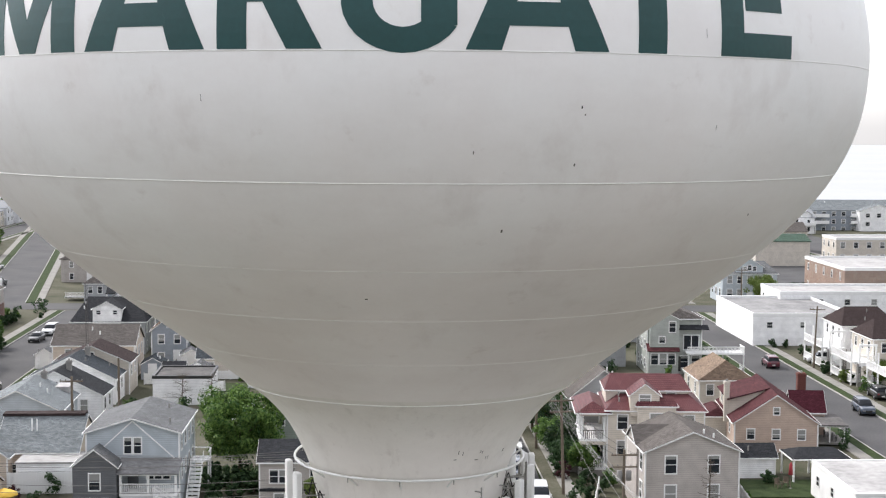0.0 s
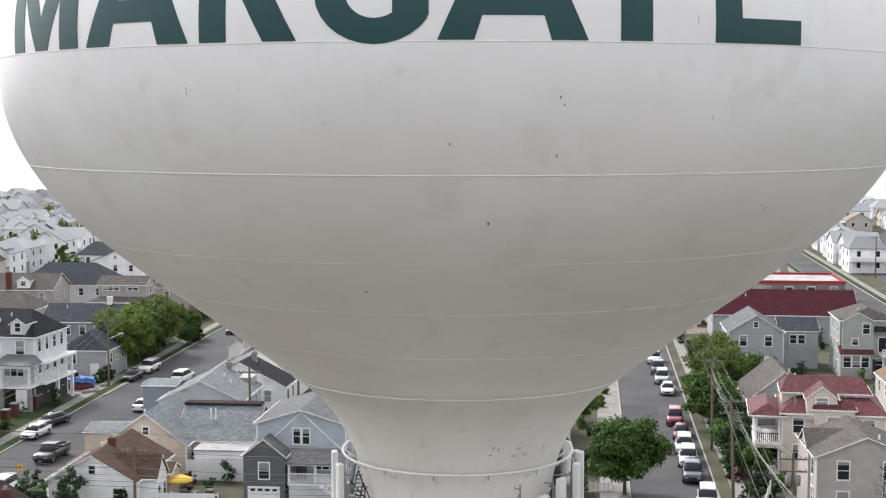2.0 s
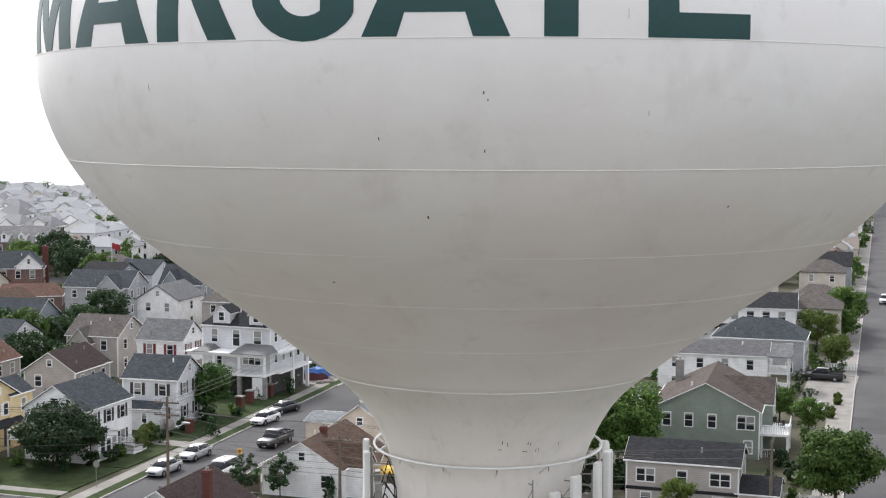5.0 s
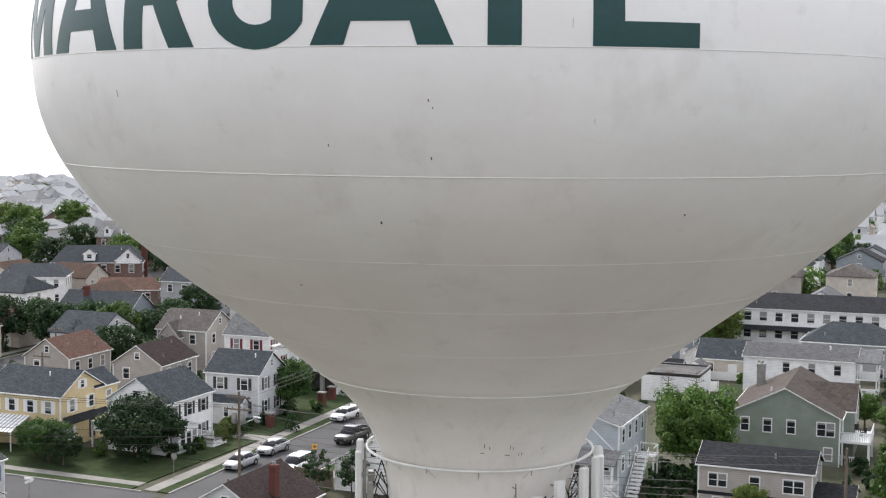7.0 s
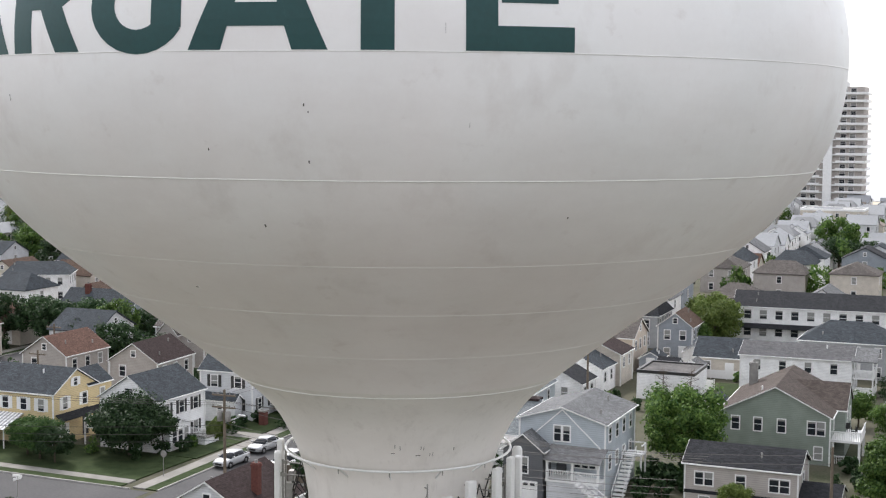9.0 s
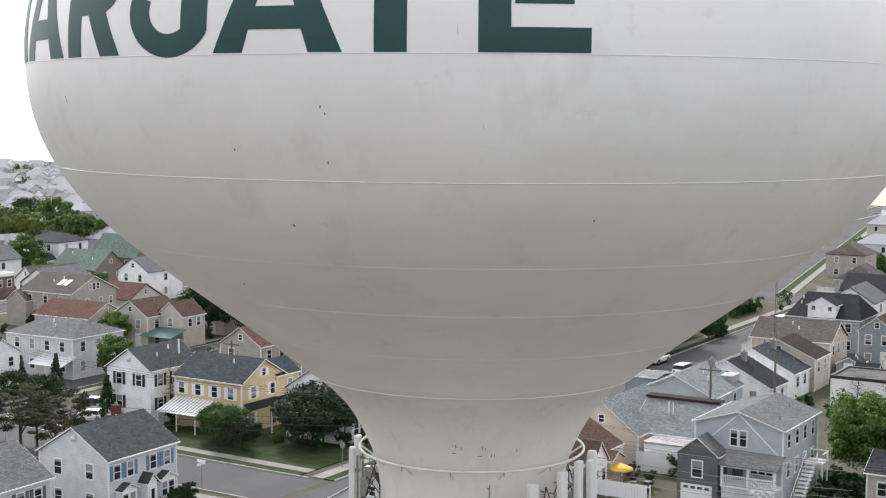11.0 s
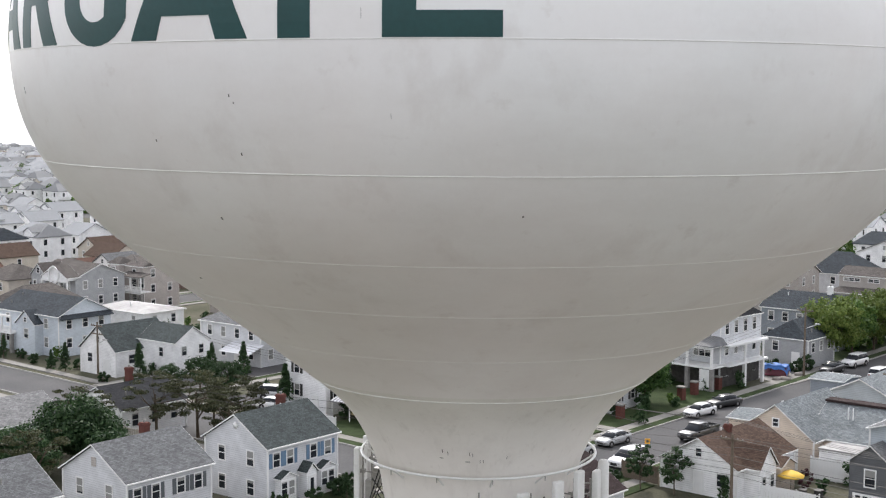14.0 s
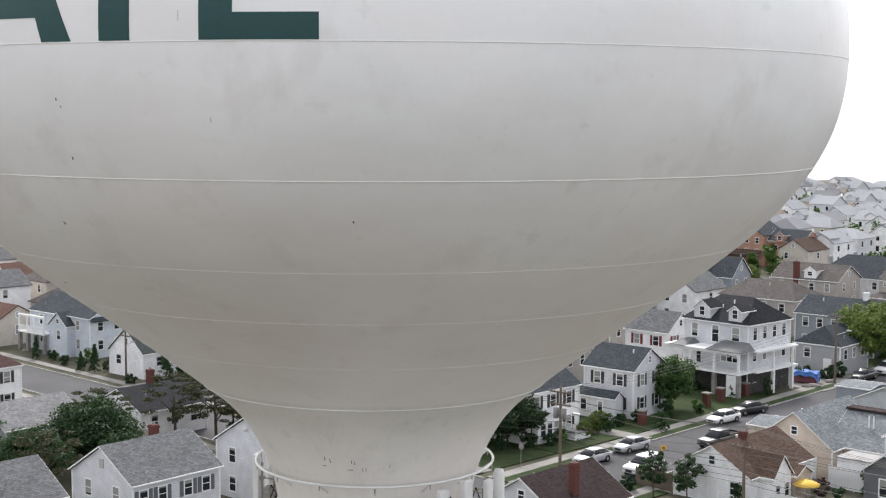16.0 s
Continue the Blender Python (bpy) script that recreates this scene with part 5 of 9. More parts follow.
# the tall white house on piers
h = house("tall white three-storey house with dark hip roof and wraparound porch", -75.1, 135.6, -2, 10.8, 10.2, 9.1, 12.1, "x", 0.55, "s_ltgrey", "r_dark", None, (0, 4, 3, 3), 3, False, door=False, win=(0.8, 1.6))
for u, w, z, hh in ((-3.3, 0.9, 7.7, 1.7), (0.0, 1.0, 7.5, 2.1), (3.2, 1.1, 7.7, 1.7), (-2.6, 0.7, 4.4, 2.0), (1.4, 0.8, 4.7, 1.3), (2.3, 0.8, 4.7, 1.3), (3.2, 0.8, 4.7, 1.3)):
    add_window(h, face_pose(0, u, z, 5.1, 4.8), w, hh)
for u, s in ((-2.3, 2.9), (2.9, 2.3)):
    wing(h, u, -3.2, s, 3.2, 10.7, 11.8 if s > 2.5 else 11.5, "y", "s_ltgrey", "r_dark", 0, ((0, 0, 10.3, 0.75, 1.1),), 9.0, 0.15)
porch(h, -5.6, 5.9, -8.0, -4.8, 3.2, 5.8, None, False, 0.14, 0.95, 4)
part("porch_ceiling", boxes("porch_ceiling", [(-5.8, 6.1, -8.2, -4.8, 5.8, 5.98)], M["white"]), h, "flat white porch deck roof")
for x0, x1, rise in ((-4.9, -2.4, 0.55), (0.9, 6.2, 0.85)):
    y0 = -8.25
    part("porch_hood", join_slabs("porch_hood", [roof_slab([(x0, y0, 5.99), (x1, y0, 5.99), (x1 - 0.9, -4.8, 5.99 + rise), (x0 + 0.5, -4.8, 5.99 + rise)], 1, 0.08), roof_slab([(x1, y0, 5.99), (x1, -4.8, 5.99), (x1 - 0.9, -4.8, 5.99 + rise)], 1, 0.08), roof_slab([(x0, -4.8, 5.99), (x0, y0, 5.99), (x0 + 0.5, -4.8, 5.99 + rise)], 1, 0.08)], M["metal_roof"]), h, "dark seamed metal hood on the porch roof")
    for k in range(int((x1 - x0) / 0.42)):
        u = x0 + 0.25 + 0.42 * k
        part("seam", rod("seam", (u, y0 + 0.05, 6.0), (u + (0.0 if u < x1 - 0.9 else -0.5), -4.9, 5.99 + rise * (1.0 if u < x1 - 0.9 else 0.55)), 0.03, 0.03, M["galvanised"], 4), h)
part("side_deck", boxes("side_deck", [(5.1, 6.6, -4.8, 4.6, 3.0, 3.25), (5.1, 6.6, -4.8, 4.6, 5.6, 5.85), (6.3, 6.55, -1.0, -0.75, 3.2, 5.6), (6.3, 6.55, 3.4, 3.65, 3.2, 5.6), (6.2, 6.6, -1.1, -0.7, 0, 3.0), (6.2, 6.6, 3.3, 3.7, 0, 3.0)], M["white"]), h)
# dark boxes stand in for the shade of the open undercroft
part("skirt", boxes("skirt", [(-4.9, 4.9, -4.9, -4.8, 0, 3.0), (5.1, 5.2, -4.8, 4.6, 0, 3.0), (-5.2, -5.1, -4.8, 4.6, 0, 3.0)], M["undercroft"]), h, "dark skirt for the undercroft's shade, stone at the sides")
part("cellar_door", boxes("cellar_door", [(4.0, 5.9, -7.9, -7.8, 0.1, 2.9), (4.1, 5.8, -7.94, -7.9, 0.2, 1.4), (4.1, 5.8, -7.94, -7.9, 1.55, 2.8)], M["white"]), h, "white lattice cellar door")
stairs(h, -7.4, -7.2, 1.8, 0, 3.2, 10, 1.4)
house("grey shingled cottage with hip roof", -71.8, 155.0, 2, 7.4, 9.0, 4.2, 6.6, "y", 0.6, "s_grey", "r_slate", None, (2, 3, 2, 2), 1, False)
h = house("blue-grey house with long slate roof", -78.5, 171.5, 2, 13.5, 9.0, 5.8, 8.2, "x", 0, "s_bluegrey", "r_slate", None, (5, 2, 3, 2), 2, False)
chimney(h, 3.0, 0, 7.5, 9.3, "white", 0.7)

# between the two streets, further up
h = house("dark-roofed house with a white front dormer", -48.2, 188.6, 2, 12.0, 11.0, 5.2, 8.6, "x", 0.35, "s_grey", "r_dark", None, (4, 3, 3, 3), 2, False)
wing(h, -0.2, -2.9, 4.8, 5.4, 7.2, 8.5, "y", "s_white", "r_dark", 0, ((0, -1.3, 6.7, 0.6, 0.6), (0, 1.3, 6.7, 0.6, 0.6)), 4.9)
h = house("cream house with wide grey-brown gable with grey-brown roof", -45.4, 164.5, 2, 12.0, 9.0, 5.0, 7.5, "x", 0, "s_cream", "r_taupe", None, (3, 3, 3, 3), 1, True)
house("cream house with umber gable roof", -43.2, 152.6, 2, 10.6, 7.0, 4.4, 6.7, "y", 0, "s_beige", "r_umber", None, (3, 2, 3, 2), 1, True)
h = house("white bungalow with dark slate roof", -44.3, 145.6, 0, 12.0, 6.6, 3.4, 6.3, "y", 0, "s_white", "r_slate", None, (3, 2, 3, 2), 1, True)
chimney(h, 1.2, 1.8, 5.0, 6.9, "stone", 0.6)
h = house("white bungalow with charcoal shingle roof", -43.7, 135.2, 0, 12.0, 6.4, 3.2, 6.2, "y", 0, "s_white", "r_dark", None, (3, 2, 3, 2), 1, True)
chimney(h, 0.9, 0.6, 5.0, 6.9, "stone", 0.6)
h = block("white flat-roofed garage with black parapet", -30.0, 146.5, 2, 7.6, 8.0, 3.6, "s_white", "tar_roof", 2, 1, "sh_black", (0.8, 0.9), "garage", sides=(), parapet=0.25)
house("long pale house with grey low-pitched roof", -15.6, 159.3, 3, 15.2, 9.4, 4.9, 6.3, "x", 0, "s_white", "r_ash", None, (4, 2, 3, 2), 2, False)
h = list(scene.objects)[-1]
while h.parent:
    h = h.parent
for z in (0.3, 2.7):
    part("end_balcony", boxes("end_balcony", [(7.4, 10.2, -4.4, 2.0, z - 0.2, z)], M["white"]), h, "white end balcony floor")
    tagged(part("end_rail", boxes("end_rail", [(7.5, 10.2, -4.4, -4.34, z + 0.9, z + 1.0), (10.14, 10.2, -4.4, 2.0, z + 0.9, z + 1.0)] + [(7.6 + 0.2 * k, 7.68 + 0.2 * k, -4.4, -4.35, z, z + 0.9) for k in range(13)] + [(10.14, 10.19, -4.3 + 0.2 * k, -4.22 + 0.2 * k, z, z + 0.9) for k in range(31)], M["white"]), h), kind="stuff")
for y in (-4.3, 1.8):
    part("post", boxes("post", [(9.95, 10.15, y, y + 0.2, 0, 4.9)], M["white"]), h)
part("end_roof", join_slabs("end_roof", [roof_slab([(7.3, -4.8, 4.95), (10.6, -4.8, 4.95), (10.6, 0.0, 6.1), (7.3, 0.0, 6.1)], 1, 0.12), roof_slab([(10.6, 2.6, 5.3), (7.3, 2.6, 5.3), (7.3, 0.0, 6.1), (10.6, 0.0, 6.1)], 1, 0.12)], M["r_grey"]), h)
h = house("cream cottage with dark grey roof and white fence", -27.5, 165.4, 3, 7.4, 8.2, 3.0, 5.4, "x", 0, "s_beige", "r_slate", None, (2, 2, 2, 2), 1, False)
house("grey house with wide slate hip roof", -11.0, 174.2, 1, 13.6, 10.0, 5.2, 7.7, "x", 0.8, "s_grey", "r_slate", None, (4, 3, 3, 3), 2, False)
h = house("long white apartment house with black roof", -20.4, 199.0, 5, 25.0, 10.5, 6.5, 8.6, "x", 0, "s_white", "r_dark", None, (9, 2, 8, 2), 2, False, win=(1.1, 1.4))
part("belt_roof", join_slabs("belt_roof", [roof_slab([(-12.4, -6.2, 3.2), (12.4, -6.2, 3.2), (12.4, -4.9, 3.8), (-12.4, -4.9, 3.8)], 1, 0.1)], M["r_dark"]), h)
part("end_stair", boxes("end_stair", [(-15.6, -12.2, -5.0, -2.2, 3.2, 3.4)] + [(-15.5 + 1.5 * k, -15.35 + 1.5 * k, -4.9, -4.75, 0, 5.0) for k in range(3)], M["white"]), h)
house("blue-grey house with brown gable roof", -37.0, 177.5, 3, 5.8, 8.4, 5.2, 7.4, "y", 0, "s_bluegrey", "r_brown", None, (2, 3, 2, 3), 2, True)

# right of the near street
h = house("taupe clapboard house with grey-brown shingle gables", 25.8, 93.1, 3, 9.4, 9.8, 6.4, 8.3, "y", 0, "s_taupe", "r_taupe", None, (2, 2, 2, 3), 2, False, door=False, win=(1.0, 1.6))
wing(h, -2.9, 0.6, 3.8, 4.6, 6.4, 7.9, "x", "s_taupe", "r_taupe")
h = house("stucco house with red pantile hip roofs and arched balconies", 25.6, 109.5, -3, 10.6, 10.4, 7.0, 9.0, "x", 0.5, "s_stucco", "r_red", None, (4, 3, 4, 1), 2, False, win=(1.0, 1.5))
wing(h, -0.6, 0.6, 9.2, 5.6, 8.6, 9.95, "x", "s_stucco", "r_red", 0.3, ((0, -2.5, 8.1, 0.9, 0.5), (0, 2.5, 8.1, 0.9, 0.5)), 7.2)
wing(h, -1.2, -3.6, 3.4, 3.6, 8.6, 9.9, "y", "s_stucco", "r_red", 0, ((0, 0, 8.3, 1.1, 0.7),), 6.4)
wing(h, 0.0, -4.6, 4.4, 2.4, 7.6, 8.5, "x", "s_stucco", "r_red", 0.4, ((0, 0, 6.2, 1.3, 1.2),))
for zf in (0.9, 3.9):
    part("balcony_floor", boxes("balcony_floor", [(-7.9, -5.0, -4.9, 3.0, zf - 0.25, zf)], M["s_white"]), h)
    for yy in (-4.7, -2.2, 0.3, 2.8):
        part("column", lathe("column", [(0.22, zf), (0.2, zf + 0.2), (0.15, zf + 0.3), (0.13, zf + 2.4), (0.22, zf + 2.6)], M["white"], 12), h, "", pose(-7.6, yy, 0))
    part("column", lathe("column", [(0.22, zf), (0.2, zf + 0.2), (0.15, zf + 0.3), (0.13, zf + 2.4), (0.22, zf + 2.6)], M["white"], 12), h, "", pose(-5.3, -4.7, 0))
    tagged(part("balcony_rail", boxes("balcony_rail", [(-7.65, -7.58, -4.8, 2.9, zf + 0.85, zf + 0.92), (-7.6, -5.2, -4.82, -4.75, zf + 0.85, zf + 0.92)] + [(-7.64, -7.59, -4.8 + 0.2 * k, -4.74 + 0.2 * k, zf, zf + 0.85) for k in range(39)] + [(-7.5 + 0.2 * k, -7.44 + 0.2 * k, -4.82, -4.77, zf, zf + 0.85) for k in range(12)], M["rust"]), h, "black iron balustrade"), kind="stuff")
for zf in (0.9, 3.9):
    part("lintel", boxes("lintel", [(-7.85, -5.0, -4.88, -4.62, zf + 2.4, zf + 2.75), (-7.82, -7.5, -4.6, 3.0, zf + 2.4, zf + 2.75)], M["s_stucco"]), h, "cream lintel over the loggia")
    # end wall and dark windows added to imitate the deep loggia's shade
    part("end_wall", boxes("end_wall", [(-7.5, -5.0, 2.75, 2.95, zf, zf + 2.4)], M["s_stucco"]), h)
    add_window(h, pose(-6.3, 2.73, zf + 1.1), 1.9, 1.9)
    for yy in (-3.4, -0.6):
        add_window(h, pose(-5.04, yy, zf + 1.15, 0, 0, -90), 1.6, 2.1)
part("stone_base", boxes("stone_base", [(-7.9, -5.0, -5.0, -4.85, 0, 0.65), (-7.95, -7.8, -4.9, 3.0, 0, 0.65)], M["stone"]), h, "brown stone porch base")
for k in range(5):
    part("step", boxes("step", [(-9.2 + 0.27 * k, -8.95 + 0.27 * k, -3.4, -1.6, 0, 0.17 * (k + 1))], M["concrete"]), h)
roof_parts(h, 3.8, 8.8, 6.7, 7.7, "y", 0.8, "r_red", -6.5, -0.9)
h = house("peach stucco house with dark red gable roof and brick chimney", 41.3, 122.5, -4, 9.8, 14.0, 3.3, 6.6, "y", 0, "s_orange", "r_wine", None, (3, 3, 3, 2), 1, True, win=(0.8, 1.1), door=False)
part("dormer_wall", boxes("dormer_wall", [(-4.6, -0.6, -2.4, 5.6, 3.2, 5.25)], M["s_beige"]), h, "cream wall of the long dormer")
part("dormer_roof", join_slabs("dormer_roof", [roof_slab([(-4.9, -2.7, 5.2), (-4.9, 5.9, 5.2), (0.0, 5.9, 6.62), (0.0, -2.7, 6.62)], 1, 0.12)], M["r_wine"]), h)
part("dormer_cheek", join_slabs("dormer_cheek", [([Vector(q) for q in ((-4.55, -2.45, 5.2), (-0.6, -2.45, 5.2), (-0.6, -2.45, 6.3), (-4.55, -2.35, 5.2), (-0.6, -2.35, 5.2), (-0.6, -2.35, 6.3))], [(0, 1, 2), (5, 4, 3), (0, 2, 5, 3)], [[(0, 0)] * 3, [(0, 0)] * 3, [(0, 0)] * 4])], M["s_beige"]), h)
for u in (-1.2, -0.2, 3.4):
    add_window(h, pose(-4.6, u, 4.4, 0, 0, -90), 0.7, 1.0)
wing(h, -5.6, 2.6, 3.6, 6.0, 2.7, 3.6, "y", "s_beige", "r_wine", 0.5)
wing(h, 5.2, 3.4, 4.2, 4.6, 3.0, 5.3, "x", "s_orange", "r_maroon")
chimney(h, -4.9, -2.0, 2.5, 7.2, "s_beige", 0.6)
chimney(h, 5.2, 6.2, 0, 6.9, "chimney_brick", 1.0)
porch(h, 5.0, 8.6, -3.0, 3.0, 0.4, 2.5, "tar_roof", False, 0.07, 0.1, 3)
house("tan house with orange-tan shingle hip roof", 40.0, 142.5, 2, 7.6, 9.0, 4.2, 6.6, "y", 0.3, "s_beige", "r_tan", None, (3, 2, 3, 2), 1, False)
house("grey cottage with steep taupe gable", 22.2, 129.0, 3, 8.6, 11.0, 4.6, 8.0, "y", 0, "s_grey", "r_taupe", None, (2, 2, 2, 3), 1, True)
h = house("grey clapboard three-storey house with white balconies", 38.4, 170.5, 1, 8.6, 9.0, 8.3, 9.9, "y", 0.4, "s_greige", "r_taupe", None, (0, 2, 2, 3), 3, False, door=False)
for zf in (0.5, 3.6):
    part("balcony", boxes("balcony", [(1.4, 9.8, -7.0, -4.2, zf - 0.2, zf), (1.4, 9.8, -7.0, -6.9, zf + 0.85, zf + 0.95), (9.7, 9.8, -7.0, -4.2, zf + 0.85, zf + 0.95)] + [(1.4 + 0.2 * k, 1.49 + 0.2 * k, -6.98, -6.93, zf, zf + 0.9) for k in range(42)] + [(9.72, 9.77, -6.9 + 0.2 * k, -6.81 + 0.2 * k, zf, zf + 0.9) for k in range(13)], M["white"]), h, "white balcony with balustrade")
    for xx in (1.5, 5.6, 9.6):
        part("post", boxes("post", [(xx, xx + 0.16, -6.95, -6.79, max(0, zf - 2.9), zf)], M["white"]), h)
part("hood", join_slabs("hood", [roof_slab([(-4.2, -5.7, 3.7), (0.6, -5.7, 3.7), (0.6, -4.2, 4.7), (-4.2, -4.2, 4.7)], 1, 0.1)], M["r_red"]), h)
part("bay", boxes("bay", [(-4.0, 0.4, -5.4, -4.2, 0.0, 3.75)], M["s_greige"]), h)
wing(h, -1.6, -4.0, 4.6, 2.6, 8.3, 9.5, "y", "s_greige", "r_taupe", 0, ((0, 1.1, 7.2, 0.9, 1.5), (0, -0.4, 5.3, 0.8, 0.9)), 4.2, 0.15)
part("upper_hood", join_slabs("upper_hood", [roof_slab([(0.5, -5.4, 6.9), (4.9, -5.4, 6.9), (4.9, -4.2, 7.4), (0.5, -4.2, 7.4)], 1, 0.12)], M["r_dark"]), h)
part("patio_door", boxes("patio_door", [(1.3, 3.7, -4.3, -4.18, 3.7, 5.95)], M["white"]), h)
for q in (1.42, 2.56):
    part("door_glass", boxes("door_glass", [(q, q + 1.0, -4.33, -4.3, 3.8, 5.8)], M["glass"]), h)
for k in range(3):
    add_window(h, pose(-3.1 + 1.25 * k, -5.4, 2.5), 1.0, 1.6)
for u in (1.6, 3.2):
    add_window(h, pose(u, -4.2, 1.9), 1.2, 1.7)
part("door", boxes("door", [(0.55, 1.0, -4.3, -4.18, 0.5, 2.7)], M["sh_black"]), h, "dark porch door")
h = house("grey gabled house with arched attic window", 22.9, 174.5, 2, 8.4, 10.7, 5.8, 8.4, "y", 0, "s_grey", "r_grey", None, (2, 3, 2, 3), 2, True, win=(0.95, 1.5))
wing(h, 6.6, 1.5, 6.0, 7.0, 5.6, 7.2, "x", "s_grey", "r_slate", 0, ((0, -0.8, 4.4, 0.9, 1.3), (0, 0.4, 4.4, 0.9, 1.3)))
h = house("long building with dark maroon shingle roof", 30.0, 204.0, 1, 24.0, 13.0, 4.6, 8.2, "x", 0, "s_grey", "r_maroon", None, (5, 2, 5, 2), 1, False)


h = block("white corner shop with red awnings and teal shop windows", 18.0, 259.0, 2, 14.6, 18.0, 7.6, "s_white", "flat_roof", 3, 1, "sh_grey", (1.5, 2.0), "shop", parapet=0.15)
for k in range(3):
    u = 14.6 * ((k + 0.5) / 3 - 0.5)
    part("awning", join_slabs("awning", [roof_slab([(u - 1.3, -9.9, 3.3), (u + 1.3, -9.9, 3.3), (u + 1.3, -9.0, 4.0), (u - 1.3, -9.0, 4.0)], 1, 0.05)], M["red_cloth"]), h, "red cloth awning")
    part("shop_window", boxes("shop_window", [(u - 1.2, u + 1.2, -9.08, -8.98, 0.7, 3.2)], M["teal_glass"]), h)
    for q in (-1, 1):
        part("shutter", boxes("shutter", [(u + q * 1.2 - 0.3, u + q * 1.2 + 0.3, -9.07, -9.0, 5.0, 7.1)], M["sh_grey"]), h)
h = block("low shop with dark red fascia board", 36.0, 258.0, 2, 22.0, 16.0, 4.2, "s_brown", "flat_roof", 5, 1, "red_cloth", (1.4, 1.6), "shop")
part("sign_board", boxes("sign_board", [(-10, -4.5, -8.3, -8.1, 3.0, 3.9)], M["s_tan"]), h, "cream sign board over the shop")
block("white flat-roofed warehouse beside the street", 64.8, 207.0, 2, 17.0, 25.0, 5.0, "s_white", "grey_membrane", 3, 1, "white", (0.9, 0.9), "warehouse", sides=(0,))
block("white flat-roofed store with pale roof", 82.0, 224.5, 2, 30.0, 13.0, 6.0, "s_white", "flat_roof", 6, 1, "white", (1.0, 1.0), "warehouse")
block("tan brick commercial building with flat roof", 96.0, 255.5, 2, 20.0, 26.0, 8.0, "brick_tan", "flat_roof", 4, 2, "white", (0.7, 1.5), "shop", sides=(3,))
h = house("pale blue-grey house with shed dormer and triple windows", 69.5, 257.0, 2, 12.0, 11.0, 6.2, 8.4, "x", 0.3, "s_blue", "r_grey", None, (5, 3, 3, 3), 2, False, win=(1.0, 1.5))
wing(h, 0, -2.6, 6.0, 5.0, 7.6, 9.4, "y", "s_blue", "r_grey", 0, ((0, -1, 7.2, 0.7, 0.9), (0, 0, 7.4, 0.7, 1.1), (0, 1, 7.2, 0.7, 0.9)), 6.0)
house("beige house with green shingle roof", 97.0, 337.0, 2, 15.0, 11.0, 6.6, 8.2, "x", 0, "s_beige", "r_green", None, (0, 2, 3, 2), 2, False, door=False)
house("beige apartment house with brown roof", 104.0, 378.0, 2, 22.0, 12.0, 6.2, 8.6, "x", 0, "s_beige", "r_taupe", None, (6, 2, 3, 2), 2, False)
block("white motel wing with long balconies", 131.0, 345.0, 2, 36.0, 12.0, 6.6, "s_beige", "flat_roof", 10, 2, "white", (1.2, 1.5), "motel")
h = house("long grey-roofed motel with white balconies", 158.0, 472.0, 2, 70.0, 16.0, 7.2, 10.6, "x", 0, "s_bluegrey", "r_bluegrey", None, (18, 2, 3, 2), 3, False, win=(1.3, 1.5))
for zf in (2.6, 5.0):
    for xx in (-18, 4, 24):
        part("balcony", boxes("balcony", [(xx - 7, xx + 7, -9.6, -7.6, zf - 0.2, zf), (xx - 7, xx + 7, -9.6, -9.5, zf, zf + 1.0)], M["white"]), h, "white balcony front")
wing(h, 6, -9.0, 14.0, 6.0, 7.2, 9.4, "y", "s_white", "r_bluegrey", 0, ((0, -4, 5.6, 1.4, 1.4), (0, 0, 5.6, 1.4, 1.4), (0, 4, 5.6, 1.4, 1.4), (0, -4, 2.6, 1.4, 1.4), (0, 4, 2.6, 1.4, 1.4)))
for k, (xx, yy, lab) in enumerate(((69.0, 176.0, "white porch house with brown hip roof"), (69.3, 162.5, "white house with stacked front porches"), (70.5, 149.5, "cream house with front deck"))):
    h = house(lab, xx, yy, 2, 9.0, 9.5, 6.6, 9.0, "x", 0.4, ("s_white", "s_beige", "s_white")[k], ("r_umber", "r_umber", "r_taupe")[k], None, (3, 3, 3, 3), 2, False)
    for zf in (0.6, 3.4):
        porch(h, -6.6, -4.0, -5.5, -4.4, zf, zf + 2.6, None, True, 0.1, 0.3, 2)
        part("deck", boxes("deck", [(-7.4, -4.2, -4.6, 4.4, zf - 0.2, zf), (-7.4, -7.3, -4.6, 4.4, zf + 0.85, zf + 0.95)] + [(-7.38, -7.33, -4.6 + 0.2 * q, -4.56 + 0.2 * q, zf, zf + 0.9) for q in range(45)] + [(-7.4, -7.2, yy2, yy2 + 0.2, 0 if zf < 1 else zf - 0.2, zf + 2.6) for yy2 in (-4.5, 0, 4.1)], M["white"]), h, "white side porch with balustrade")
block("low white garage with pale flat roof", 44.9, 91.0, 2, 10.0, 13.0, 3.4, "s_white", "flat_roof", 2, 1, "white", (0.8, 0.9), "garage", parapet=0.12)
h = house("white garden shed with black roof", 35.3, 105.6, 2, 5.4, 3.8, 2.2, 3.4, "x", 0, "s_white", "r_dark", None, (0, 0, 0, 0), 1, False, door=False)
h = thing("pergola", pose(42.0, 104.2, 0, 0, 0, 2), "white garden pergola with dark shingle roof", "pergola")
roof_parts(h, 6.2, 4.6, 2.5, 3.3, "x", 0.6, "r_dark")
for xx in (-2.9, 0, 2.9):
    for yy in (-2.1, 2.1):
        part("post", boxes("post", [(xx - 0.09, xx + 0.09, yy - 0.09, yy + 0.09, 0, 2.45)], M["white"]), h)

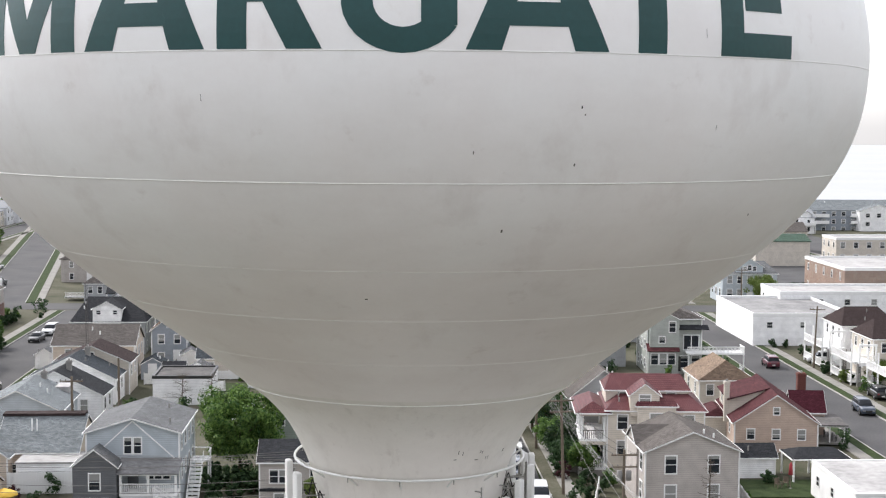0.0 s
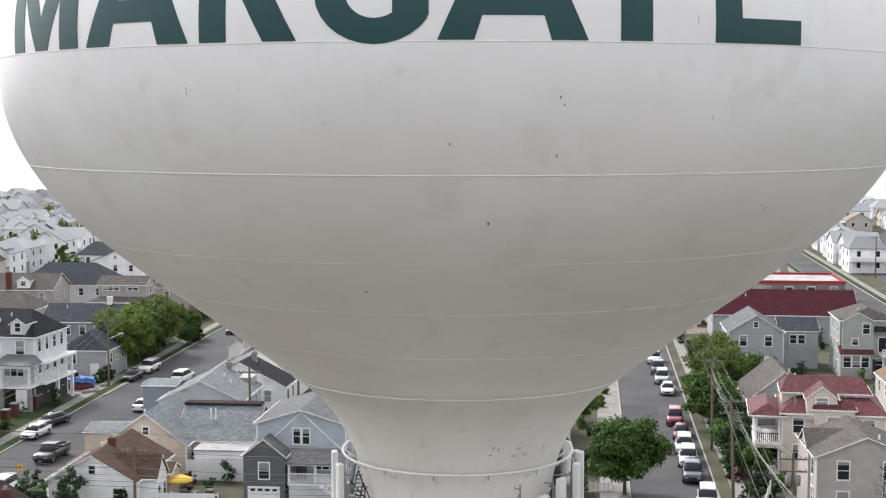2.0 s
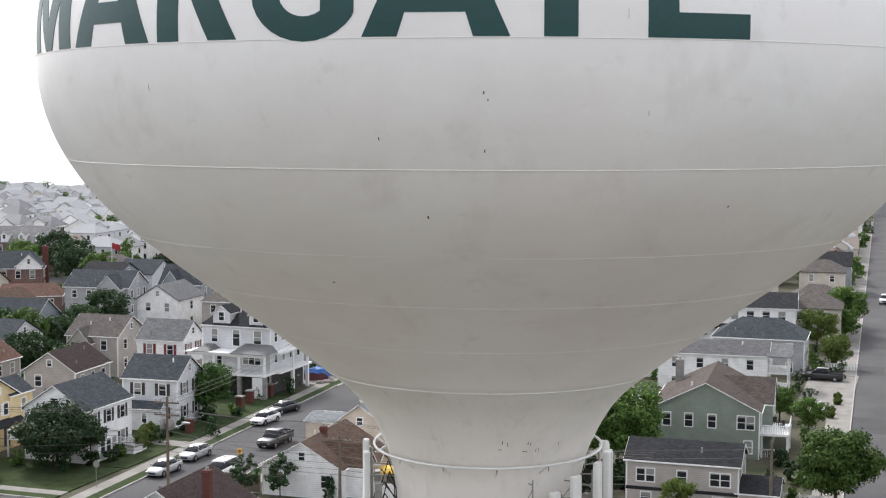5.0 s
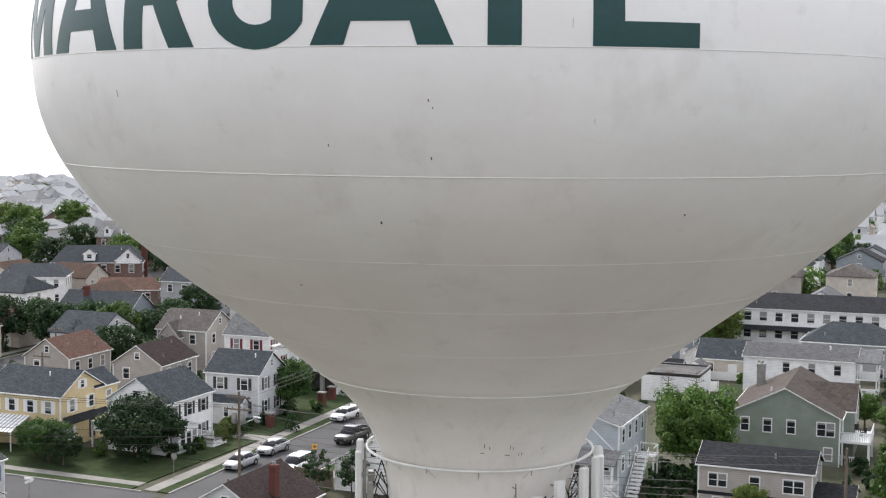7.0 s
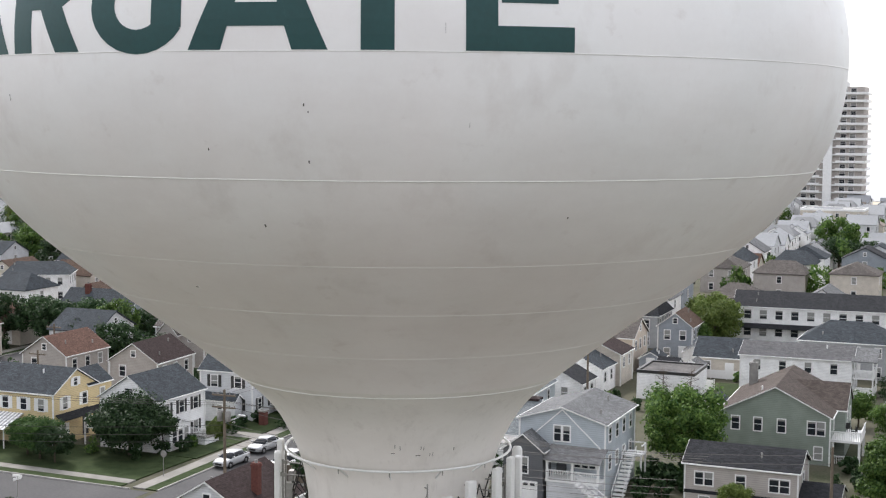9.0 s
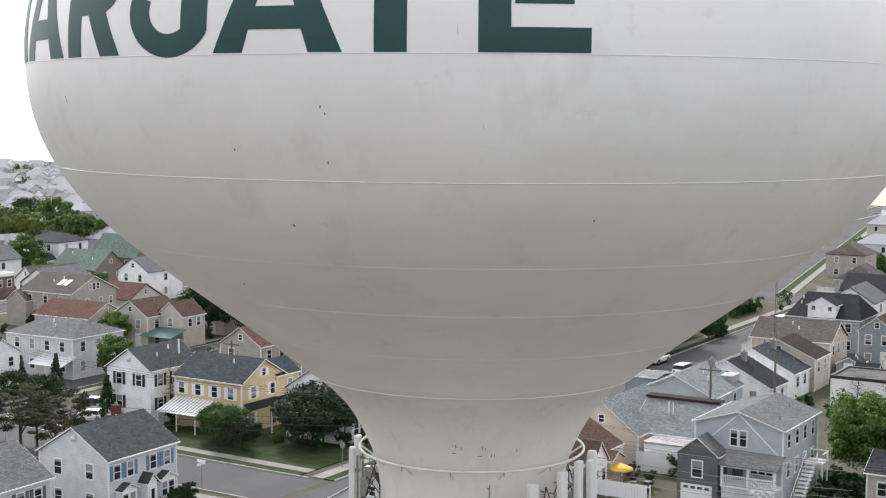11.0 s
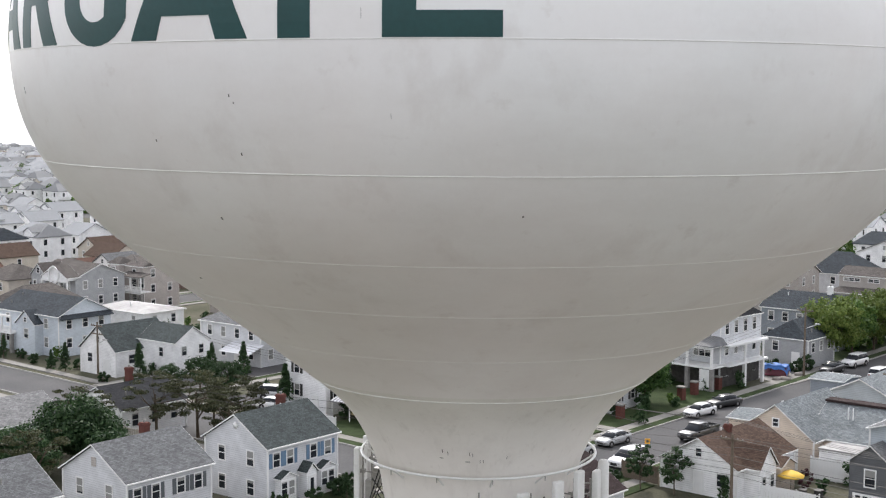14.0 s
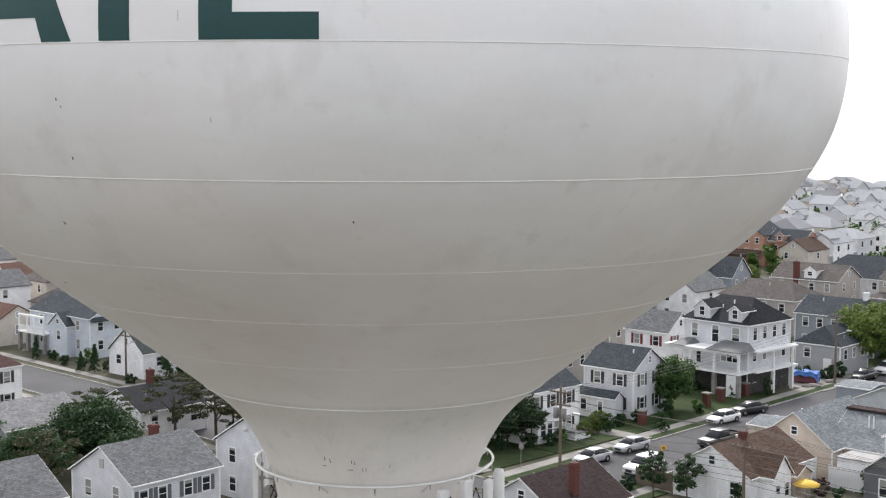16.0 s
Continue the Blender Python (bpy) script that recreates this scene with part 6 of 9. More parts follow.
for x, y, w, l, yaw, wall, roof in ((-37.2, 163.0, 3.6, 4.4, 4, "s_bluegrey", "r_slate"), (-33.0, 170.5, 3.4, 4.0, 10, "s_white", "r_grey"), (-30.0, 158.5, 3.2, 3.6, 0, "s_white", "r_grey"), (-33.4, 158.0, 3.0, 3.4, 90, "s_ltgrey", "r_dark"), (-82.0, 104.5, 3.4, 4.2, 0, "s_white", "r_dark"), (-99.0, 104.0, 3.0, 4.0, 90, "s_tan", "r_umber"), (-21.0, 134.0, 3.0, 3.6, 0, "s_white", "r_slate"), (-54.5, 171.0, 3.0, 4.0, 0, "s_white", "r_grey"), (30.5, 128.0, 3.4, 4.2, 0, "s_white", "r_wine")):
    house("small backyard shed with shingle gable roof", x, y, yaw, w, l, 2.2, 3.2, "y", 0, wall, roof, None, (1, 0, 0, 0), 1, False, 0.15, door=True, boards=False)

# left of the far-left yards
h = house("white gabled house with dark grey-green roof", -137.7, 86.0, 3, 8.2, 10.5, 3.5, 6.8, "y", 0, "s_white", "r_greygreen", None, (2, 2, 2, 2), 1, True, win=(1.0, 1.2))
wing(h, 6.6, 2.8, 8.0, 6.6, 4.8, 6.8, "x", "s_white", "r_greygreen", 0, ((1, -1.5, 3.6, 0.8, 1.2), (1, 1.5, 3.6, 0.8, 1.2), (0, 1, 3.4, 0.8, 1.2)))
h = house("pale grey two-storey house with hip roof and porch awning", -131.5, 104.0, 3, 13.0, 10.5, 5.7, 7.6, "x", 0.6, "s_ltgrey", "r_grey", None, (4, 3, 3, 3), 2, False)
part("awning", join_slabs("awning", [roof_slab([(0.8, -8.0, 2.3), (7.0, -8.0, 2.3), (7.0, -5.0, 3.3), (0.8, -5.0, 3.3)], 1, 0.06)], M["s_ltgrey"]), h, "pale metal porch awning")
h = house("pale blue-white villa with slate roof and white balcony", -160.5, 89.0, 3, 16.0, 10.0, 6.0, 8.4, "x", 0, "s_bluewhite", "r_slate", None, (3, 3, 3, 3), 2, False)
wing(h, 1.6, -4.6, 5.0, 3.4, 4.6, 6.6, "y", "s_bluewhite", "r_slate", 0, ((0, 0.2, 3.2, 0.9, 1.3), (0, 0, 5.2, 0.6, 0.6)))
porch(h, -8.0, -1.2, -6.8, -4.6, 3.0, 5.6, None, True, 0.11, 0.3, 4)
part("hood", join_slabs("hood", [roof_slab([(8.6, -4.8, 5.6), (8.6, 4.6, 5.6), (7.6, 4.6, 6.2), (7.6, -4.8, 6.2)], 1, 0.1)], M["r_slate"]), h)
h = house("grey house with white arched balcony", -188.0, 112.0, 3, 12.4, 11.0, 7.2, 9.4, "x", 0, "s_grey", "r_taupe", None, (0, 3, 3, 3), 2, False, door=False)
for u in (-5.0, -2.8, 0.6, 2.2, 3.9):
    add_window(h, face_pose(0, u, 5.8, 5.9, 5.2), 0.8, 1.3)
wing(h, -3.9, -3.4, 4.4, 5.0, 7.2, 9.2, "y", "s_grey", "r_taupe", 0, ((0, 0, 8.0, 0.8, 0.9), (0, -1, 5.6, 0.8, 1.3), (0, 1, 5.6, 0.8, 1.3)))
wing(h, 2.4, -5.6, 7.4, 3.0, 7.4, 9.4, "y", "s_white", "r_taupe", 0, (), 6.9)
for zf in (1.0, 4.0):
    porch(h, -1.2, 6.0, -7.1, -5.2, zf, zf + 2.9, None, True, 0.14, 0.3, 4)
part("arch", lathe("arch", [(1.25, -0.08), (1.55, -0.08), (1.55, 0.08), (1.25, 0.08)], M["white"], 28, closed=True), h, "round white arch under the gable", pose(2.4, -7.15, 7.7, 90))
h = house("tall grey-taupe house with stacked white decks", -188.5, 126.5, 3, 9.4, 9.0, 7.8, 9.2, "x", 0.2, "s_taupe", "r_taupe", None, (2, 2, 3, 3), 3, False, door=False)
wing(h, -2.4, -3.6, 3.6, 4.0, 8.0, 9.2, "x", "s_taupe", "r_taupe", 0.6, ((0, 0, 6.8, 1.2, 1.4), (0, 0, 4.1, 1.2, 1.4), (0, 0, 1.5, 1.2, 1.4)))
for zf in (0.8, 3.6):
    porch(h, 0.6, 6.6, -6.6, -4.2, zf, zf + 2.7, "r_taupe" if zf > 2 else None, True, 0.12, 0.5, 3)
    for u in (2.0, 4.0):
        add_window(h, pose(u, -4.22, zf + 1.3), 1.3, 1.7)
house("pink cottage with salmon-brown roof", -150.0, 124.0, 3, 12.0, 9.0, 4.4, 6.6, "x", 0, "s_pink", "r_rust", None, (3, 2, 3, 2), 1, True)
house("white cottage with white roof edge", -166.5, 109.0, 3, 13.0, 9.0, 3.6, 4.4, "x", 0.6, "s_white", "flat_roof", None, (3, 2, 3, 2), 1, False)
house("brown cottage with steep pale green roof", -205.0, 178.0, 3, 13.0, 10.0, 3.8, 7.6, "x", 0, "s_brown", "r_mint", None, (4, 2, 3, 2), 1, True)
house("chapel-like house with pale cream roof", -214.0, 198.0, 3, 14.0, 10.0, 4.2, 9.0, "x", 0, "s_brown", "r_mint", None, (3, 2, 3, 2), 1, True)
house("white house with black roof and dormer vents", -166.9, 184.9, 30, 13.0, 10.0, 6.0, 8.2, "x", 0.4, "s_white", "r_slate", None, (5, 3, 3, 3), 2, False)
house("brown low house with brown hip roof", -148.5, 189.0, 30, 13.0, 9.0, 4.0, 6.0, "x", 0.4, "brick", "r_rust", None, (4, 2, 3, 2), 1, False)
h = house("slate-roofed grey house with white dormer chimney", -133.5, 192.0, 8, 13.0, 10.0, 6.0, 8.8, "x", 0, "s_grey", "r_slate", None, (4, 3, 3, 3), 2, True)
wing(h, 3.0, -4.0, 5.0, 5.0, 5.8, 8.4, "y", "s_grey", "r_slate", 0, ((0, 0, 4.8, 0.9, 1.4),))
h = house("blue-grey house with slate gables", -123.5, 205.0, 8, 9.0, 9.0, 5.4, 9.0, "x", 0, "s_bluegrey", "r_slate", None, (2, 2, 2, 2), 2, True)
wing(h, -1.5, -3.6, 4.0, 4.0, 5.4, 8.2, "y", "s_bluegrey", "r_slate", 0, ((0, 0, 4.4, 0.9, 1.4),))
h = house("brick colonial with white dormers", -196.0, 258.0, 8, 16.0, 10.0, 7.2, 11.0, "x", 0, "brick", "r_ltgrey", None, (5, 2, 3, 2), 2, True)
for u in (-4.5, 0, 4.5):
    wing(h, u, -3.6, 1.9, 3.0, 9.2, 10.0, "y", "s_white", "r_ltgrey", 0, ((0, 0, 8.7, 0.7, 0.9),), 7.4, 0.12)
h = house("gambrel-roofed house in bare orange sheathing", -158.0, 271.0, 2, 12.4, 11.0, 7.4, 10.8, "y", 0, "s_copper", "r_slate", None, (4, 3, 2, 3), 2, True, door=False)
wing(h, 10.6, 0.5, 9.6, 9.0, 6.2, 8.8, "x", "s_copper", "r_slate", 0, ((0, -2.4, 4.6, 1.0, 1.2), (0, 1.5, 4.6, 1.0, 1.2), (0, -2.4, 1.8, 1.0, 1.2), (0, 2.4, 1.8, 1.0, 1.2)))
wing(h, 9.6, -3.0, 2.4, 3.0, 7.6, 8.6, "y", "s_copper", "r_slate", 0, ((0, 0, 7.0, 1.0, 0.9),), 6.0, 0.12)
porch(h, -7.4, 5.4, -7.6, -5.2, 0.5, 3.2, "r_brown", False, 0.12, 0.7, 4)
house("taupe house with broad brown-grey hip roof", -98.8, 182.5, 4, 14.5, 11.0, 5.8, 8.4, "x", 0.6, "s_tan", "r_taupe", None, (4, 3, 3, 3), 2, False)
h = house("taupe house with brown roof, chimney and dormer", -106.0, 210.0, 5, 13.5, 10.6, 6.0, 8.6, "x", 0, "s_tan", "r_taupe", None, (4, 2, 3, 2), 2, True)
wing(h, 1.0, -3.4, 2.6, 3.0, 7.6, 8.5, "y", "s_white", "r_taupe", 0, ((0, 0, 7.1, 0.8, 0.7),), 6.2, 0.15)
chimney(h, -1.6, -4.9, 0, 9.2, "chimney_brick", 0.9)
h = house("taupe house with clerestory upper floor", -84.5, 203.5, 2, 11.0, 10.0, 4.8, 6.2, "x", 0.5, "s_tan", "r_taupe", None, (4, 3, 3, 3), 1, False)
wing(h, 0, 0.5, 9.0, 6.0, 7.6, 9.0, "x", "s_tan", "r_taupe", 0, ((0, -3, 6.9, 0.9, 0.5), (0, -2, 6.9, 0.9, 0.5), (0, -1, 6.9, 0.9, 0.5), (0, 1.5, 6.9, 0.9, 0.5), (0, 2.5, 6.9, 0.9, 0.5), (1, 0, 6.6, 0.9, 1.3)), 5.5)
house("white house with stepped white roofs", -106.5, 262.0, 2, 12.0, 11.0, 6.0, 8.6, "y", 0, "s_white", "r_ltgrey", None, (3, 3, 3, 3), 2, True)

block("brown brick house with white flat roof", -210.0, 151.0, 3, 14.0, 10.0, 4.2, "brick", "flat_roof", 5, 1, "white", (1.0, 1.4), "house")
h = house("large taupe house with two skylights in the roof", -166.0, 136.4, 2, 12.6, 11.4, 6.0, 8.7, "x", 0, "s_tan", "r_taupe", None, (3, 0, 3, 3), 2, False, door=False)
for u in (-0.9, 0.0, 0.9):
    add_window(h, face_pose(1, u, 6.9, 6.0, 5.4), 0.55, 1.2 if u == 0 else 0.95)
for u in (-4.0, -1.6, 1.6, 4.0):
    add_window(h, face_pose(1, u, 4.2, 6.0, 5.4), 0.7, 1.2)
for u in (0.6, 2.0):
    part("skylight", join_slabs("skylight", [roof_slab([(u, -3.4, 7.16), (u + 1.0, -3.4, 7.16), (u + 1.0, -1.8, 7.92), (u, -1.8, 7.92)], 1, 0.05)], M["white"]), h, "pale roof skylight")
wing(h, -5.4, -5.4, 5.0, 3.4, 4.4, 6.2, "y", "s_tan", "r_taupe", 0)
h = house("cream L-shaped house with brown gables and teal awning", -139.0, 128.0, 2, 7.6, 8.4, 5.0, 7.4, "y", 0, "s_beige", "r_brown", None, (2, 2, 2, 2), 2, True)
wing(h, 5.6, 1.6, 5.6, 5.6, 5.0, 7.2, "y", "s_beige", "r_brown", 0, ((0, 0, 4.0, 0.8, 1.2), (1, -1, 4.0, 0.8, 1.2), (1, 1, 4.0, 0.8, 1.2)))
part("awning", join_slabs("awning", [roof_slab([(3.2, -5.4, 2.3), (9.4, -5.4, 2.3), (9.4, -1.4, 3.2), (3.2, -1.4, 3.2)], 1, 0.06)], M["teal_cloth"]), h, "dull teal cloth awning")
house("white gabled house behind the taupe house", -192.0, 156.0, -10, 7.6, 12.0, 4.6, 7.0, "y", 0, "s_white", "r_taupe", None, (2, 3, 2, 2), 1, True)
h = house("white square house with low slate hip roof", -224.0, 186.0, 5, 11.0, 10.0, 8.0, 9.8, "x", 0.7, "s_white", "r_slate", None, (2, 2, 2, 2), 2, False)
wing(h, -3.0, -5.0, 16.0, 6.0, 4.2, 5.6, "x", "s_white", "r_slate", 0.7, ((0, -3, 3.0, 0.9, 1.2), (0, 1, 3.0, 0.9, 1.2)))
h = house("brick colonial house with white dormer and pediment", -169.8, 209.0, 31, 19.0, 11.0, 6.6, 9.8, "x", 0.5, "brick", "r_slate", None, (6, 3, 3, 2), 2, False, win=(0.9, 1.6))
wing(h, -1.5, -3.6, 2.6, 3.2, 8.4, 9.4, "y", "s_white", "r_slate", 0, ((0, 0, 7.9, 0.9, 0.8),), 7.0, 0.15)
wing(h, 6.4, -3.4, 5.4, 5.0, 7.0, 9.4, "y", "s_white", "r_slate", 0, ((0, 0, 8.0, 0.5, 0.9),), 6.4)
wing(h, -2.0, -6.4, 9.0, 3.4, 3.2, 4.2, "x", "s_white", "r_slate", 0.6, ((0, -2, 2.0, 1.0, 1.3), (0, 1, 2.0, 1.0, 1.3)))
chimney(h, 9.3, 1.0, 0, 10.6, "chimney_brick", 1.2)
h = house("blue-grey house with long dark slate roof", -130.5, 158.0, 6, 14.0, 10.0, 4.4, 7.6, "x", 0, "s_bluegrey", "r_slate", None, (4, 2, 3, 2), 1, False)
wing(h, 4.6, -3.6, 3.2, 4.0, 4.4, 6.4, "y", "s_white", "r_slate", 0, ((0, 0, 4.4, 0.6, 0.8),))
chimney(h, -3.0, -1.0, 6, 8.4, "chimney_brick", 0.8)
house("long white house with pale roof far off", -277.0, 319.0, 8, 13.0, 9.0, 6.0, 8.2, "x", 0, "s_white", "r_pale", None, (6, 2, 3, 2), 2, False)
house("dark brick gabled house far off", -265.0, 320.0, 8, 10.0, 12.0, 5.5, 8.6, "y", 0, "brick", "r_slate", None, (2, 3, 2, 2), 2, True)
h = house("tan two-storey house with brick ground floor", -80.5, 219.5, 2, 9.0, 13.0, 5.8, 7.4, "y", 0.6, "s_tan", "r_taupe", None, (1, 2, 3, 3), 2, False)
part("brick_base", boxes("brick_base", [(4.2, 4.3, -6.2, 6.2, 0, 2.9)], M["brick"]), h)
h = house("large pale grey house with wide slate hip roof", -103.5, 226.0, 4, 19.0, 12.0, 5.2, 9.0, "x", 0.8, "s_ltgrey", "r_slate", None, (5, 3, 3, 3), 2, False)
h = house("low grey cottage with hip roof and white porch", -63.5, 257.0, 2, 9.0, 11.0, 3.6, 6.6, "y", 0.7, "s_grey", "r_taupe", None, (4, 3, 3, 3), 1, False)
porch(h, -8.2, -4.2, -5.0, -1.5, 0.8, 0.9, None, True, 0.1, 0.3, 2)

# ---------------------------------------------------------------- the rest of the town
TAKEN = [(o.matrix_world.translation.x, o.matrix_world.translation.y) for o in scene.objects if o.parent is None and o.name.split(".")[0] in ("house", "building", "pergola")]
rng = random.Random(7)
KINDS = [
    ("white clapboard house with grey roof", 8.4, 10.5, 5.8, 8.4, "y", 0.0, "s_white", "r_grey"),
    ("pale grey house with slate gable roof", 8.8, 10.0, 5.6, 8.2, "x", 0.0, "s_ltgrey", "r_slate"),
    ("tan house with taupe hip roof", 9.4, 11.0, 5.4, 7.8, "y", 0.6, "s_tan", "r_taupe"),
    ("cream house with brown gable roof", 8.2, 10.0, 4.8, 7.4, "y", 0.0, "s_beige", "r_brown"),
    ("blue-grey house with dark roof", 9.0, 10.5, 6.2, 8.8, "x", 0.0, "s_bluegrey", "r_dark"),
    ("white house with slate hip roof", 9.6, 10.0, 6.0, 8.6, "x", 0.5, "s_white", "r_slate"),
    ("beige house with taupe hip roof", 9.6, 10.0, 6.0, 8.2, "x", 0.7, "s_beige", "r_taupe"),
    ("beige cottage with faded red roof", 9.0, 9.0, 3.6, 6.2, "x", 0.0, "s_beige", "r_rust"),
]
PROTO = {}


def seen_from_path(x, y):
    b = math.degrees(math.atan2(x - 12, y + 36))
    return -66 < b < 24


lots, far = [], []
for (x, w, y0, y1) in STREETS + [(-390, 9, 76, 555), (-460, 9, 76, 555), (-530, 9, 76, 555), (-600, 9, 76, 555), (-680, 9, 76, 555), (-760, 9, 150, 555), (-840, 9, 200, 555), (-920, 9, 250, 555)]:
    for s in (-1, 1):
        for off in (12.5, 27.0):
            y = 84.0
            while y < 552:
                px = sx(x + s * off, y) + rng.uniform(-1.2, 1.2)
                py = y + rng.uniform(-0.8, 0.8)
                y += 12.2 if off < 20 else 16.0
                if off > 20 and rng.random() < (0.2 if y > 250 else 0.45):
                    continue
                if not seen_from_path(px, py) or 229 < py < 256 or (62 < px < 140 and 285 < py < 445):
                    continue
                if py > 246 and abs(px - bend(py)) < 15:
                    continue
                if any(abs(px - a) < 12.5 and abs(py - b) < 11.0 for a, b in TAKEN) or math.hypot(px, py) < 75:
                    continue
                if any(abs(px - sx(q[0], py)) < (q[1] + 14) / 2 and py < q[3] for q in STREETS):
                    continue
                if -80 < px < -36 and py < 200 or -36 < px < 62 and py < 205 or 3 < px < 62 and py < 292 or 60 < px < 125 and py < 300 or -112 < px < -84 and 215 < py < 236 or -128 < px < -84 and py < 112 or -136 < px < -108 and 134 < py < 152 or -118 < px < -98 and 150 < py < 176:
                    continue
                TAKEN.append((px, py))
                (lots if math.hypot(px, py) < 330 else far).append((px, py, 2 + rng.choice((0, 0, 90, -90, 180)) * (off > 20), rng.randrange(len(KINDS))))
lots = sorted((q for q in lots if not (-130 < q[0] < -116 and 163 < q[1] < 177)), key=lambda q: math.hypot(q[0], q[1]))
far += lots[66:]
for px, py, yaw, k in lots[:66]:
    lab, W, L, ev, rg, ri, hip, wall, roof = KINDS[k]
    if k not in PROTO:
        PROTO[k] = house(lab, px, py, yaw, W, L, ev, rg, ri, hip, wall, roof, None, (2, 1, 0, 1), None, True, group="houses of the back streets", boards=False, trim=False)
    else:
        copy_thing(PROTO[k], pose(px, py, 0, 0, 0, yaw))


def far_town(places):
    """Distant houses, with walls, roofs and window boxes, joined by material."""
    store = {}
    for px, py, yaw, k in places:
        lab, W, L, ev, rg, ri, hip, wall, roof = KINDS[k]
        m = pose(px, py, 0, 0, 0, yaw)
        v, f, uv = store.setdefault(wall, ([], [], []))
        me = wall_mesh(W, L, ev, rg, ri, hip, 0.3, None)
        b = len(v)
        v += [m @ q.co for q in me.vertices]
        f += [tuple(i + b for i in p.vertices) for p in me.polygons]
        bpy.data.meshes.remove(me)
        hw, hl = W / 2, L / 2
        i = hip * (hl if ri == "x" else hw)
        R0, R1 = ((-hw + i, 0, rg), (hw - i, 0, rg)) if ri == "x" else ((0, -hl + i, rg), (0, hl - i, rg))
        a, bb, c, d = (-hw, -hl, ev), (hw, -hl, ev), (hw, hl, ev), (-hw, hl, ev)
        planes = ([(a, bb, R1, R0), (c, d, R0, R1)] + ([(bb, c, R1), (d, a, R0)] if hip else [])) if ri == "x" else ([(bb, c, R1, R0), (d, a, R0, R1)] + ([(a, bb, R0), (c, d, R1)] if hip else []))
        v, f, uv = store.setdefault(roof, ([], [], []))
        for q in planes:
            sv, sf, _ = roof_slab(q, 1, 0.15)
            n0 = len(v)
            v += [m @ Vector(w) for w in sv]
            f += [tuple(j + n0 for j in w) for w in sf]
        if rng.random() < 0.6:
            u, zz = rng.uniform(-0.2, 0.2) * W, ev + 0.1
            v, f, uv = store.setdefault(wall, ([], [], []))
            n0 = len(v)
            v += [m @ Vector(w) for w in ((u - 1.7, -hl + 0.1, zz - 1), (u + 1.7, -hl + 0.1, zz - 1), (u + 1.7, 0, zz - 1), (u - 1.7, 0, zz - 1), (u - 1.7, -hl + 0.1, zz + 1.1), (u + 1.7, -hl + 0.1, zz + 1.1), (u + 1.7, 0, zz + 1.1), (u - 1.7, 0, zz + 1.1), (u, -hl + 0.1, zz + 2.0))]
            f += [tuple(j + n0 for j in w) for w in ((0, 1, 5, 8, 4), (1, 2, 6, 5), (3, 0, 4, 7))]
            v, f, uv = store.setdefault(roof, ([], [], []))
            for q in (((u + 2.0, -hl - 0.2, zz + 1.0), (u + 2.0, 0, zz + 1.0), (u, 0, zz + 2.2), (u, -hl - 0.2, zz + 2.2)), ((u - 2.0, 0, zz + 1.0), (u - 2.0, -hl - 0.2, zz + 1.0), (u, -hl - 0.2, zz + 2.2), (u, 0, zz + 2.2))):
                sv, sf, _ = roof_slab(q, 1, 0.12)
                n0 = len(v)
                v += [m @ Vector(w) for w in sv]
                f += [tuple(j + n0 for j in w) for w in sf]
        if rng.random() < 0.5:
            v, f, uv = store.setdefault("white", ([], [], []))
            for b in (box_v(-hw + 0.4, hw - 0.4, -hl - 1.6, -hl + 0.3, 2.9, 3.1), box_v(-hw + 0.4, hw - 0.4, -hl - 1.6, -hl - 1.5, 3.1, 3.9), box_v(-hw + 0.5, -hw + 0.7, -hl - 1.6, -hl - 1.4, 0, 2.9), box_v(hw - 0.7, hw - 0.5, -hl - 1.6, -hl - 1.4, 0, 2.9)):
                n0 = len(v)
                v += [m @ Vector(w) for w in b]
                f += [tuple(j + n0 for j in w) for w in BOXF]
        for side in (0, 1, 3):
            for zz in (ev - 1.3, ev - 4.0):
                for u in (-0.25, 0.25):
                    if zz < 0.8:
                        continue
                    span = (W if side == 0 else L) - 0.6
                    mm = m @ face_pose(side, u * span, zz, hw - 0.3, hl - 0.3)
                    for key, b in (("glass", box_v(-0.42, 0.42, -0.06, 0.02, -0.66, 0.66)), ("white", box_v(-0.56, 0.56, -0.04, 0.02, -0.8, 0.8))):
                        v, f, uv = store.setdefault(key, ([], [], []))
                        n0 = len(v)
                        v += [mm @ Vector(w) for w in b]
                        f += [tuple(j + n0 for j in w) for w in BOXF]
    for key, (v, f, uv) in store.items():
        structure("distant_houses", mesh_of("distant_houses", v, f, M[key]), "distant houses of the shore town, colours paled for haze", "houses", "stuff")


# haze over the distance, put into paler walls and roofs
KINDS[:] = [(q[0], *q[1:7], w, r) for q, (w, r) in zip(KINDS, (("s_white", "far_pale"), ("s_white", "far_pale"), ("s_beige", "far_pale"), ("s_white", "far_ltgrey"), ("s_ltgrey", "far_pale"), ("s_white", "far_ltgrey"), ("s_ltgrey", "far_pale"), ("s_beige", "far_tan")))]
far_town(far)

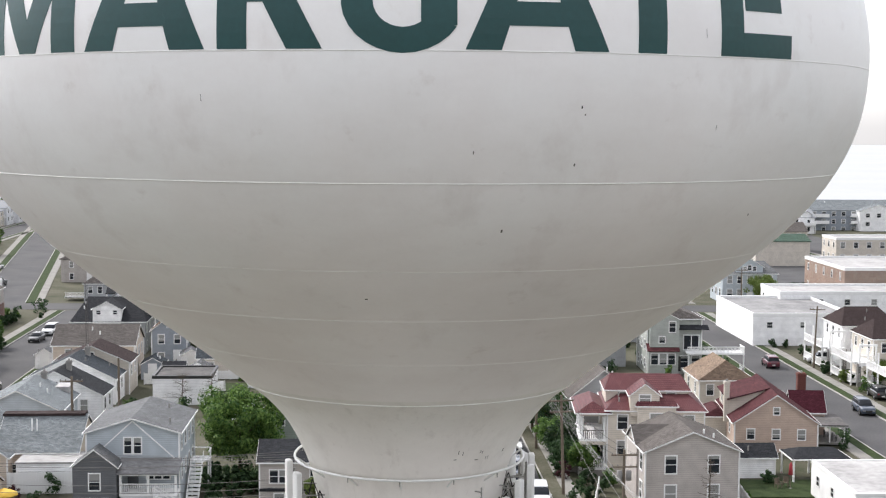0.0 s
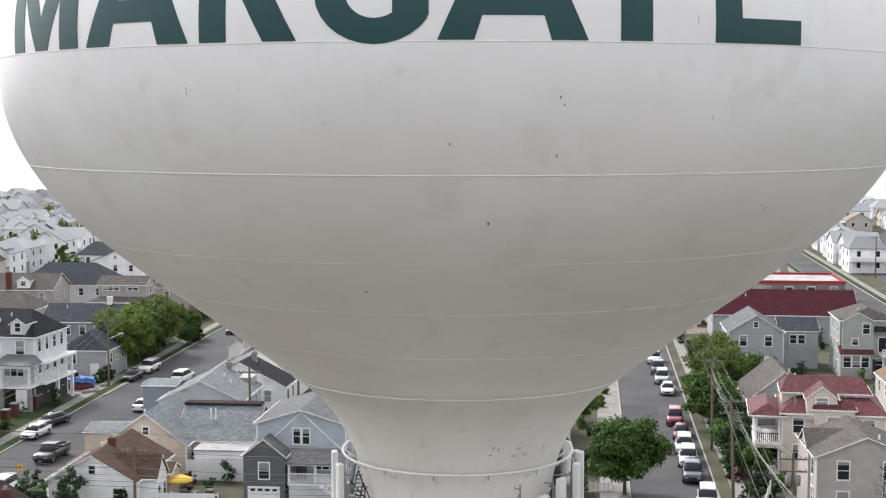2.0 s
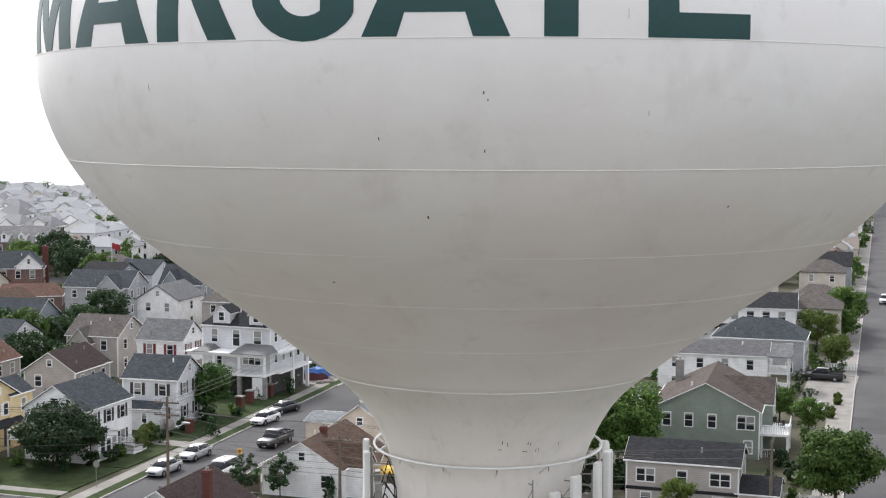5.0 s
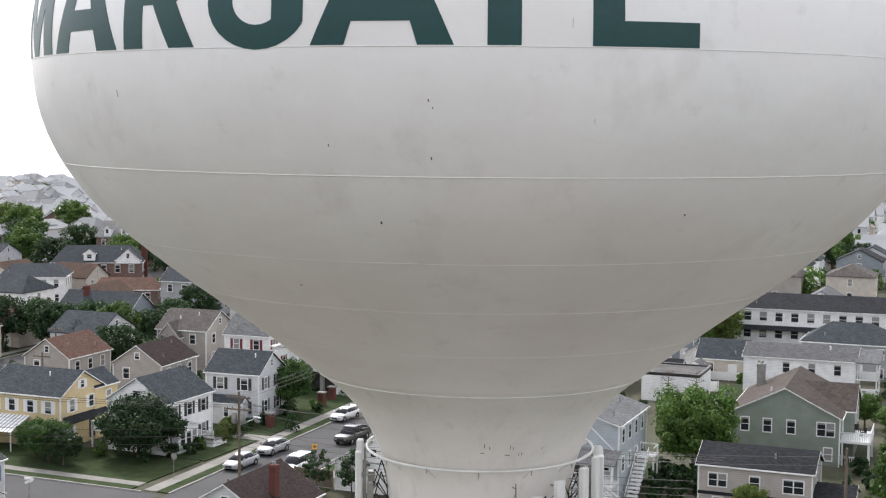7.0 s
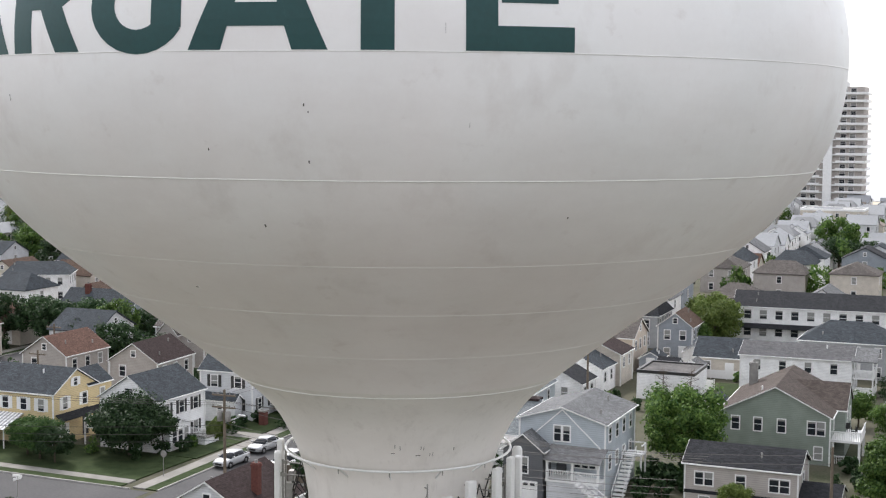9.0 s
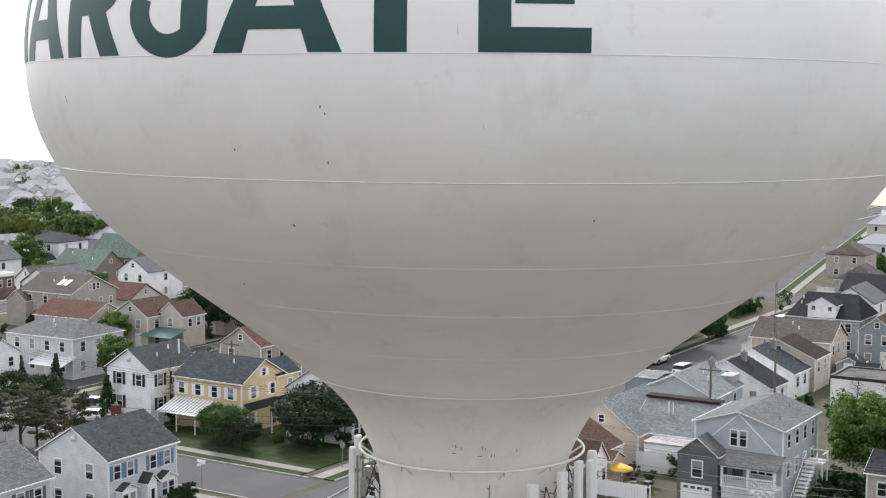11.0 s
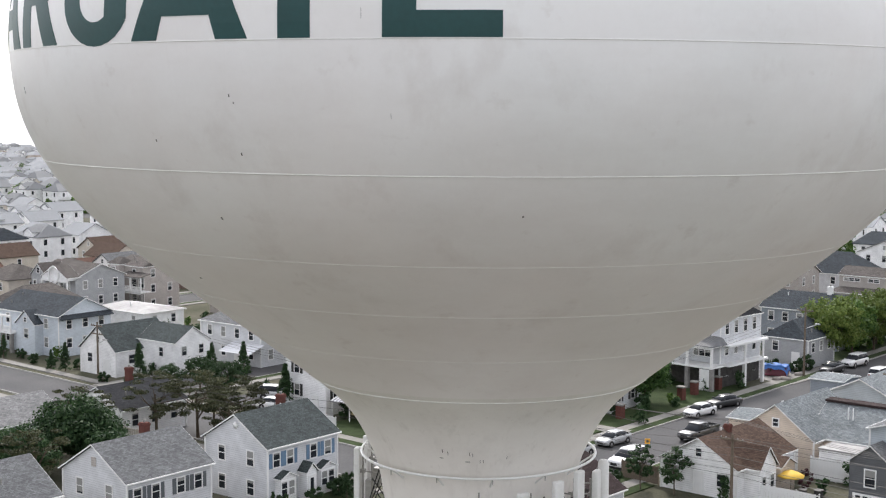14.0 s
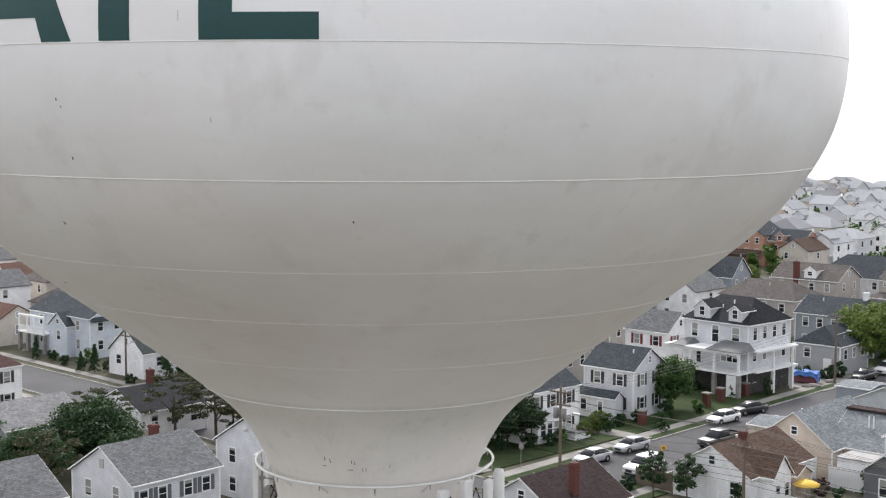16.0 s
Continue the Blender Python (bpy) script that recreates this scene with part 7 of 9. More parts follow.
# the tower block by the sea
h = thing("apartment_tower", pose(-72, 545, 0, 0, 0, 2), "tall pale apartment tower with banded balconies", "apartment tower")
part("wall", boxes("wall", [(-13, 13, -9, 9, 0, 50)], M["s_tan"]), h)
for k in range(16):
    z = 3.0 + 2.95 * k
    part("balcony", boxes("balcony", [(-14.2, 14.2, -10.6, 10.2, z - 0.25, z + 0.15), (-14.2, -3, -10.7, -10.5, z, z + 0.75), (3, 14.2, -10.7, -10.5, z, z + 0.75), (14.1, 14.25, -10.5, 10, z, z + 0.75)], M["white"]), h)
    for u in (-9, -5.5, 0, 5.5, 9):
        add_window(h, pose(u, -9, z + 1.45), 2.0, 1.7)
part("core", boxes("core", [(-1.6, 1.6, -10.9, -8.8, 0, 50), (-6, 6, -5, 5, 50, 52)], M["white"]), h)
block("white stucco apartment building by the beach road", -54, 440, 2, 20, 14, 8, "s_beige", "flat_roof", 6, 3, "white", (1.0, 1.2), "building")
block("long grey beach pavilion", 10, 560, 2, 40, 12, 6, "s_grey", "tar_roof", 8, 1, "white", (1.6, 1.4), "building")


def blob(name, parts, material, seg=20, rings=14):
    v, f = [], []
    for (cx, cy, cz, rx, ry, rz) in parts:
        b = len(v)
        for j in range(rings + 1):
            t = math.pi * j / rings
            v += [(cx + rx * math.sin(t) * math.cos(2 * math.pi * i / seg), cy + ry * math.sin(t) * math.sin(2 * math.pi * i / seg), cz + rz * math.cos(t)) for i in range(seg)]
        f += [(b + j * seg + i, b + (j + 1) * seg + i, b + (j + 1) * seg + (i + 1) % seg, b + j * seg + (i + 1) % seg) for j in range(rings) for i in range(seg)]
    return mesh_of(name, v, f, material, smooth=True)


h = thing("novelty_building", pose(64, 500, 0, 0, 0, 30), "rounded grey novelty building with red cloth and canopy", "novelty building")
h.scale = (0.62, 0.62, 0.62)
part("body", blob("body", [(0, 0, 11, 8.5, 6, 6.5), (-8.5, 0, 12, 4.5, 4, 5), (-5, -3, 4, 2, 2, 5), (-5, 3, 4, 2, 2, 5), (5, -3, 4, 2, 2, 5), (5, 3, 4, 2, 2, 5)], M["s_ltgrey"]), h)
part("cloth", blob("cloth", [(0.5, 0, 11.6, 5.6, 6.25, 6.4)], M["red_cloth"]), h, "red cloth over the back")
part("canopy", boxes("canopy", [(-3.5, 3.5, -2.5, 2.5, 17.5, 18.2)] + [(a, a + 0.3, b, b + 0.3, 18, 21.5) for a in (-3.3, -0.15, 3.0) for b in (-2.3, 2.0)] + [(-3.7, 3.7, -2.7, 2.7, 21.3, 21.8)], M["red_cloth"]), h)
part("canopy_roof", join_slabs("canopy_roof", [roof_slab(q, 1, 0.15) for q in (((-3.7, -2.7, 21.8), (3.7, -2.7, 21.8), (0, 0, 23.6)), ((3.7, -2.7, 21.8), (3.7, 2.7, 21.8), (0, 0, 23.6)), ((3.7, 2.7, 21.8), (-3.7, 2.7, 21.8), (0, 0, 23.6)), ((-3.7, 2.7, 21.8), (-3.7, -2.7, 21.8), (0, 0, 23.6)))], M["r_slate"]), h)


# ---------------------------------------------------------------- vehicles
def loft(sections, crown=0.03):
    """Rounded body from cross sections along x: each (x, half width low, half width high, z low, z mid, z high)."""
    v, f = [], []
    for x, wl_, wh, zl, zm, zh in sections:
        half = [(wl_ * 0.88, zl), (wl_ * 0.98, zl + (zm - zl) * 0.35), (wl_, zm), (wl_ + (wh - wl_) * 0.35, zm + (zh - zm) * 0.62), (wh, zh - (zh - zm) * 0.08), (wh * 0.82, zh + crown * 0.4), (wh * 0.4, zh + crown)]
        v += [(x, -a, b) for a, b in half] + [(x, a, b) for a, b in half[::-1]]
    n = 14
    for k in range(len(sections) - 1):
        a, b = k * n, (k + 1) * n
        f += [(a + i, b + i, b + (i + 1) % n, a + (i + 1) % n) for i in range(n)]
    f += [tuple(range(n)), tuple(range(len(v) - 1, len(v) - n - 1, -1))]
    return v, f


SHAPES = {
    "sedan": dict(L=4.75, body=[(-2.38, 0.72, 0.66, 0.38, 0.62, 0.84), (-2.25, 0.86, 0.78, 0.26, 0.66, 0.98), (-1.5, 0.91, 0.82, 0.22, 0.7, 1.02), (0.9, 0.91, 0.82, 0.22, 0.7, 0.98), (1.9, 0.88, 0.76, 0.24, 0.66, 0.86), (2.3, 0.78, 0.62, 0.3, 0.58, 0.74), (2.38, 0.66, 0.52, 0.4, 0.52, 0.64)],
                  cabin=[(-1.95, 0.76, 0.60, 0.96, 1.0, 1.02), (-1.15, 0.80, 0.58, 0.96, 1.05, 1.42), (-0.2, 0.80, 0.58, 0.96, 1.05, 1.46), (0.35, 0.80, 0.58, 0.96, 1.05, 1.42), (1.25, 0.78, 0.64, 0.92, 0.96, 1.0)], roof=(-1.2, 0.4, 0.57, 1.43)),
    "suv": dict(L=5.0, body=[(-2.48, 0.84, 0.78, 0.45, 0.8, 1.1), (-2.35, 0.94, 0.86, 0.32, 0.82, 1.16), (-1.5, 0.97, 0.89, 0.3, 0.84, 1.18), (1.0, 0.97, 0.89, 0.3, 0.84, 1.16), (2.1, 0.95, 0.84, 0.32, 0.8, 1.06), (2.42, 0.88, 0.74, 0.36, 0.72, 0.98), (2.5, 0.78, 0.66, 0.45, 0.66, 0.86)],
                cabin=[(-2.38, 0.86, 0.72, 1.12, 1.16, 1.3), (-2.15, 0.87, 0.70, 1.12, 1.2, 1.78), (0.0, 0.87, 0.70, 1.12, 1.2, 1.82), (0.4, 0.87, 0.70, 1.12, 1.2, 1.78), (1.3, 0.85, 0.72, 1.08, 1.12, 1.16)], roof=(-2.2, 0.45, 0.69, 1.79)),
    "pickup": dict(L=5.7, body=[(-2.85, 0.86, 0.84, 0.5, 0.8, 1.1), (-2.75, 0.96, 0.93, 0.4, 0.82, 1.14), (-0.6, 0.98, 0.94, 0.36, 0.84, 1.14), (1.0, 0.98, 0.92, 0.36, 0.84, 1.16), (2.4, 0.96, 0.88, 0.38, 0.84, 1.12), (2.75, 0.92, 0.82, 0.42, 0.76, 1.02), (2.85, 0.84, 0.76, 0.5, 0.7, 0.92)],
                   cabin=[(-0.85, 0.86, 0.74, 1.1, 1.14, 1.3), (-0.7, 0.87, 0.72, 1.1, 1.2, 1.84), (0.5, 0.87, 0.72, 1.1, 1.2, 1.86), (0.8, 0.87, 0.72, 1.1, 1.2, 1.82), (1.6, 0.85, 0.74, 1.08, 1.12, 1.18)], roof=(-0.75, 0.85, 0.71, 1.84)),
}


def vehicle(label, kind, paint, x, y, yaw, z=0.016, group=""):
    s = SHAPES[kind]
    name = {"sedan": "car", "suv": "car", "pickup": "pickup_truck"}[kind]
    c = thing(name, pose(x, y, z, 0, 0, yaw), label, "pickup truck" if kind == "pickup" else "car", group)
    key = ("body", kind, paint)
    if key not in CACHE:
        v, f = loft(s["body"])
        body = mesh_of("body", v, f, M["car_" + paint], smooth=True)
        v, f = loft(s["cabin"])
        band = mesh_of("window_band", v, f, M["glass"], smooth=True)
        a, b, w, zz = s["roof"]
        top = [(a - 0.06, w * 0.94, zz - 0.03), (a + 0.1, w, zz + 0.015), ((a + b) / 2, w, zz + 0.05), (b - 0.12, w, zz + 0.02), (b + 0.06, w * 0.95, zz - 0.03)]
        v, f = loft([(x, u + 0.05, u - 0.02, z - 0.07, z - 0.03, z + 0.02) for x, u, z in top], 0.025)
        CACHE[key] = (body, band, mesh_of("roof", v, f, M["car_" + paint], smooth=True))
    part("body", CACHE[key][0], c)
    part("window_band", CACHE[key][1], c, "dark car glass")
    part("roof", CACHE[key][2], c)
    for xx in (-s["L"] * 0.30, s["L"] * 0.31):
        for q in (-1, 1):
            wr, ww = (0.4 if kind == "sedan" else 0.47), s["body"][3][1]
            ak = ("arch", kind)
            # flat black disc stands in for the shaded wheel arch opening
            if ak not in CACHE:
                CACHE[ak] = lathe("wheel_arch", [(0.02, -0.05), (wr, -0.05), (wr, 0.012), (0.02, 0.012)], M["tyre"], 18)
            part("wheel_arch", CACHE[ak], c, m=pose(xx, q * (ww - 0.002), 0.34 if kind == "sedan" else 0.4, -90 * q))
    for p, e in ((s["cabin"][1], -0.1), (s["cabin"][2], 0.0), (s["cabin"][3], 0.3)):
        for q in (-1, 1):
            pk = ("pillar", kind, paint, p[0], q)
            if pk not in CACHE:
                ring = [Vector((p[0] - 0.05, q * (p[2] + 0.012), p[5] - 0.02)), Vector((p[0] + 0.05, q * (p[2] + 0.012), p[5] - 0.02)), Vector((p[0] + 0.05 + e, q * (p[1] + 0.012), 1.05)), Vector((p[0] - 0.05 + e, q * (p[1] + 0.012), 1.05))]
                CACHE[pk] = mesh_of("pillar", ring + [w - Vector((0, q * 0.06, 0)) for w in ring], [(0, 1, 2, 3), (7, 6, 5, 4), (0, 4, 5, 1), (1, 5, 6, 2), (2, 6, 7, 3), (3, 7, 4, 0)], M["car_" + paint])
            part("pillar", CACHE[pk], c)
    if kind == "pickup":
        part("bed", boxes("bed", [(-2.7, -0.95, -0.8, 0.8, 1.145, 1.16)], M["tyre"]), c, "open black load bed")
        part("bed_side", boxes("bed_side", [(-2.8, -0.9, -0.94, -0.82, 1.1, 1.36), (-2.8, -0.9, 0.82, 0.94, 1.1, 1.36), (-2.85, -2.74, -0.94, 0.94, 1.1, 1.34)], M["car_" + paint]), c)
    r = 0.33 if kind == "sedan" else 0.39
    key = ("wheel", kind)
    if key not in CACHE:
        CACHE[key] = (lathe("tyre", [(r * 0.62, -0.11), (r * 0.95, -0.11), (r, -0.07), (r, 0.07), (r * 0.95, 0.11), (r * 0.62, 0.11)], M["tyre"], 20, closed=True), lathe("rim", [(0.01, 0.08), (r * 0.3, 0.1), (r * 0.6, 0.07), (r * 0.63, -0.1), (0.01, -0.1)], M["rim"], 16))
    for xx in (-s["L"] * 0.30, s["L"] * 0.31):
        for q in (-1, 1):
            wv = part("wheel", CACHE[key][0], c, m=pose(xx, q * (s["body"][3][1] - 0.07), r, 90 * q))
            part("rim", CACHE[key][1], wv, m=pose(0, 0, 0, 180))
    f0, r0 = s["body"][-1], s["body"][0]
    for q in (-1, 1):
        part("headlight", boxes("headlight", [(f0[0] - 0.12, f0[0] + 0.02, q * 0.62 - 0.16, q * 0.62 + 0.16, f0[4], f0[4] + 0.14)], M["rim"]), c)
        part("tail_light", boxes("tail_light", [(r0[0] - 0.02, r0[0] + 0.1, q * 0.62 - 0.14, q * 0.62 + 0.14, r0[4], r0[4] + 0.2)], M["car_red"]), c)
        part("mirror", boxes("mirror", [(s["cabin"][-1][0] - 0.4, s["cabin"][-1][0] - 0.25, q * 0.98 - 0.1, q * 0.98 + 0.1, 1.0, 1.14)], M["car_" + paint]), c)
    part("grille", boxes("grille", [(f0[0] - 0.05, f0[0] + 0.012, -0.4, 0.4, f0[3] + 0.02, f0[4] + 0.1)], M["tyre"]), c)
    part("number_plate", boxes("number_plate", [(r0[0] - 0.015, r0[0] + 0.01, -0.22, 0.22, r0[3] + 0.08, r0[3] + 0.22)], M["white"]), c)
    return c


for a in [
    ("silver sedan parked at the kerb", "sedan", "silver", -62.0, 88.4, -92), ("silver sedan parked behind another at the kerb", "sedan", "silver", -62.3, 95.6, -92),
    ("white sedan parked at the kerb", "sedan", "white", -63.2, 114.6, -95), ("black sedan parked at the kerb", "sedan", "black", -63.8, 121.2, -105),
    ("black pickup truck standing in the street", "pickup", "black", -56.9, 104.2, -92), ("white large suv standing in the street", "suv", "white", -55.7, 88.8, -90),
    ("black sedan parked under the street trees", "sedan", "black", -64.8, 151.5, -92), ("white suv parked under the street trees", "suv", "white", -64.6, 158.0, -92),
    ("white car parked along the far kerb", "suv", "white", -57.2, 151.0, 88), ("white sedan parked beside the cream house", "sedan", "white", -56.0, 131.5, 88),
    ("navy blue suv parked at the kerb", "suv", "navy", 11.4, 104.2, -92), ("white suv parked in the row at the kerb", "suv", "white", 11.2, 110.8, -92), ("white suv parked behind another", "suv", "white", 11.0, 116.6, -92),
    ("maroon sedan parked at the kerb", "sedan", "maroon", 10.9, 124.0, -92), ("red suv parked at the kerb", "suv", "red", 10.4, 131.6, -92), ("white sedan parked by the trees", "sedan", "white", 10.0, 151.0, -92),
    ("silver suv parked in the row", "suv", "silver", 9.4, 159.0, -92), ("dark suv parked in the row", "suv", "navy", 9.0, 166.5, -92), ("white suv parked at the end of the row", "suv", "white", 8.6, 175.5, -92),
    ("black pickup truck parked in a driveway", "pickup", "black", -1.5, 166.8, 178), ("white sedan parked beside the deck", "sedan", "white", -0.5, 143.0, 90),
    ("dark suv standing in the street", "suv", "navy", 57.8, 138.2, -92), ("maroon suv parked at the kerb", "suv", "maroon", 54.6, 173.5, 88), ("white suv in a driveway", "suv", "white", 63.5, 177.0, 178), ("black suv parked by the porch", "suv", "black", 63.0, 148.5, 88),
    ("dark sedan crossing the junction", "sedan", "black", 10.0, 243.5, 178), ("blue pickup truck parked by the orange house", "pickup", "blue", -158.0, 262.0, 10),
    ("silver suv parked in the yard", "suv", "silver", -107.0, 86.5, 30), ("white sports car parked in the yard", "sedan", "white", -102.8, 82.5, 20), ("white car parked behind the cypress", "sedan", "white", -104.0, 90.0, 40), ("silver sedan parked by the white house", "sedan", "silver", -99.6, 82.6, 100),
    ("black suv parked on the far street", "suv", "black", -128.0, 235.5, 5), ("white suv parked beside the slanted street", "suv", "white", -103.5, 314.0, 78), ("dark pickup parked beside the slanted street", "pickup", "graphite", -93.0, 279.0, 78), ("white car parked on the far street", "suv", "white", -62.6, 205.0, -92), ("black car parked on the far street", "sedan", "black", -62.9, 197.0, -92), ("white car parked at the junction", "sedan", "white", -55.6, 214.0, 88), ("white pickup waiting far up the street", "pickup", "white", 4.0, 262.0, -92),
    ("white van-like suv by the near pavement", "suv", "white", 12.4, 94.0, -92),
]:
    vehicle(*a)


# ---------------------------------------------------------------- trees and shrubs
def crown_mesh(name, seed, rx, rz, clumps, leaves, size, mat, cone=False, z0=0.0, flat=1.0):
    """Leaf clumps on an uneven crown; each leaf lies roughly along its clump's skin."""
    r = np.random.default_rng(seed)
    ph = r.random(4) * 6.283
    v, f = [], []
    for c in range(clumps):
        if cone:
            t = r.random() ** 0.8
            ang, rad = r.random() * 6.283, rx * (1 - t) * (0.5 + 0.5 * r.random())
            cen = np.array([rad * math.cos(ang), rad * math.sin(ang), -rz + 2 * rz * t])
            cr = 0.22 * rx + 0.12 * rx * (1 - t)
        else:
            d = r.normal(size=3)
            d /= np.linalg.norm(d)
            az = math.atan2(d[1], d[0])
            lump = 1 + 0.13 * math.sin(3 * az + ph[0]) + 0.10 * math.sin(5 * az + ph[1] + 3 * d[2]) + 0.10 * math.sin(6 * d[2] + ph[2])
            cen = d * np.array([rx, rx, rz]) * lump * (0.42 + 0.45 * math.sqrt(r.random()))
            cen[2] = max(cen[2], -rz * 0.8)
            cr = (0.15 + 0.17 * r.random()) * rx
        d = r.normal(size=(leaves, 3))
        d /= np.linalg.norm(d, axis=1)[:, None]
        pts = cen + d * np.array([1, 1, 0.8 * flat]) * cr * (0.5 + 0.55 * r.random((leaves, 1)))
        pts[:, 2] += z0
        nrm = d + 0.42 * r.normal(size=(leaves, 3)) + np.array([0, 0, 0.25])
        u = np.cross(nrm, r.normal(size=(leaves, 3)))
        w = np.cross(nrm, u)
        u /= np.linalg.norm(u, axis=1)[:, None] + 1e-9
        w /= np.linalg.norm(w, axis=1)[:, None] + 1e-9
        s = size * (0.6 + 0.8 * r.random((leaves, 1)))
        q = np.stack([pts - u * s, pts + w * s * 0.6, pts + u * s, pts - w * s * 0.6], 1).reshape(-1, 3)
        b = len(v)
        v += q.tolist()
        f += [(b + 4 * i, b + 4 * i + 1, b + 4 * i + 2, b + 4 * i + 3) for i in range(leaves)]
    return mesh_of(name, v, f, M[mat])


def tree(label, x, y, H, rx, mat, seed, clumps=70, leaves=60, size=0.22, cone=False, trunk=0.2, category="tree", flat=1.0):
    t = thing("tree", pose(x, y, 0, 0, 0, seed * 37 % 360), label, category)
    rz = H * (0.40 if not cone else 0.46)
    zc = H - rz
    r = random.Random(seed)
    stems = [rod("trunk", (0, 0, 0), (r.uniform(-0.2, 0.2), r.uniform(-0.2, 0.2), zc), trunk, trunk * 0.45, M["bark"], 9)]
    for k in range(0 if cone else 7):
        a = k * 0.95 + r.uniform(-0.3, 0.3)
        stems.append(rod("limb", (0, 0, zc * (0.42 + 0.07 * k)), (rx * 0.6 * math.cos(a), rx * 0.6 * math.sin(a), zc + rz * r.uniform(-0.2, 0.5)), trunk * 0.45, trunk * 0.1, M["bark"], 6))
    part("trunk", merged("trunk", stems), t, "branching bark-brown trunk and limbs")
    part("crown", crown_mesh("crown", seed, rx, rz, clumps, leaves, size, mat, cone, zc, flat), t)
    return t


def shrub(label, x, y, r, h, mat, seed, clumps=26, leaves=50, size=0.12):
    t = thing("shrub", pose(x, y, 0), label, "shrub")
    part("stem", rod("stem", (0, 0, 0), (0, 0, h * 0.5), 0.06, 0.03, M["bark"], 6), t)
    part("foliage", crown_mesh("foliage", seed, r, h / 2, clumps, leaves, size, mat, False, h / 2), t)
    return t


T1n = tree("full green maple tree in the backyard", -17.8, 104.5, 9.5, 4.6, "leaf_a", 3, 150, 150, 0.16)
T2n = tree("bright green maple tree beside the street", 4.6, 96.8, 7.8, 3.9, "leaf_a", 5, 150, 150, 0.16)
T1 = tree("full green tree beside the street", -68.5, 165.0, 8.6, 4.0, "leaf_a", 4, 80, 80, 0.22)
T2 = tree("round green street tree", 14.4, 127.5, 6.8, 3.9, "leaf_a", 6, 80, 80, 0.2)
T3 = tree("dark green spreading tree in a backyard", -107.0, 129.0, 7.0, 4.0, "leaf_b", 9, 75, 75, 0.2)
T3n = tree("dark green spreading tree on the corner lawn", -74.0, 87.0, 6.4, 4.5, "leaf_b", 8, 200, 120, 0.16)
T4 = tree("yellow-green street tree beside the pavement", -69.0, 160.0, 9.5, 4.6, "leaf_c", 11, 100, 90, 0.2)
T5 = tree("round green tree on a lawn", -71.6, 115.4, 6.8, 3.5, "leaf_f", 14, 150, 120, 0.14)
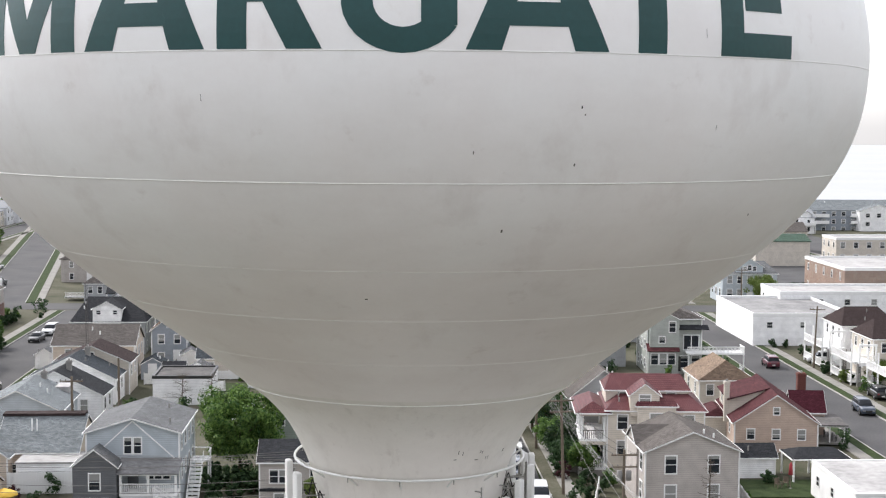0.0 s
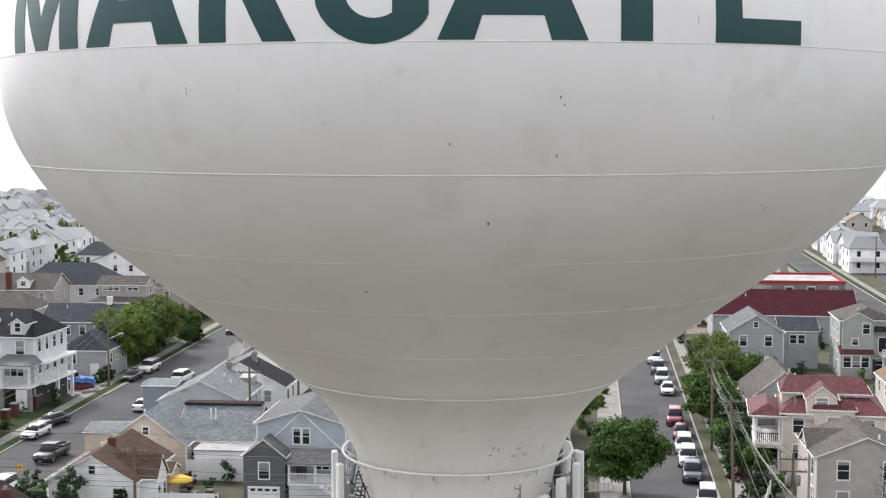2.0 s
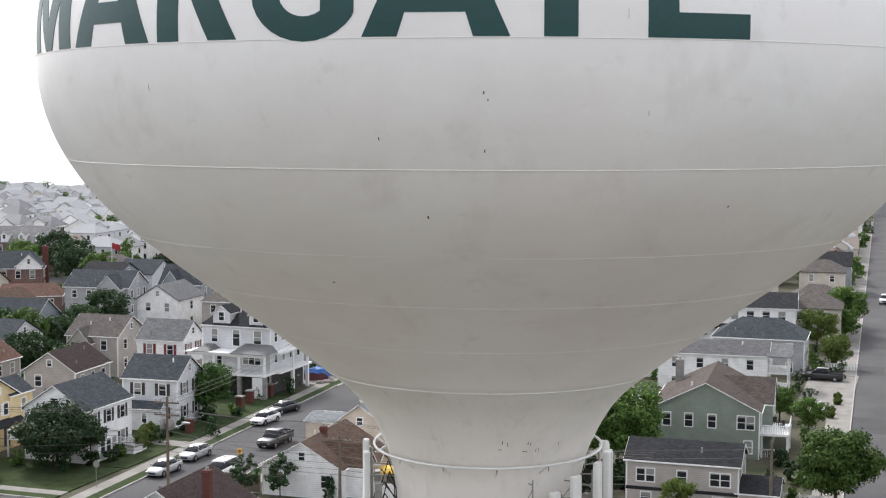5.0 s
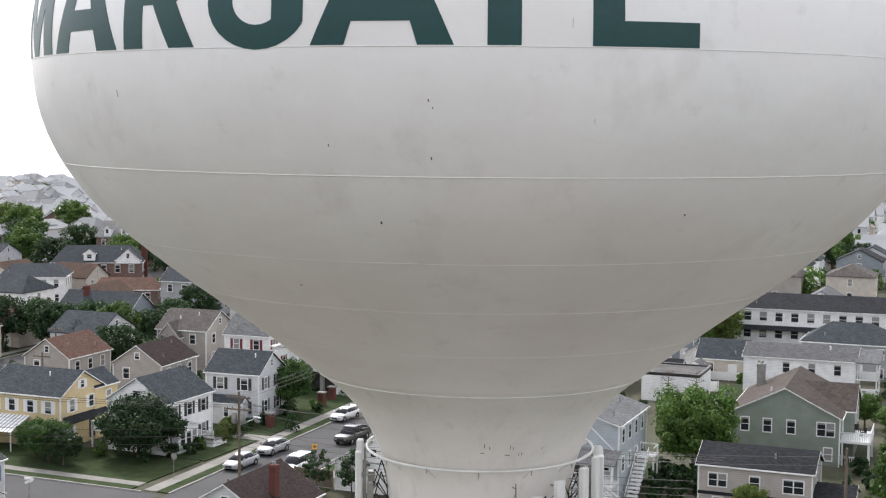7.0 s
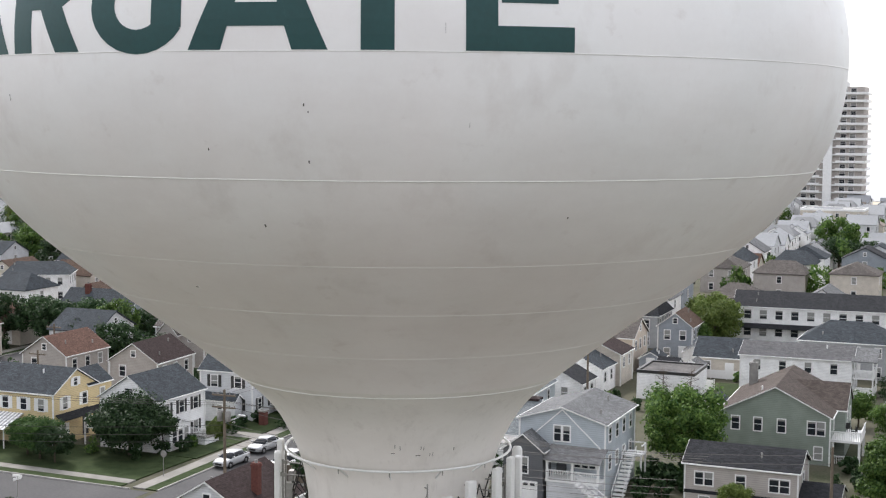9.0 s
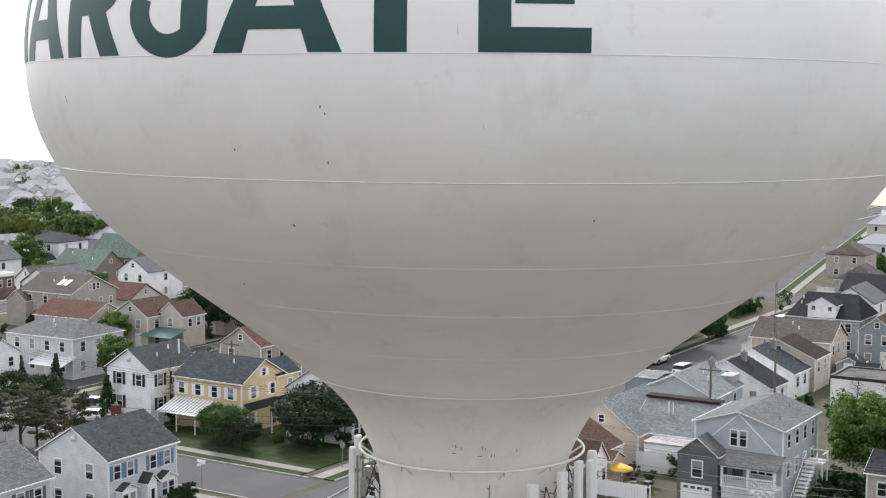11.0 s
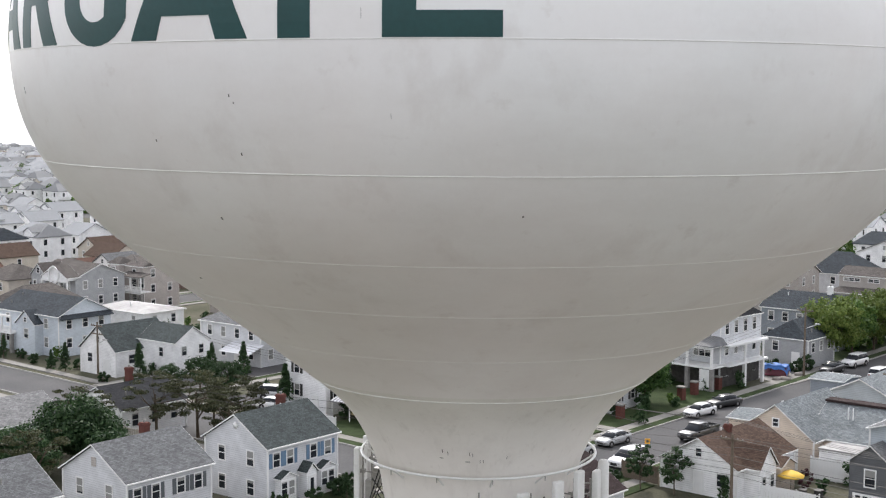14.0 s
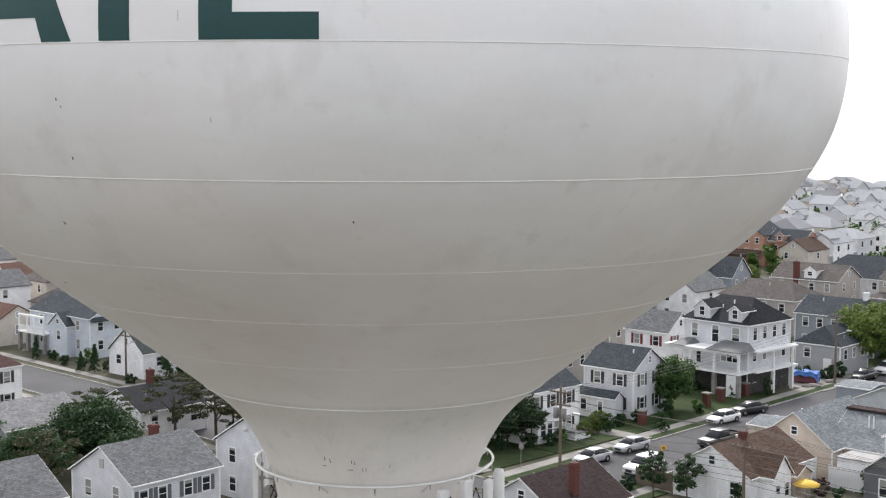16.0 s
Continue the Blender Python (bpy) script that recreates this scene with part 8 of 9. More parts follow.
copies = [
    (T4, -68.6, 172.5, 1.0, 40), (T4, 15.6, 138.0, 0.85, 10), (T4, 16.2, 149.0, 0.75, 200), (T4, 16.6, 157.0, 0.8, 30), (T2, 15.4, 116.0, 0.55, 60), (T3, 16.2, 107.0, 0.5, 130),
    (T2, -4.5, 136.5, 0.62, 20), (T1, -0.6, 131.0, 0.5, 60), (T4, -0.5, 178.0, 0.55, 10), (T1, -1.5, 214.0, 1.0, 90), (T2, -3.0, 224.0, 1.0, 190), (T2, -1.0, 205.0, 0.8, 33), (T4, -4.5, 196.0, 0.7, 120), (T4, -33.9, 189.0, 0.95, 70), (T4, -33.2, 184.5, 0.85, 15), (T1, -34.5, 180.0, 0.6, 160), (T4, -37.0, 195.0, 0.8, 170),
    (T3, -79.0, 80.8, 0.55, 70), (T5, -81.5, 81.5, 0.7, 10), (T5, -84.0, 82.5, 0.6, 50), (T3, -121.0, 172.0, 1.1, 0), (T3, -113.5, 131.5, 1.0, 90), (T3, -100.0, 128.5, 0.8, 190), (T3, -131.0, 142.0, 1.15, 20), (T3, -137.0, 140.0, 1.2, 70), (T3, -126.0, 146.0, 0.9, 150),
    (T1, -150.0, 216.0, 1.1, 30), (T3, -162.0, 226.0, 1.35, 60), (T3, -172.0, 240.0, 1.4, 90), (T1, -180.0, 232.0, 1.2, 10), (T3, -146.0, 236.0, 1.1, 170), (T3, -184.0, 250.0, 1.5, 220), (T3, -190.0, 220.0, 1.4, 20), (T1, -205.0, 228.0, 1.3, 0), (T3, -214.0, 240.0, 1.4, 80),
    (T3n, -96.0, 50.0, 1.05, 10), (T3n, -94.0, 42.0, 0.85, 150), (T3, -90.0, 49.5, 0.7, 40), (T3, -104.0, 40.0, 0.9, 10), (T3, -118.5, 83.5, 0.62, 10), (T3, -114.5, 84.5, 0.6, 130), (T3, -122.5, 81.5, 0.45, 220), (T3, -121.5, 143.0, 1.15, 15), (T3, -127.0, 140.5, 1.1, 95), (T1, -116.0, 141.0, 1.0, 200), (T1, -118.0, 100.5, 0.8, 10), (T3, -112.5, 104.0, 0.7, 70), (T4, -150.0, 270.0, 0.7, 0), (T4, -128.0, 222.0, 0.6, 60), (T1, -36.0, 330.0, 1.5, 40), (T3, -34.0, 318.0, 1.2, 10), (T3, -28.0, 322.0, 1.1, 190),
    (T1, -222.0, 176.0, 1.2, 0), (T3, -232.0, 190.0, 1.3, 60), (T1, -240.0, 210.0, 1.4, 120), (T3, -252.0, 222.0, 1.4, 20), (T1, -262.0, 200.0, 1.2, 70), (T3, -275.0, 238.0, 1.4, 10), (T3, -290.0, 225.0, 1.5, 200), (T1, -300.0, 255.0, 1.4, 90), (T3, -320.0, 262.0, 1.5, 20), (T1, -204.0, 164.0, 0.8, 10), (T2, -188.0, 164.0, 0.7, 70),
    (T4, -270.0, 202.0, 1.5, 10), (T1, -261.0, 209.0, 1.5, 60), (T4, -250.0, 199.0, 1.3, 120), (T1, -243.0, 206.0, 1.4, 200), (T3, -234.0, 198.0, 1.2, 20), (T1, -243.0, 274.0, 1.5, 70), (T4, -252.0, 282.0, 1.4, 140), (T3, -236.0, 266.0, 1.4, 10), (T1, -248.0, 302.0, 1.5, 30), (T3, -262.0, 292.0, 1.5, 90), (T1, -228.0, 258.0, 1.3, 150), (T1, -139.5, 121.5, 0.7, 30), (T1, -70.8, 178.0, 0.8, 30), (T4, -71.8, 185.0, 0.8, 100), (T3, -120.0, 163.0, 0.9, 33), (T3, -116.0, 150.0, 0.9, 133), (T1, -222.0, 216.0, 1.3, 10), (T3, -210.0, 256.0, 1.4, 60),
    (T3, 16.4, 124.0, 0.72, 20), (T2, 16.0, 131.5, 0.75, 80), (T3, 17.4, 117.5, 0.6, 140), (T3, 16.4, 111.5, 0.6, 200), (T2, 17.8, 105.0, 0.5, 260), (T4, 17.2, 143.5, 0.8, 20), (T3, 18.0, 137.0, 0.8, 77), (T4, 71.0, 246.0, 0.7, 10), (T3, 80.0, 254.0, 0.6, 70), (T4, 66.0, 157.0, 0.4, 10), (T1, -68.5, 190.0, 0.6, 10), (T5, -66.8, 183.0, 0.5, 0), (T5, -67.6, 188.0, 0.5, 60), (T2, 21.5, 160.0, 0.6, 10), (T4, -7.6, 100.8, 0.34, 30), (T4, -9.0, 89.3, 0.4, 200),
]
for src, x, y, s, rot in copies:
    cp = copy_thing(src, pose(x, y, 0, 0, 0, rot))
    cp.scale = (s, s, s)
for k, (x, y, s) in enumerate(((-97.5, 66.5, 1.0), (-94.8, 70.2, 0.9), (-100.2, 63.0, 1.0), (-99.0, 70.0, 0.8), (-92.6, 66.8, 0.8), (-102.5, 55.5, 0.9), (-88.8, 40.5, 0.9))):
    if k == 0:
        PINE = tree("dark wind-bent pine with open layered branches", x, y, 8.6, 3.8, "leaf_e", 21, 40, 100, 0.13, flat=0.26)
    else:
        c = copy_thing(PINE, pose(x, y, 0, 0, 0, 55 * k))
        c.scale = (s, s, s)
CYP = tree("dense dark green cypress", -101.3, 82.8, 5.6, 1.4, "leaf_b", 31, 90, 40, 0.12, True, 0.12)
for x, y, s in ((-120.5, 86.5, 0.8), (-123.0, 94.5, 0.8), (-131.0, 95.5, 0.6), (-129.5, 82.0, 0.9), (-47.5, 300, 1.0), (-50, 301, 1.0), (-44, 299, 1.0), (-60.8 - 7, 60.5, 0.45), (-68.5, 52.0, 0.4), (-145.0, 78.5, 0.5), (-158.0, 79.0, 0.6), (-143.0, 79.5, 0.7)):
    c = copy_thing(CYP, pose(x, y, 0, 0, 0, x * 7 % 360))
    c.scale = (s, s, s)
# rough growth in the yards and the far trees between the roofs
def scatter(name, label, seed, count, region, r0, r1, mat, leaves, size, clear):
    r = random.Random(seed)
    q = np.random.default_rng(seed)
    v, f = [], []
    done = 0
    for _ in range(count * 12):
        if done >= count:
            break
        x, y = r.uniform(region[0], region[1]), r.uniform(region[2], region[3])
        if not seen_from_path(x, y) or any(abs(x + 0.0314 * (y - 110) - k[0]) < k[1] / 2 + 1.8 for k in STREETS) or 236 < y < 250 or (x < -62 and 63 < y < 78) or (10 < x < 50 and 198 < y < 275) or (y > 246 and abs(x - bend(y)) < 11):
            continue
        if any(abs(x - a) < clear and abs(y - b) < clear for a, b in TAKEN):
            continue
        done += 1
        rad = r.uniform(r0, r1)
        hgt = rad * r.uniform(0.9, 1.5)
        lumps = q.normal(size=(9, 3)) * np.array([rad, rad, 0]) * 0.3 + np.array([x, y, 0])
        lumps[:, 2] = hgt * np.linspace(0.2, 1.45, 9)
        for c in lumps:
            d = q.normal(size=(leaves, 3))
            d /= np.linalg.norm(d, axis=1)[:, None]
            p = c + d * rad * 0.42 * (0.6 + 0.4 * q.random((leaves, 1)))
            p[:, 2] = np.maximum(p[:, 2], 0.06)
            u, w = q.normal(size=(leaves, 3)) * size * 0.6, q.normal(size=(leaves, 3)) * size * 0.4
            b = len(v)
            v += np.stack([p - u, p + w, p + u, p - w], 1).reshape(-1, 3).tolist()
            f += [(b + 4 * i, b + 4 * i + 1, b + 4 * i + 2, b + 4 * i + 3) for i in range(leaves)]
    structure(name, mesh_of(name, v, f, M[mat]), label, "plants", "stuff")


scatter("undergrowth", "rough dark green growth in the backyards", 5, 330, (-170, 90, 84, 235), 0.5, 1.3, "leaf_b", 26, 0.2, 5.6)
scatter("undergrowth", "lighter green growth in the backyards", 6, 160, (-170, 90, 84, 235), 0.5, 1.2, "leaf_a", 26, 0.2, 5.6)
# lighter leaves on these trees imitate haze by colour
scatter("far_trees", "distant green trees between the roofs, lightened for haze", 7, 290, (-620, 40, 250, 540), 2.0, 3.8, "leaf_a", 60, 0.42, 6.4)
scatter("far_trees", "distant lighter green trees between the roofs", 8, 150, (-520, 40, 250, 540), 1.8, 3.2, "leaf_a", 60, 0.4, 6.4)
SH = shrub("clipped round yellow-green shrub", -69.8, 96.8, 1.0, 1.9, "leaf_c", 41, 110, 120, 0.06)
SD = shrub("dark green shrub at the house wall", -69.8, 91.0, 0.9, 1.6, "leaf_b", 42)
SP = shrub("shrub with dark purple leaves", -102.0, 51.5, 1.6, 3.2, "leaf_d", 43)
for src, pts in ((SH, ((-70.8, 99.3, 1.05), (-71.6, 101.8, 1.15), (1.6, 149.0, 0.6), (1.4, 152.5, 0.6), (1.2, 143.0, 0.6), (1.3, 140.0, 0.6), (62.0, 160.0, 1.0))), (SD, ((-19.6, 96.4, 1.4), (-18.0, 99.4, 1.6), (-20.2, 102.0, 1.5), (-17.2, 94.6, 1.2), (-15.6, 97.8, 1.4), (-19.0, 92.6, 1.1), (1.2, 108.4, 1.5), (0.2, 105.6, 1.3), (-70.3, 93.3, 1.0), (-70.8, 88.8, 1.1), (-70.6, 104.5, 1.0), (-70.2, 107.5, 1.1), (-70.5, 113.5, 1.2), (-69.2, 60.8, 1.2), (-69.0, 57.6, 1.0), (-69.4, 62.2, 1.3), (-69.0, 53.5, 1.1), (-69.2, 46.5, 1.2), (-69.4, 41.0, 1.2), (-82.0, 87.0, 1.1), (-85.5, 86.8, 1.1), (-68.0, 150.2, 1.5), (-68.2, 147.6, 1.2), (-66.4, 186.5, 1.3), (-67.8, 191.0, 1.4), (-52.6, 82.0, 1.0), (5.0, 118.0, 1.1), (-2.0, 112.5, 1.3), (1.0, 110.8, 1.0), (-20.6, 101.5, 1.2), (-143.0, 81.5, 1.0), (-147.5, 80.2, 1.0), (-151.0, 79.6, 1.0), (-156.0, 80.5, 1.0), (-132.0, 78.0, 1.0), (-127.0, 79.0, 1.1), (36.5, 101.8, 0.9), (17.8, 101.0, 1.1), (17.5, 95.0, 1.0), (61.5, 168.0, 1.2), (62.5, 184.0, 1.2), (-73.6, 211.0, 1.3), (-73.3, 213.5, 1.4), (-73.0, 216.0, 1.3), (-72.8, 218.5, 1.4), (-71.5, 196.5, 0.9), (-71.8, 198.6, 0.9), (-72.0, 200.6, 0.9))), (SP, ((-38.0, 93.0, 0.6), (15.6, 103.5, 0.6)))):
    for x, y, s in pts:
        c = copy_thing(src, pose(x, y, 0, 0, 0, x * 31 % 360))
        c.scale = (s, s, s)
for x, y in ((-49.5, 82.0), (-46.0, 82.5)):
    tree("thin young tree with sparse dark leaves", x, y, 4.6, 1.5, "leaf_b", int(-x), 34, 50, 0.13, False, 0.08)
def bare_tree(label, x, y, H, spread, seed, n):
    r = random.Random(seed)
    t = thing("bare_tree", pose(x, y, 0), label, "tree")
    sticks = [rod("trunk", (0, 0, 0), (0.1, 0, H), 0.09, 0.02, M["bark"], 7)]
    for k in range(n):
        z, a = H * (0.22 + 0.74 * k / n), r.uniform(0, 6.28)
        e = spread * (1.1 - 0.8 * k / n) * r.uniform(0.6, 1.0)
        tip = Vector((e * math.cos(a), e * math.sin(a), z + r.uniform(-0.1, 0.45)))
        sticks.append(rod("branch", (0.02, 0, z), tip, 0.026, 0.008, M["bark"], 4))
        for q in range(3):
            m = Vector((0.02, 0, z)).lerp(tip, r.uniform(0.4, 0.95))
            sticks.append(rod("twig", m, m + Vector((r.uniform(-0.5, 0.5), r.uniform(-0.5, 0.5), r.uniform(-0.1, 0.5))), 0.014, 0.005, M["bark"], 3))
    part("trunk", merged("trunk", sticks), t, "bare grey-brown trunk and twigs")


bare_tree("dead conifer with bare grey twigs", 27.0, 85.4, 6.6, 1.5, 77, 40)
bare_tree("leafless grey shrub tree in the backyard", -25.5, 138.5, 5.0, 3.0, 78, 46)
bare_tree("leafless grey shrub tree beside the garage", -29.5, 140.0, 4.6, 2.6, 79, 40)
bare_tree("half-bare conifer beside the white house", -94.8, 86.5, 8.0, 1.8, 80, 44)


# ---------------------------------------------------------------- poles, wires, signs, yard things
def utility_pole(x, y, H=10.5, arms=1, lamp=0, tilt=0.0, yaw=2, trafo=False):
    p = thing("utility_pole", pose(x, y, 0, 0, tilt, yaw), "weathered wooden utility pole with crossarm and insulators", "utility pole", "utility poles along the streets")
    part("shaft", rod("shaft", (0, 0, 0), (0, 0, H), 0.17, 0.11, M["wood"], 10), p)
    for k in range(arms):
        z = H - 0.5 - 1.1 * k
        part("crossarm", boxes("crossarm", [(-1.2, 1.2, -0.18, -0.06, z - 0.06, z + 0.07)], M["wood"]), p)
        for u in (-1.1, -0.6, 0.6, 1.1):
            part("insulator", lathe("insulator", [(0.02, z + 0.07), (0.05, z + 0.1), (0.06, z + 0.2), (0.02, z + 0.24)], M["stone"], 8), p, "", pose(u, -0.12, 0))
    if trafo:
        part("transformer", lathe("transformer", [(0.02, H - 2.9), (0.26, H - 2.85), (0.26, H - 1.95), (0.02, H - 1.9)], M["stone"], 14), p, "grey can transformer", pose(0.42, -0.1, 0))
        part("transformer", lathe("transformer", [(0.02, H - 2.9), (0.26, H - 2.85), (0.26, H - 1.95), (0.02, H - 1.9)], M["stone"], 14), p, "grey can transformer", pose(-0.42, -0.1, 0))
    if lamp:
        part("lamp_arm", rod("lamp_arm", (0, 0, H - 3.0), (lamp * 1.9, -0.2, H - 2.2), 0.045, 0.035, M["rim"], 8), p)
        part("lamp_head", boxes("lamp_head", [(lamp * 1.9 - 0.35, lamp * 1.9 + 0.35, -0.33, -0.07, H - 2.25, H - 2.1)], M["rim"]), p)
    return p


POLES = [(-50.7, 69.5, 12.2, 2, 1, 0, True), (-66.2, 146.0, 9.6, 1, 1, 0, False), (14.0, 117.2, 10.5, 1, 0, 0, False), (15.0, 97.0, 10.0, 2, 0, -2, False), (-136.0, 80.0, 7.5, 2, 1, 0, False), (9.6, 200.3, 9.5, 1, 0, 0, False), (8.6, 222.0, 9.5, 1, 0, 0, False), (-39.6, 82.0, 7.0, 1, 0, 0, False), (-33.8, 122.0, 9.5, 0, 0, 0, False), (-35.6, 107.0, 10.0, 1, 0, 0, False), (60.8, 172.0, 9.5, 1, 0, 2, False), (62.0, 226.0, 10, 1, 0, 0, False), (-1.0, 93.2, 7.0, 0, 0, 0, False), (61.2, 300, 10, 1, 0, 0, False), (61.0, 360, 10, 1, 0, 0, False), (19.4, 86.6, 7.0, 2, 0, 0, True), (-97.0, 100.0, 8.0, 1, 0, 0, False), (-112.0, 121.5, 7.5, 1, 0, 0, False)]
for a in POLES:
    utility_pole(a[0], a[1], a[2], a[3], a[4], a[5], 2, a[6])


def wire(p, q, sag, n=14, r=0.016, mat="rust"):
    v, f = [], []
    p, q = Vector(p), Vector(q)
    side = (q - p).cross(Vector((0, 0, 1))).normalized()
    for i in range(n + 1):
        t = i / n
        c = p.lerp(q, t) - Vector((0, 0, sag * 4 * t * (1 - t)))
        v += [c + side * r, c - side * r * 0.5 + Vector((0, 0, r)), c - side * r * 0.5 - Vector((0, 0, r))]
    f = [(3 * i + a, 3 * i + (a + 1) % 3, 3 * i + 3 + (a + 1) % 3, 3 * i + 3 + a) for i in range(n) for a in range(3)]
    me = mesh_of("overhead_wire", v, f, M[mat])
    tagged(new("overhead_wire", me), "thin dark overhead power line between poles" if mat == "rust" else "weathered pale overhead cable between poles", "power line", "overhead lines")


for u in (-1.0, 0.0, 1.0):
    wire((-50.7 + u, 69.5, 11.8), (-66.2 + u, 146, 9.2), 1.0)
    wire((14.0 + u, 117.2, 10.0), (15.0 + u, 97.0, 9.6), 0.5)
    wire((14.0 + u, 117.2, 9.8), (9.6 + u, 200.3, 9.0), 1.0)
    wire((15.0 + u, 97.0, 9.4), (16.0 + u, 40.0, 9.6), 0.9)
    wire((-50.7 + u, 69.5, 11.2), (-39.6 + u, 84.0, 7.9), 0.4)
    wire((-39.6 + u, 84.0, 7.8), (-10.0, 82.0 + u, 7.4), 0.6)
    wire((-50.7, 69.5 + u, 11.0), (-110.0, 79 + u, 8.2), 1.0)
    wire((19.4 + u, 86.6, 6.6), (15.0 + u, 97.0, 8.6), 0.4)
for z in (5.4, 6.2):
    wire((-39.6, 84.0, z), (-1.0, 93.2, z), 0.5)
    wire((-50.7, 69.5, z + 2.4), (-39.6, 84.0, z), 0.4)

for k in range(6):
    wire((13.8 + 0.1 * k, 117.2, 9.4 - 0.35 * k), (15.0 + 0.12 * k, 97.0, 8.7 - 0.4 * k), 0.35 + 0.1 * k, 14, 0.010, "wire_pale")
    wire((15.0 + 0.12 * k, 97.0, 8.7 - 0.4 * k), (17.6 + 0.9 * k, 58.0, 8.6 - 0.5 * k), 0.7 + 0.12 * k, 14, 0.010, "wire_pale")
for k, z in enumerate((3.2, 3.7, 4.3, 5.0, 6.6)):
    wire((-50.7, 69.5, z + 4.2), (-39.6, 82.0, z), 0.3 + 0.05 * k, 14, 0.02)
    wire((-39.6, 82.0, z), (-12.0, 80.0, z + 0.8), 0.4, 14, 0.02)
for z in (5.6, 6.3, 7.0):
    wire((-50.7, 69.5, z + 2.0), (-96.0, 58.0, z + 1.6), 0.8, 14, 0.018)

# slender lattice mast by the white bungalows
h = thing("lattice_mast", pose(-43.7, 149.6, 0), "thin dark lattice aerial mast", "aerial mast")
for k in range(3):
    a = k * 2.094
    part("leg", rod("leg", (0.25 * math.cos(a), 0.25 * math.sin(a), 0), (0.14 * math.cos(a), 0.14 * math.sin(a), 15), 0.03, 0.02, M["rust"], 6), h)
for k in range(24):
    a, b = (k % 3) * 2.094, ((k + 1) % 3) * 2.094
    part("brace", rod("brace", (0.24 * math.cos(a), 0.24 * math.sin(a), 0.6 * k), (0.24 * math.cos(b), 0.24 * math.sin(b), 0.6 * k + 0.6), 0.015, 0.015, M["rust"], 4), h)


def post_sign(name, label, x, y, plate, H=2.6, shape="square", yaw=0):
    s = thing(name, pose(x, y, 0, 0, 0, yaw), label, "road sign")
    part("post", rod("post", (0, 0, 0), (0, 0, H), 0.035, 0.035, M["stone"], 8), s)
    n = {"square": 4, "octagon": 8}[shape]
    ring = [(0.38 * math.cos(2 * math.pi * (i + 0.5) / n), 0.38 * math.sin(2 * math.pi * (i + 0.5) / n)) for i in range(n)]
    v = [(a, -0.04, H - 0.1 + b) for a, b in ring] + [(a, -0.06, H - 0.1 + b) for a, b in ring]
    f = [tuple(range(n)), tuple(range(2 * n - 1, n - 1, -1))] + [(i, i + n, (i + 1) % n + n, (i + 1) % n) for i in range(n)]
    part("plate", mesh_of("plate", v, f, M[plate]), s)
    part("marking", boxes("marking", [(-0.12, 0.12, -0.066, -0.06, H - 0.22, H + 0.02)], M["rust"]), s)


post_sign("warning_sign", "yellow diamond road warning sign on a post", -54.2, 90.1, "sign_yellow", 2.7, "square", 30)
post_sign("stop_sign", "octagonal stop sign seen from its grey back", -65.4, 81.0, "stone", 2.5, "octagon", 180)
h = thing("street_name_sign", pose(-71.8, 66.6, 0), "white street name sign on a post", "road sign")
part("post", rod("post", (0, 0, 0), (0, 0, 2.7), 0.04, 0.04, M["stone"], 8), h)
part("plate", boxes("plate", [(-0.55, 0.55, -0.03, 0.03, 2.6, 2.85)], M["white"]), h)
part("plate", boxes("plate", [(-0.03, 0.03, -0.55, 0.55, 2.32, 2.57)], M["white"]), h)


def parasol(label, x, y, mat, H=2.4, r=1.3, closed=False):
    p = thing("parasol", pose(x, y, 0), label, "parasol")
    part("pole", rod("pole", (0, 0, 0), (0, 0, H), 0.03, 0.03, M["wood"], 8), p)
    if closed:
        part("canopy", lathe("canopy", [(0.03, H), (0.16, H - 0.3), (0.24, H - 1.3), (0.05, H - 1.35)], M[mat], 12), p)
    else:
        part("canopy", lathe("canopy", [(0.02, H + 0.05), (r * 0.5, H - 0.2), (r, H - 0.5), (r, H - 0.62), (r * 0.5, H - 0.25), (0.02, H)], M[mat], 8), p)
    part("foot", lathe("foot", [(0.3, 0), (0.3, 0.08), (0.05, 0.14)], M["stone"], 12), p)


parasol("open yellow parasol beside the white bungalow", -38.0, 90.2, "yellow_cloth")
parasol("closed dark red parasol on the lawn", 38.2, 99.5, "red_cloth", 2.8, 1.2, True)


def fence(label, x0, y0, x1, y1, H=1.6, mat="white", gap=0.0, w=0.3):
    L = math.hypot(x1 - x0, y1 - y0)
    f = thing("fence", pose(x0, y0, 0, 0, 0, math.degrees(math.atan2(y1 - y0, x1 - x0))), label, "fence")
    n = max(2, int(L / 2.2))
    for k in range(n + 1):
        part("post", boxes("post", [(L * k / n - 0.06, L * k / n + 0.06, -0.06, 0.06, 0, H + 0.1)], M[mat]), f)
    part("rail", boxes("rail", [(0, L, -0.03, 0.03, 0.15, 0.25), (0, L, -0.03, 0.03, H - 0.2, H - 0.1)], M[mat]), f)
    board = boxes("board", [(0, w, -0.045, -0.03, 0.08, H)], M[mat])
    u = 0.08
    while u < L - w:
        part("board", board, f, m=pose(u, 0, 0))
        u += w + max(gap, 0.012)


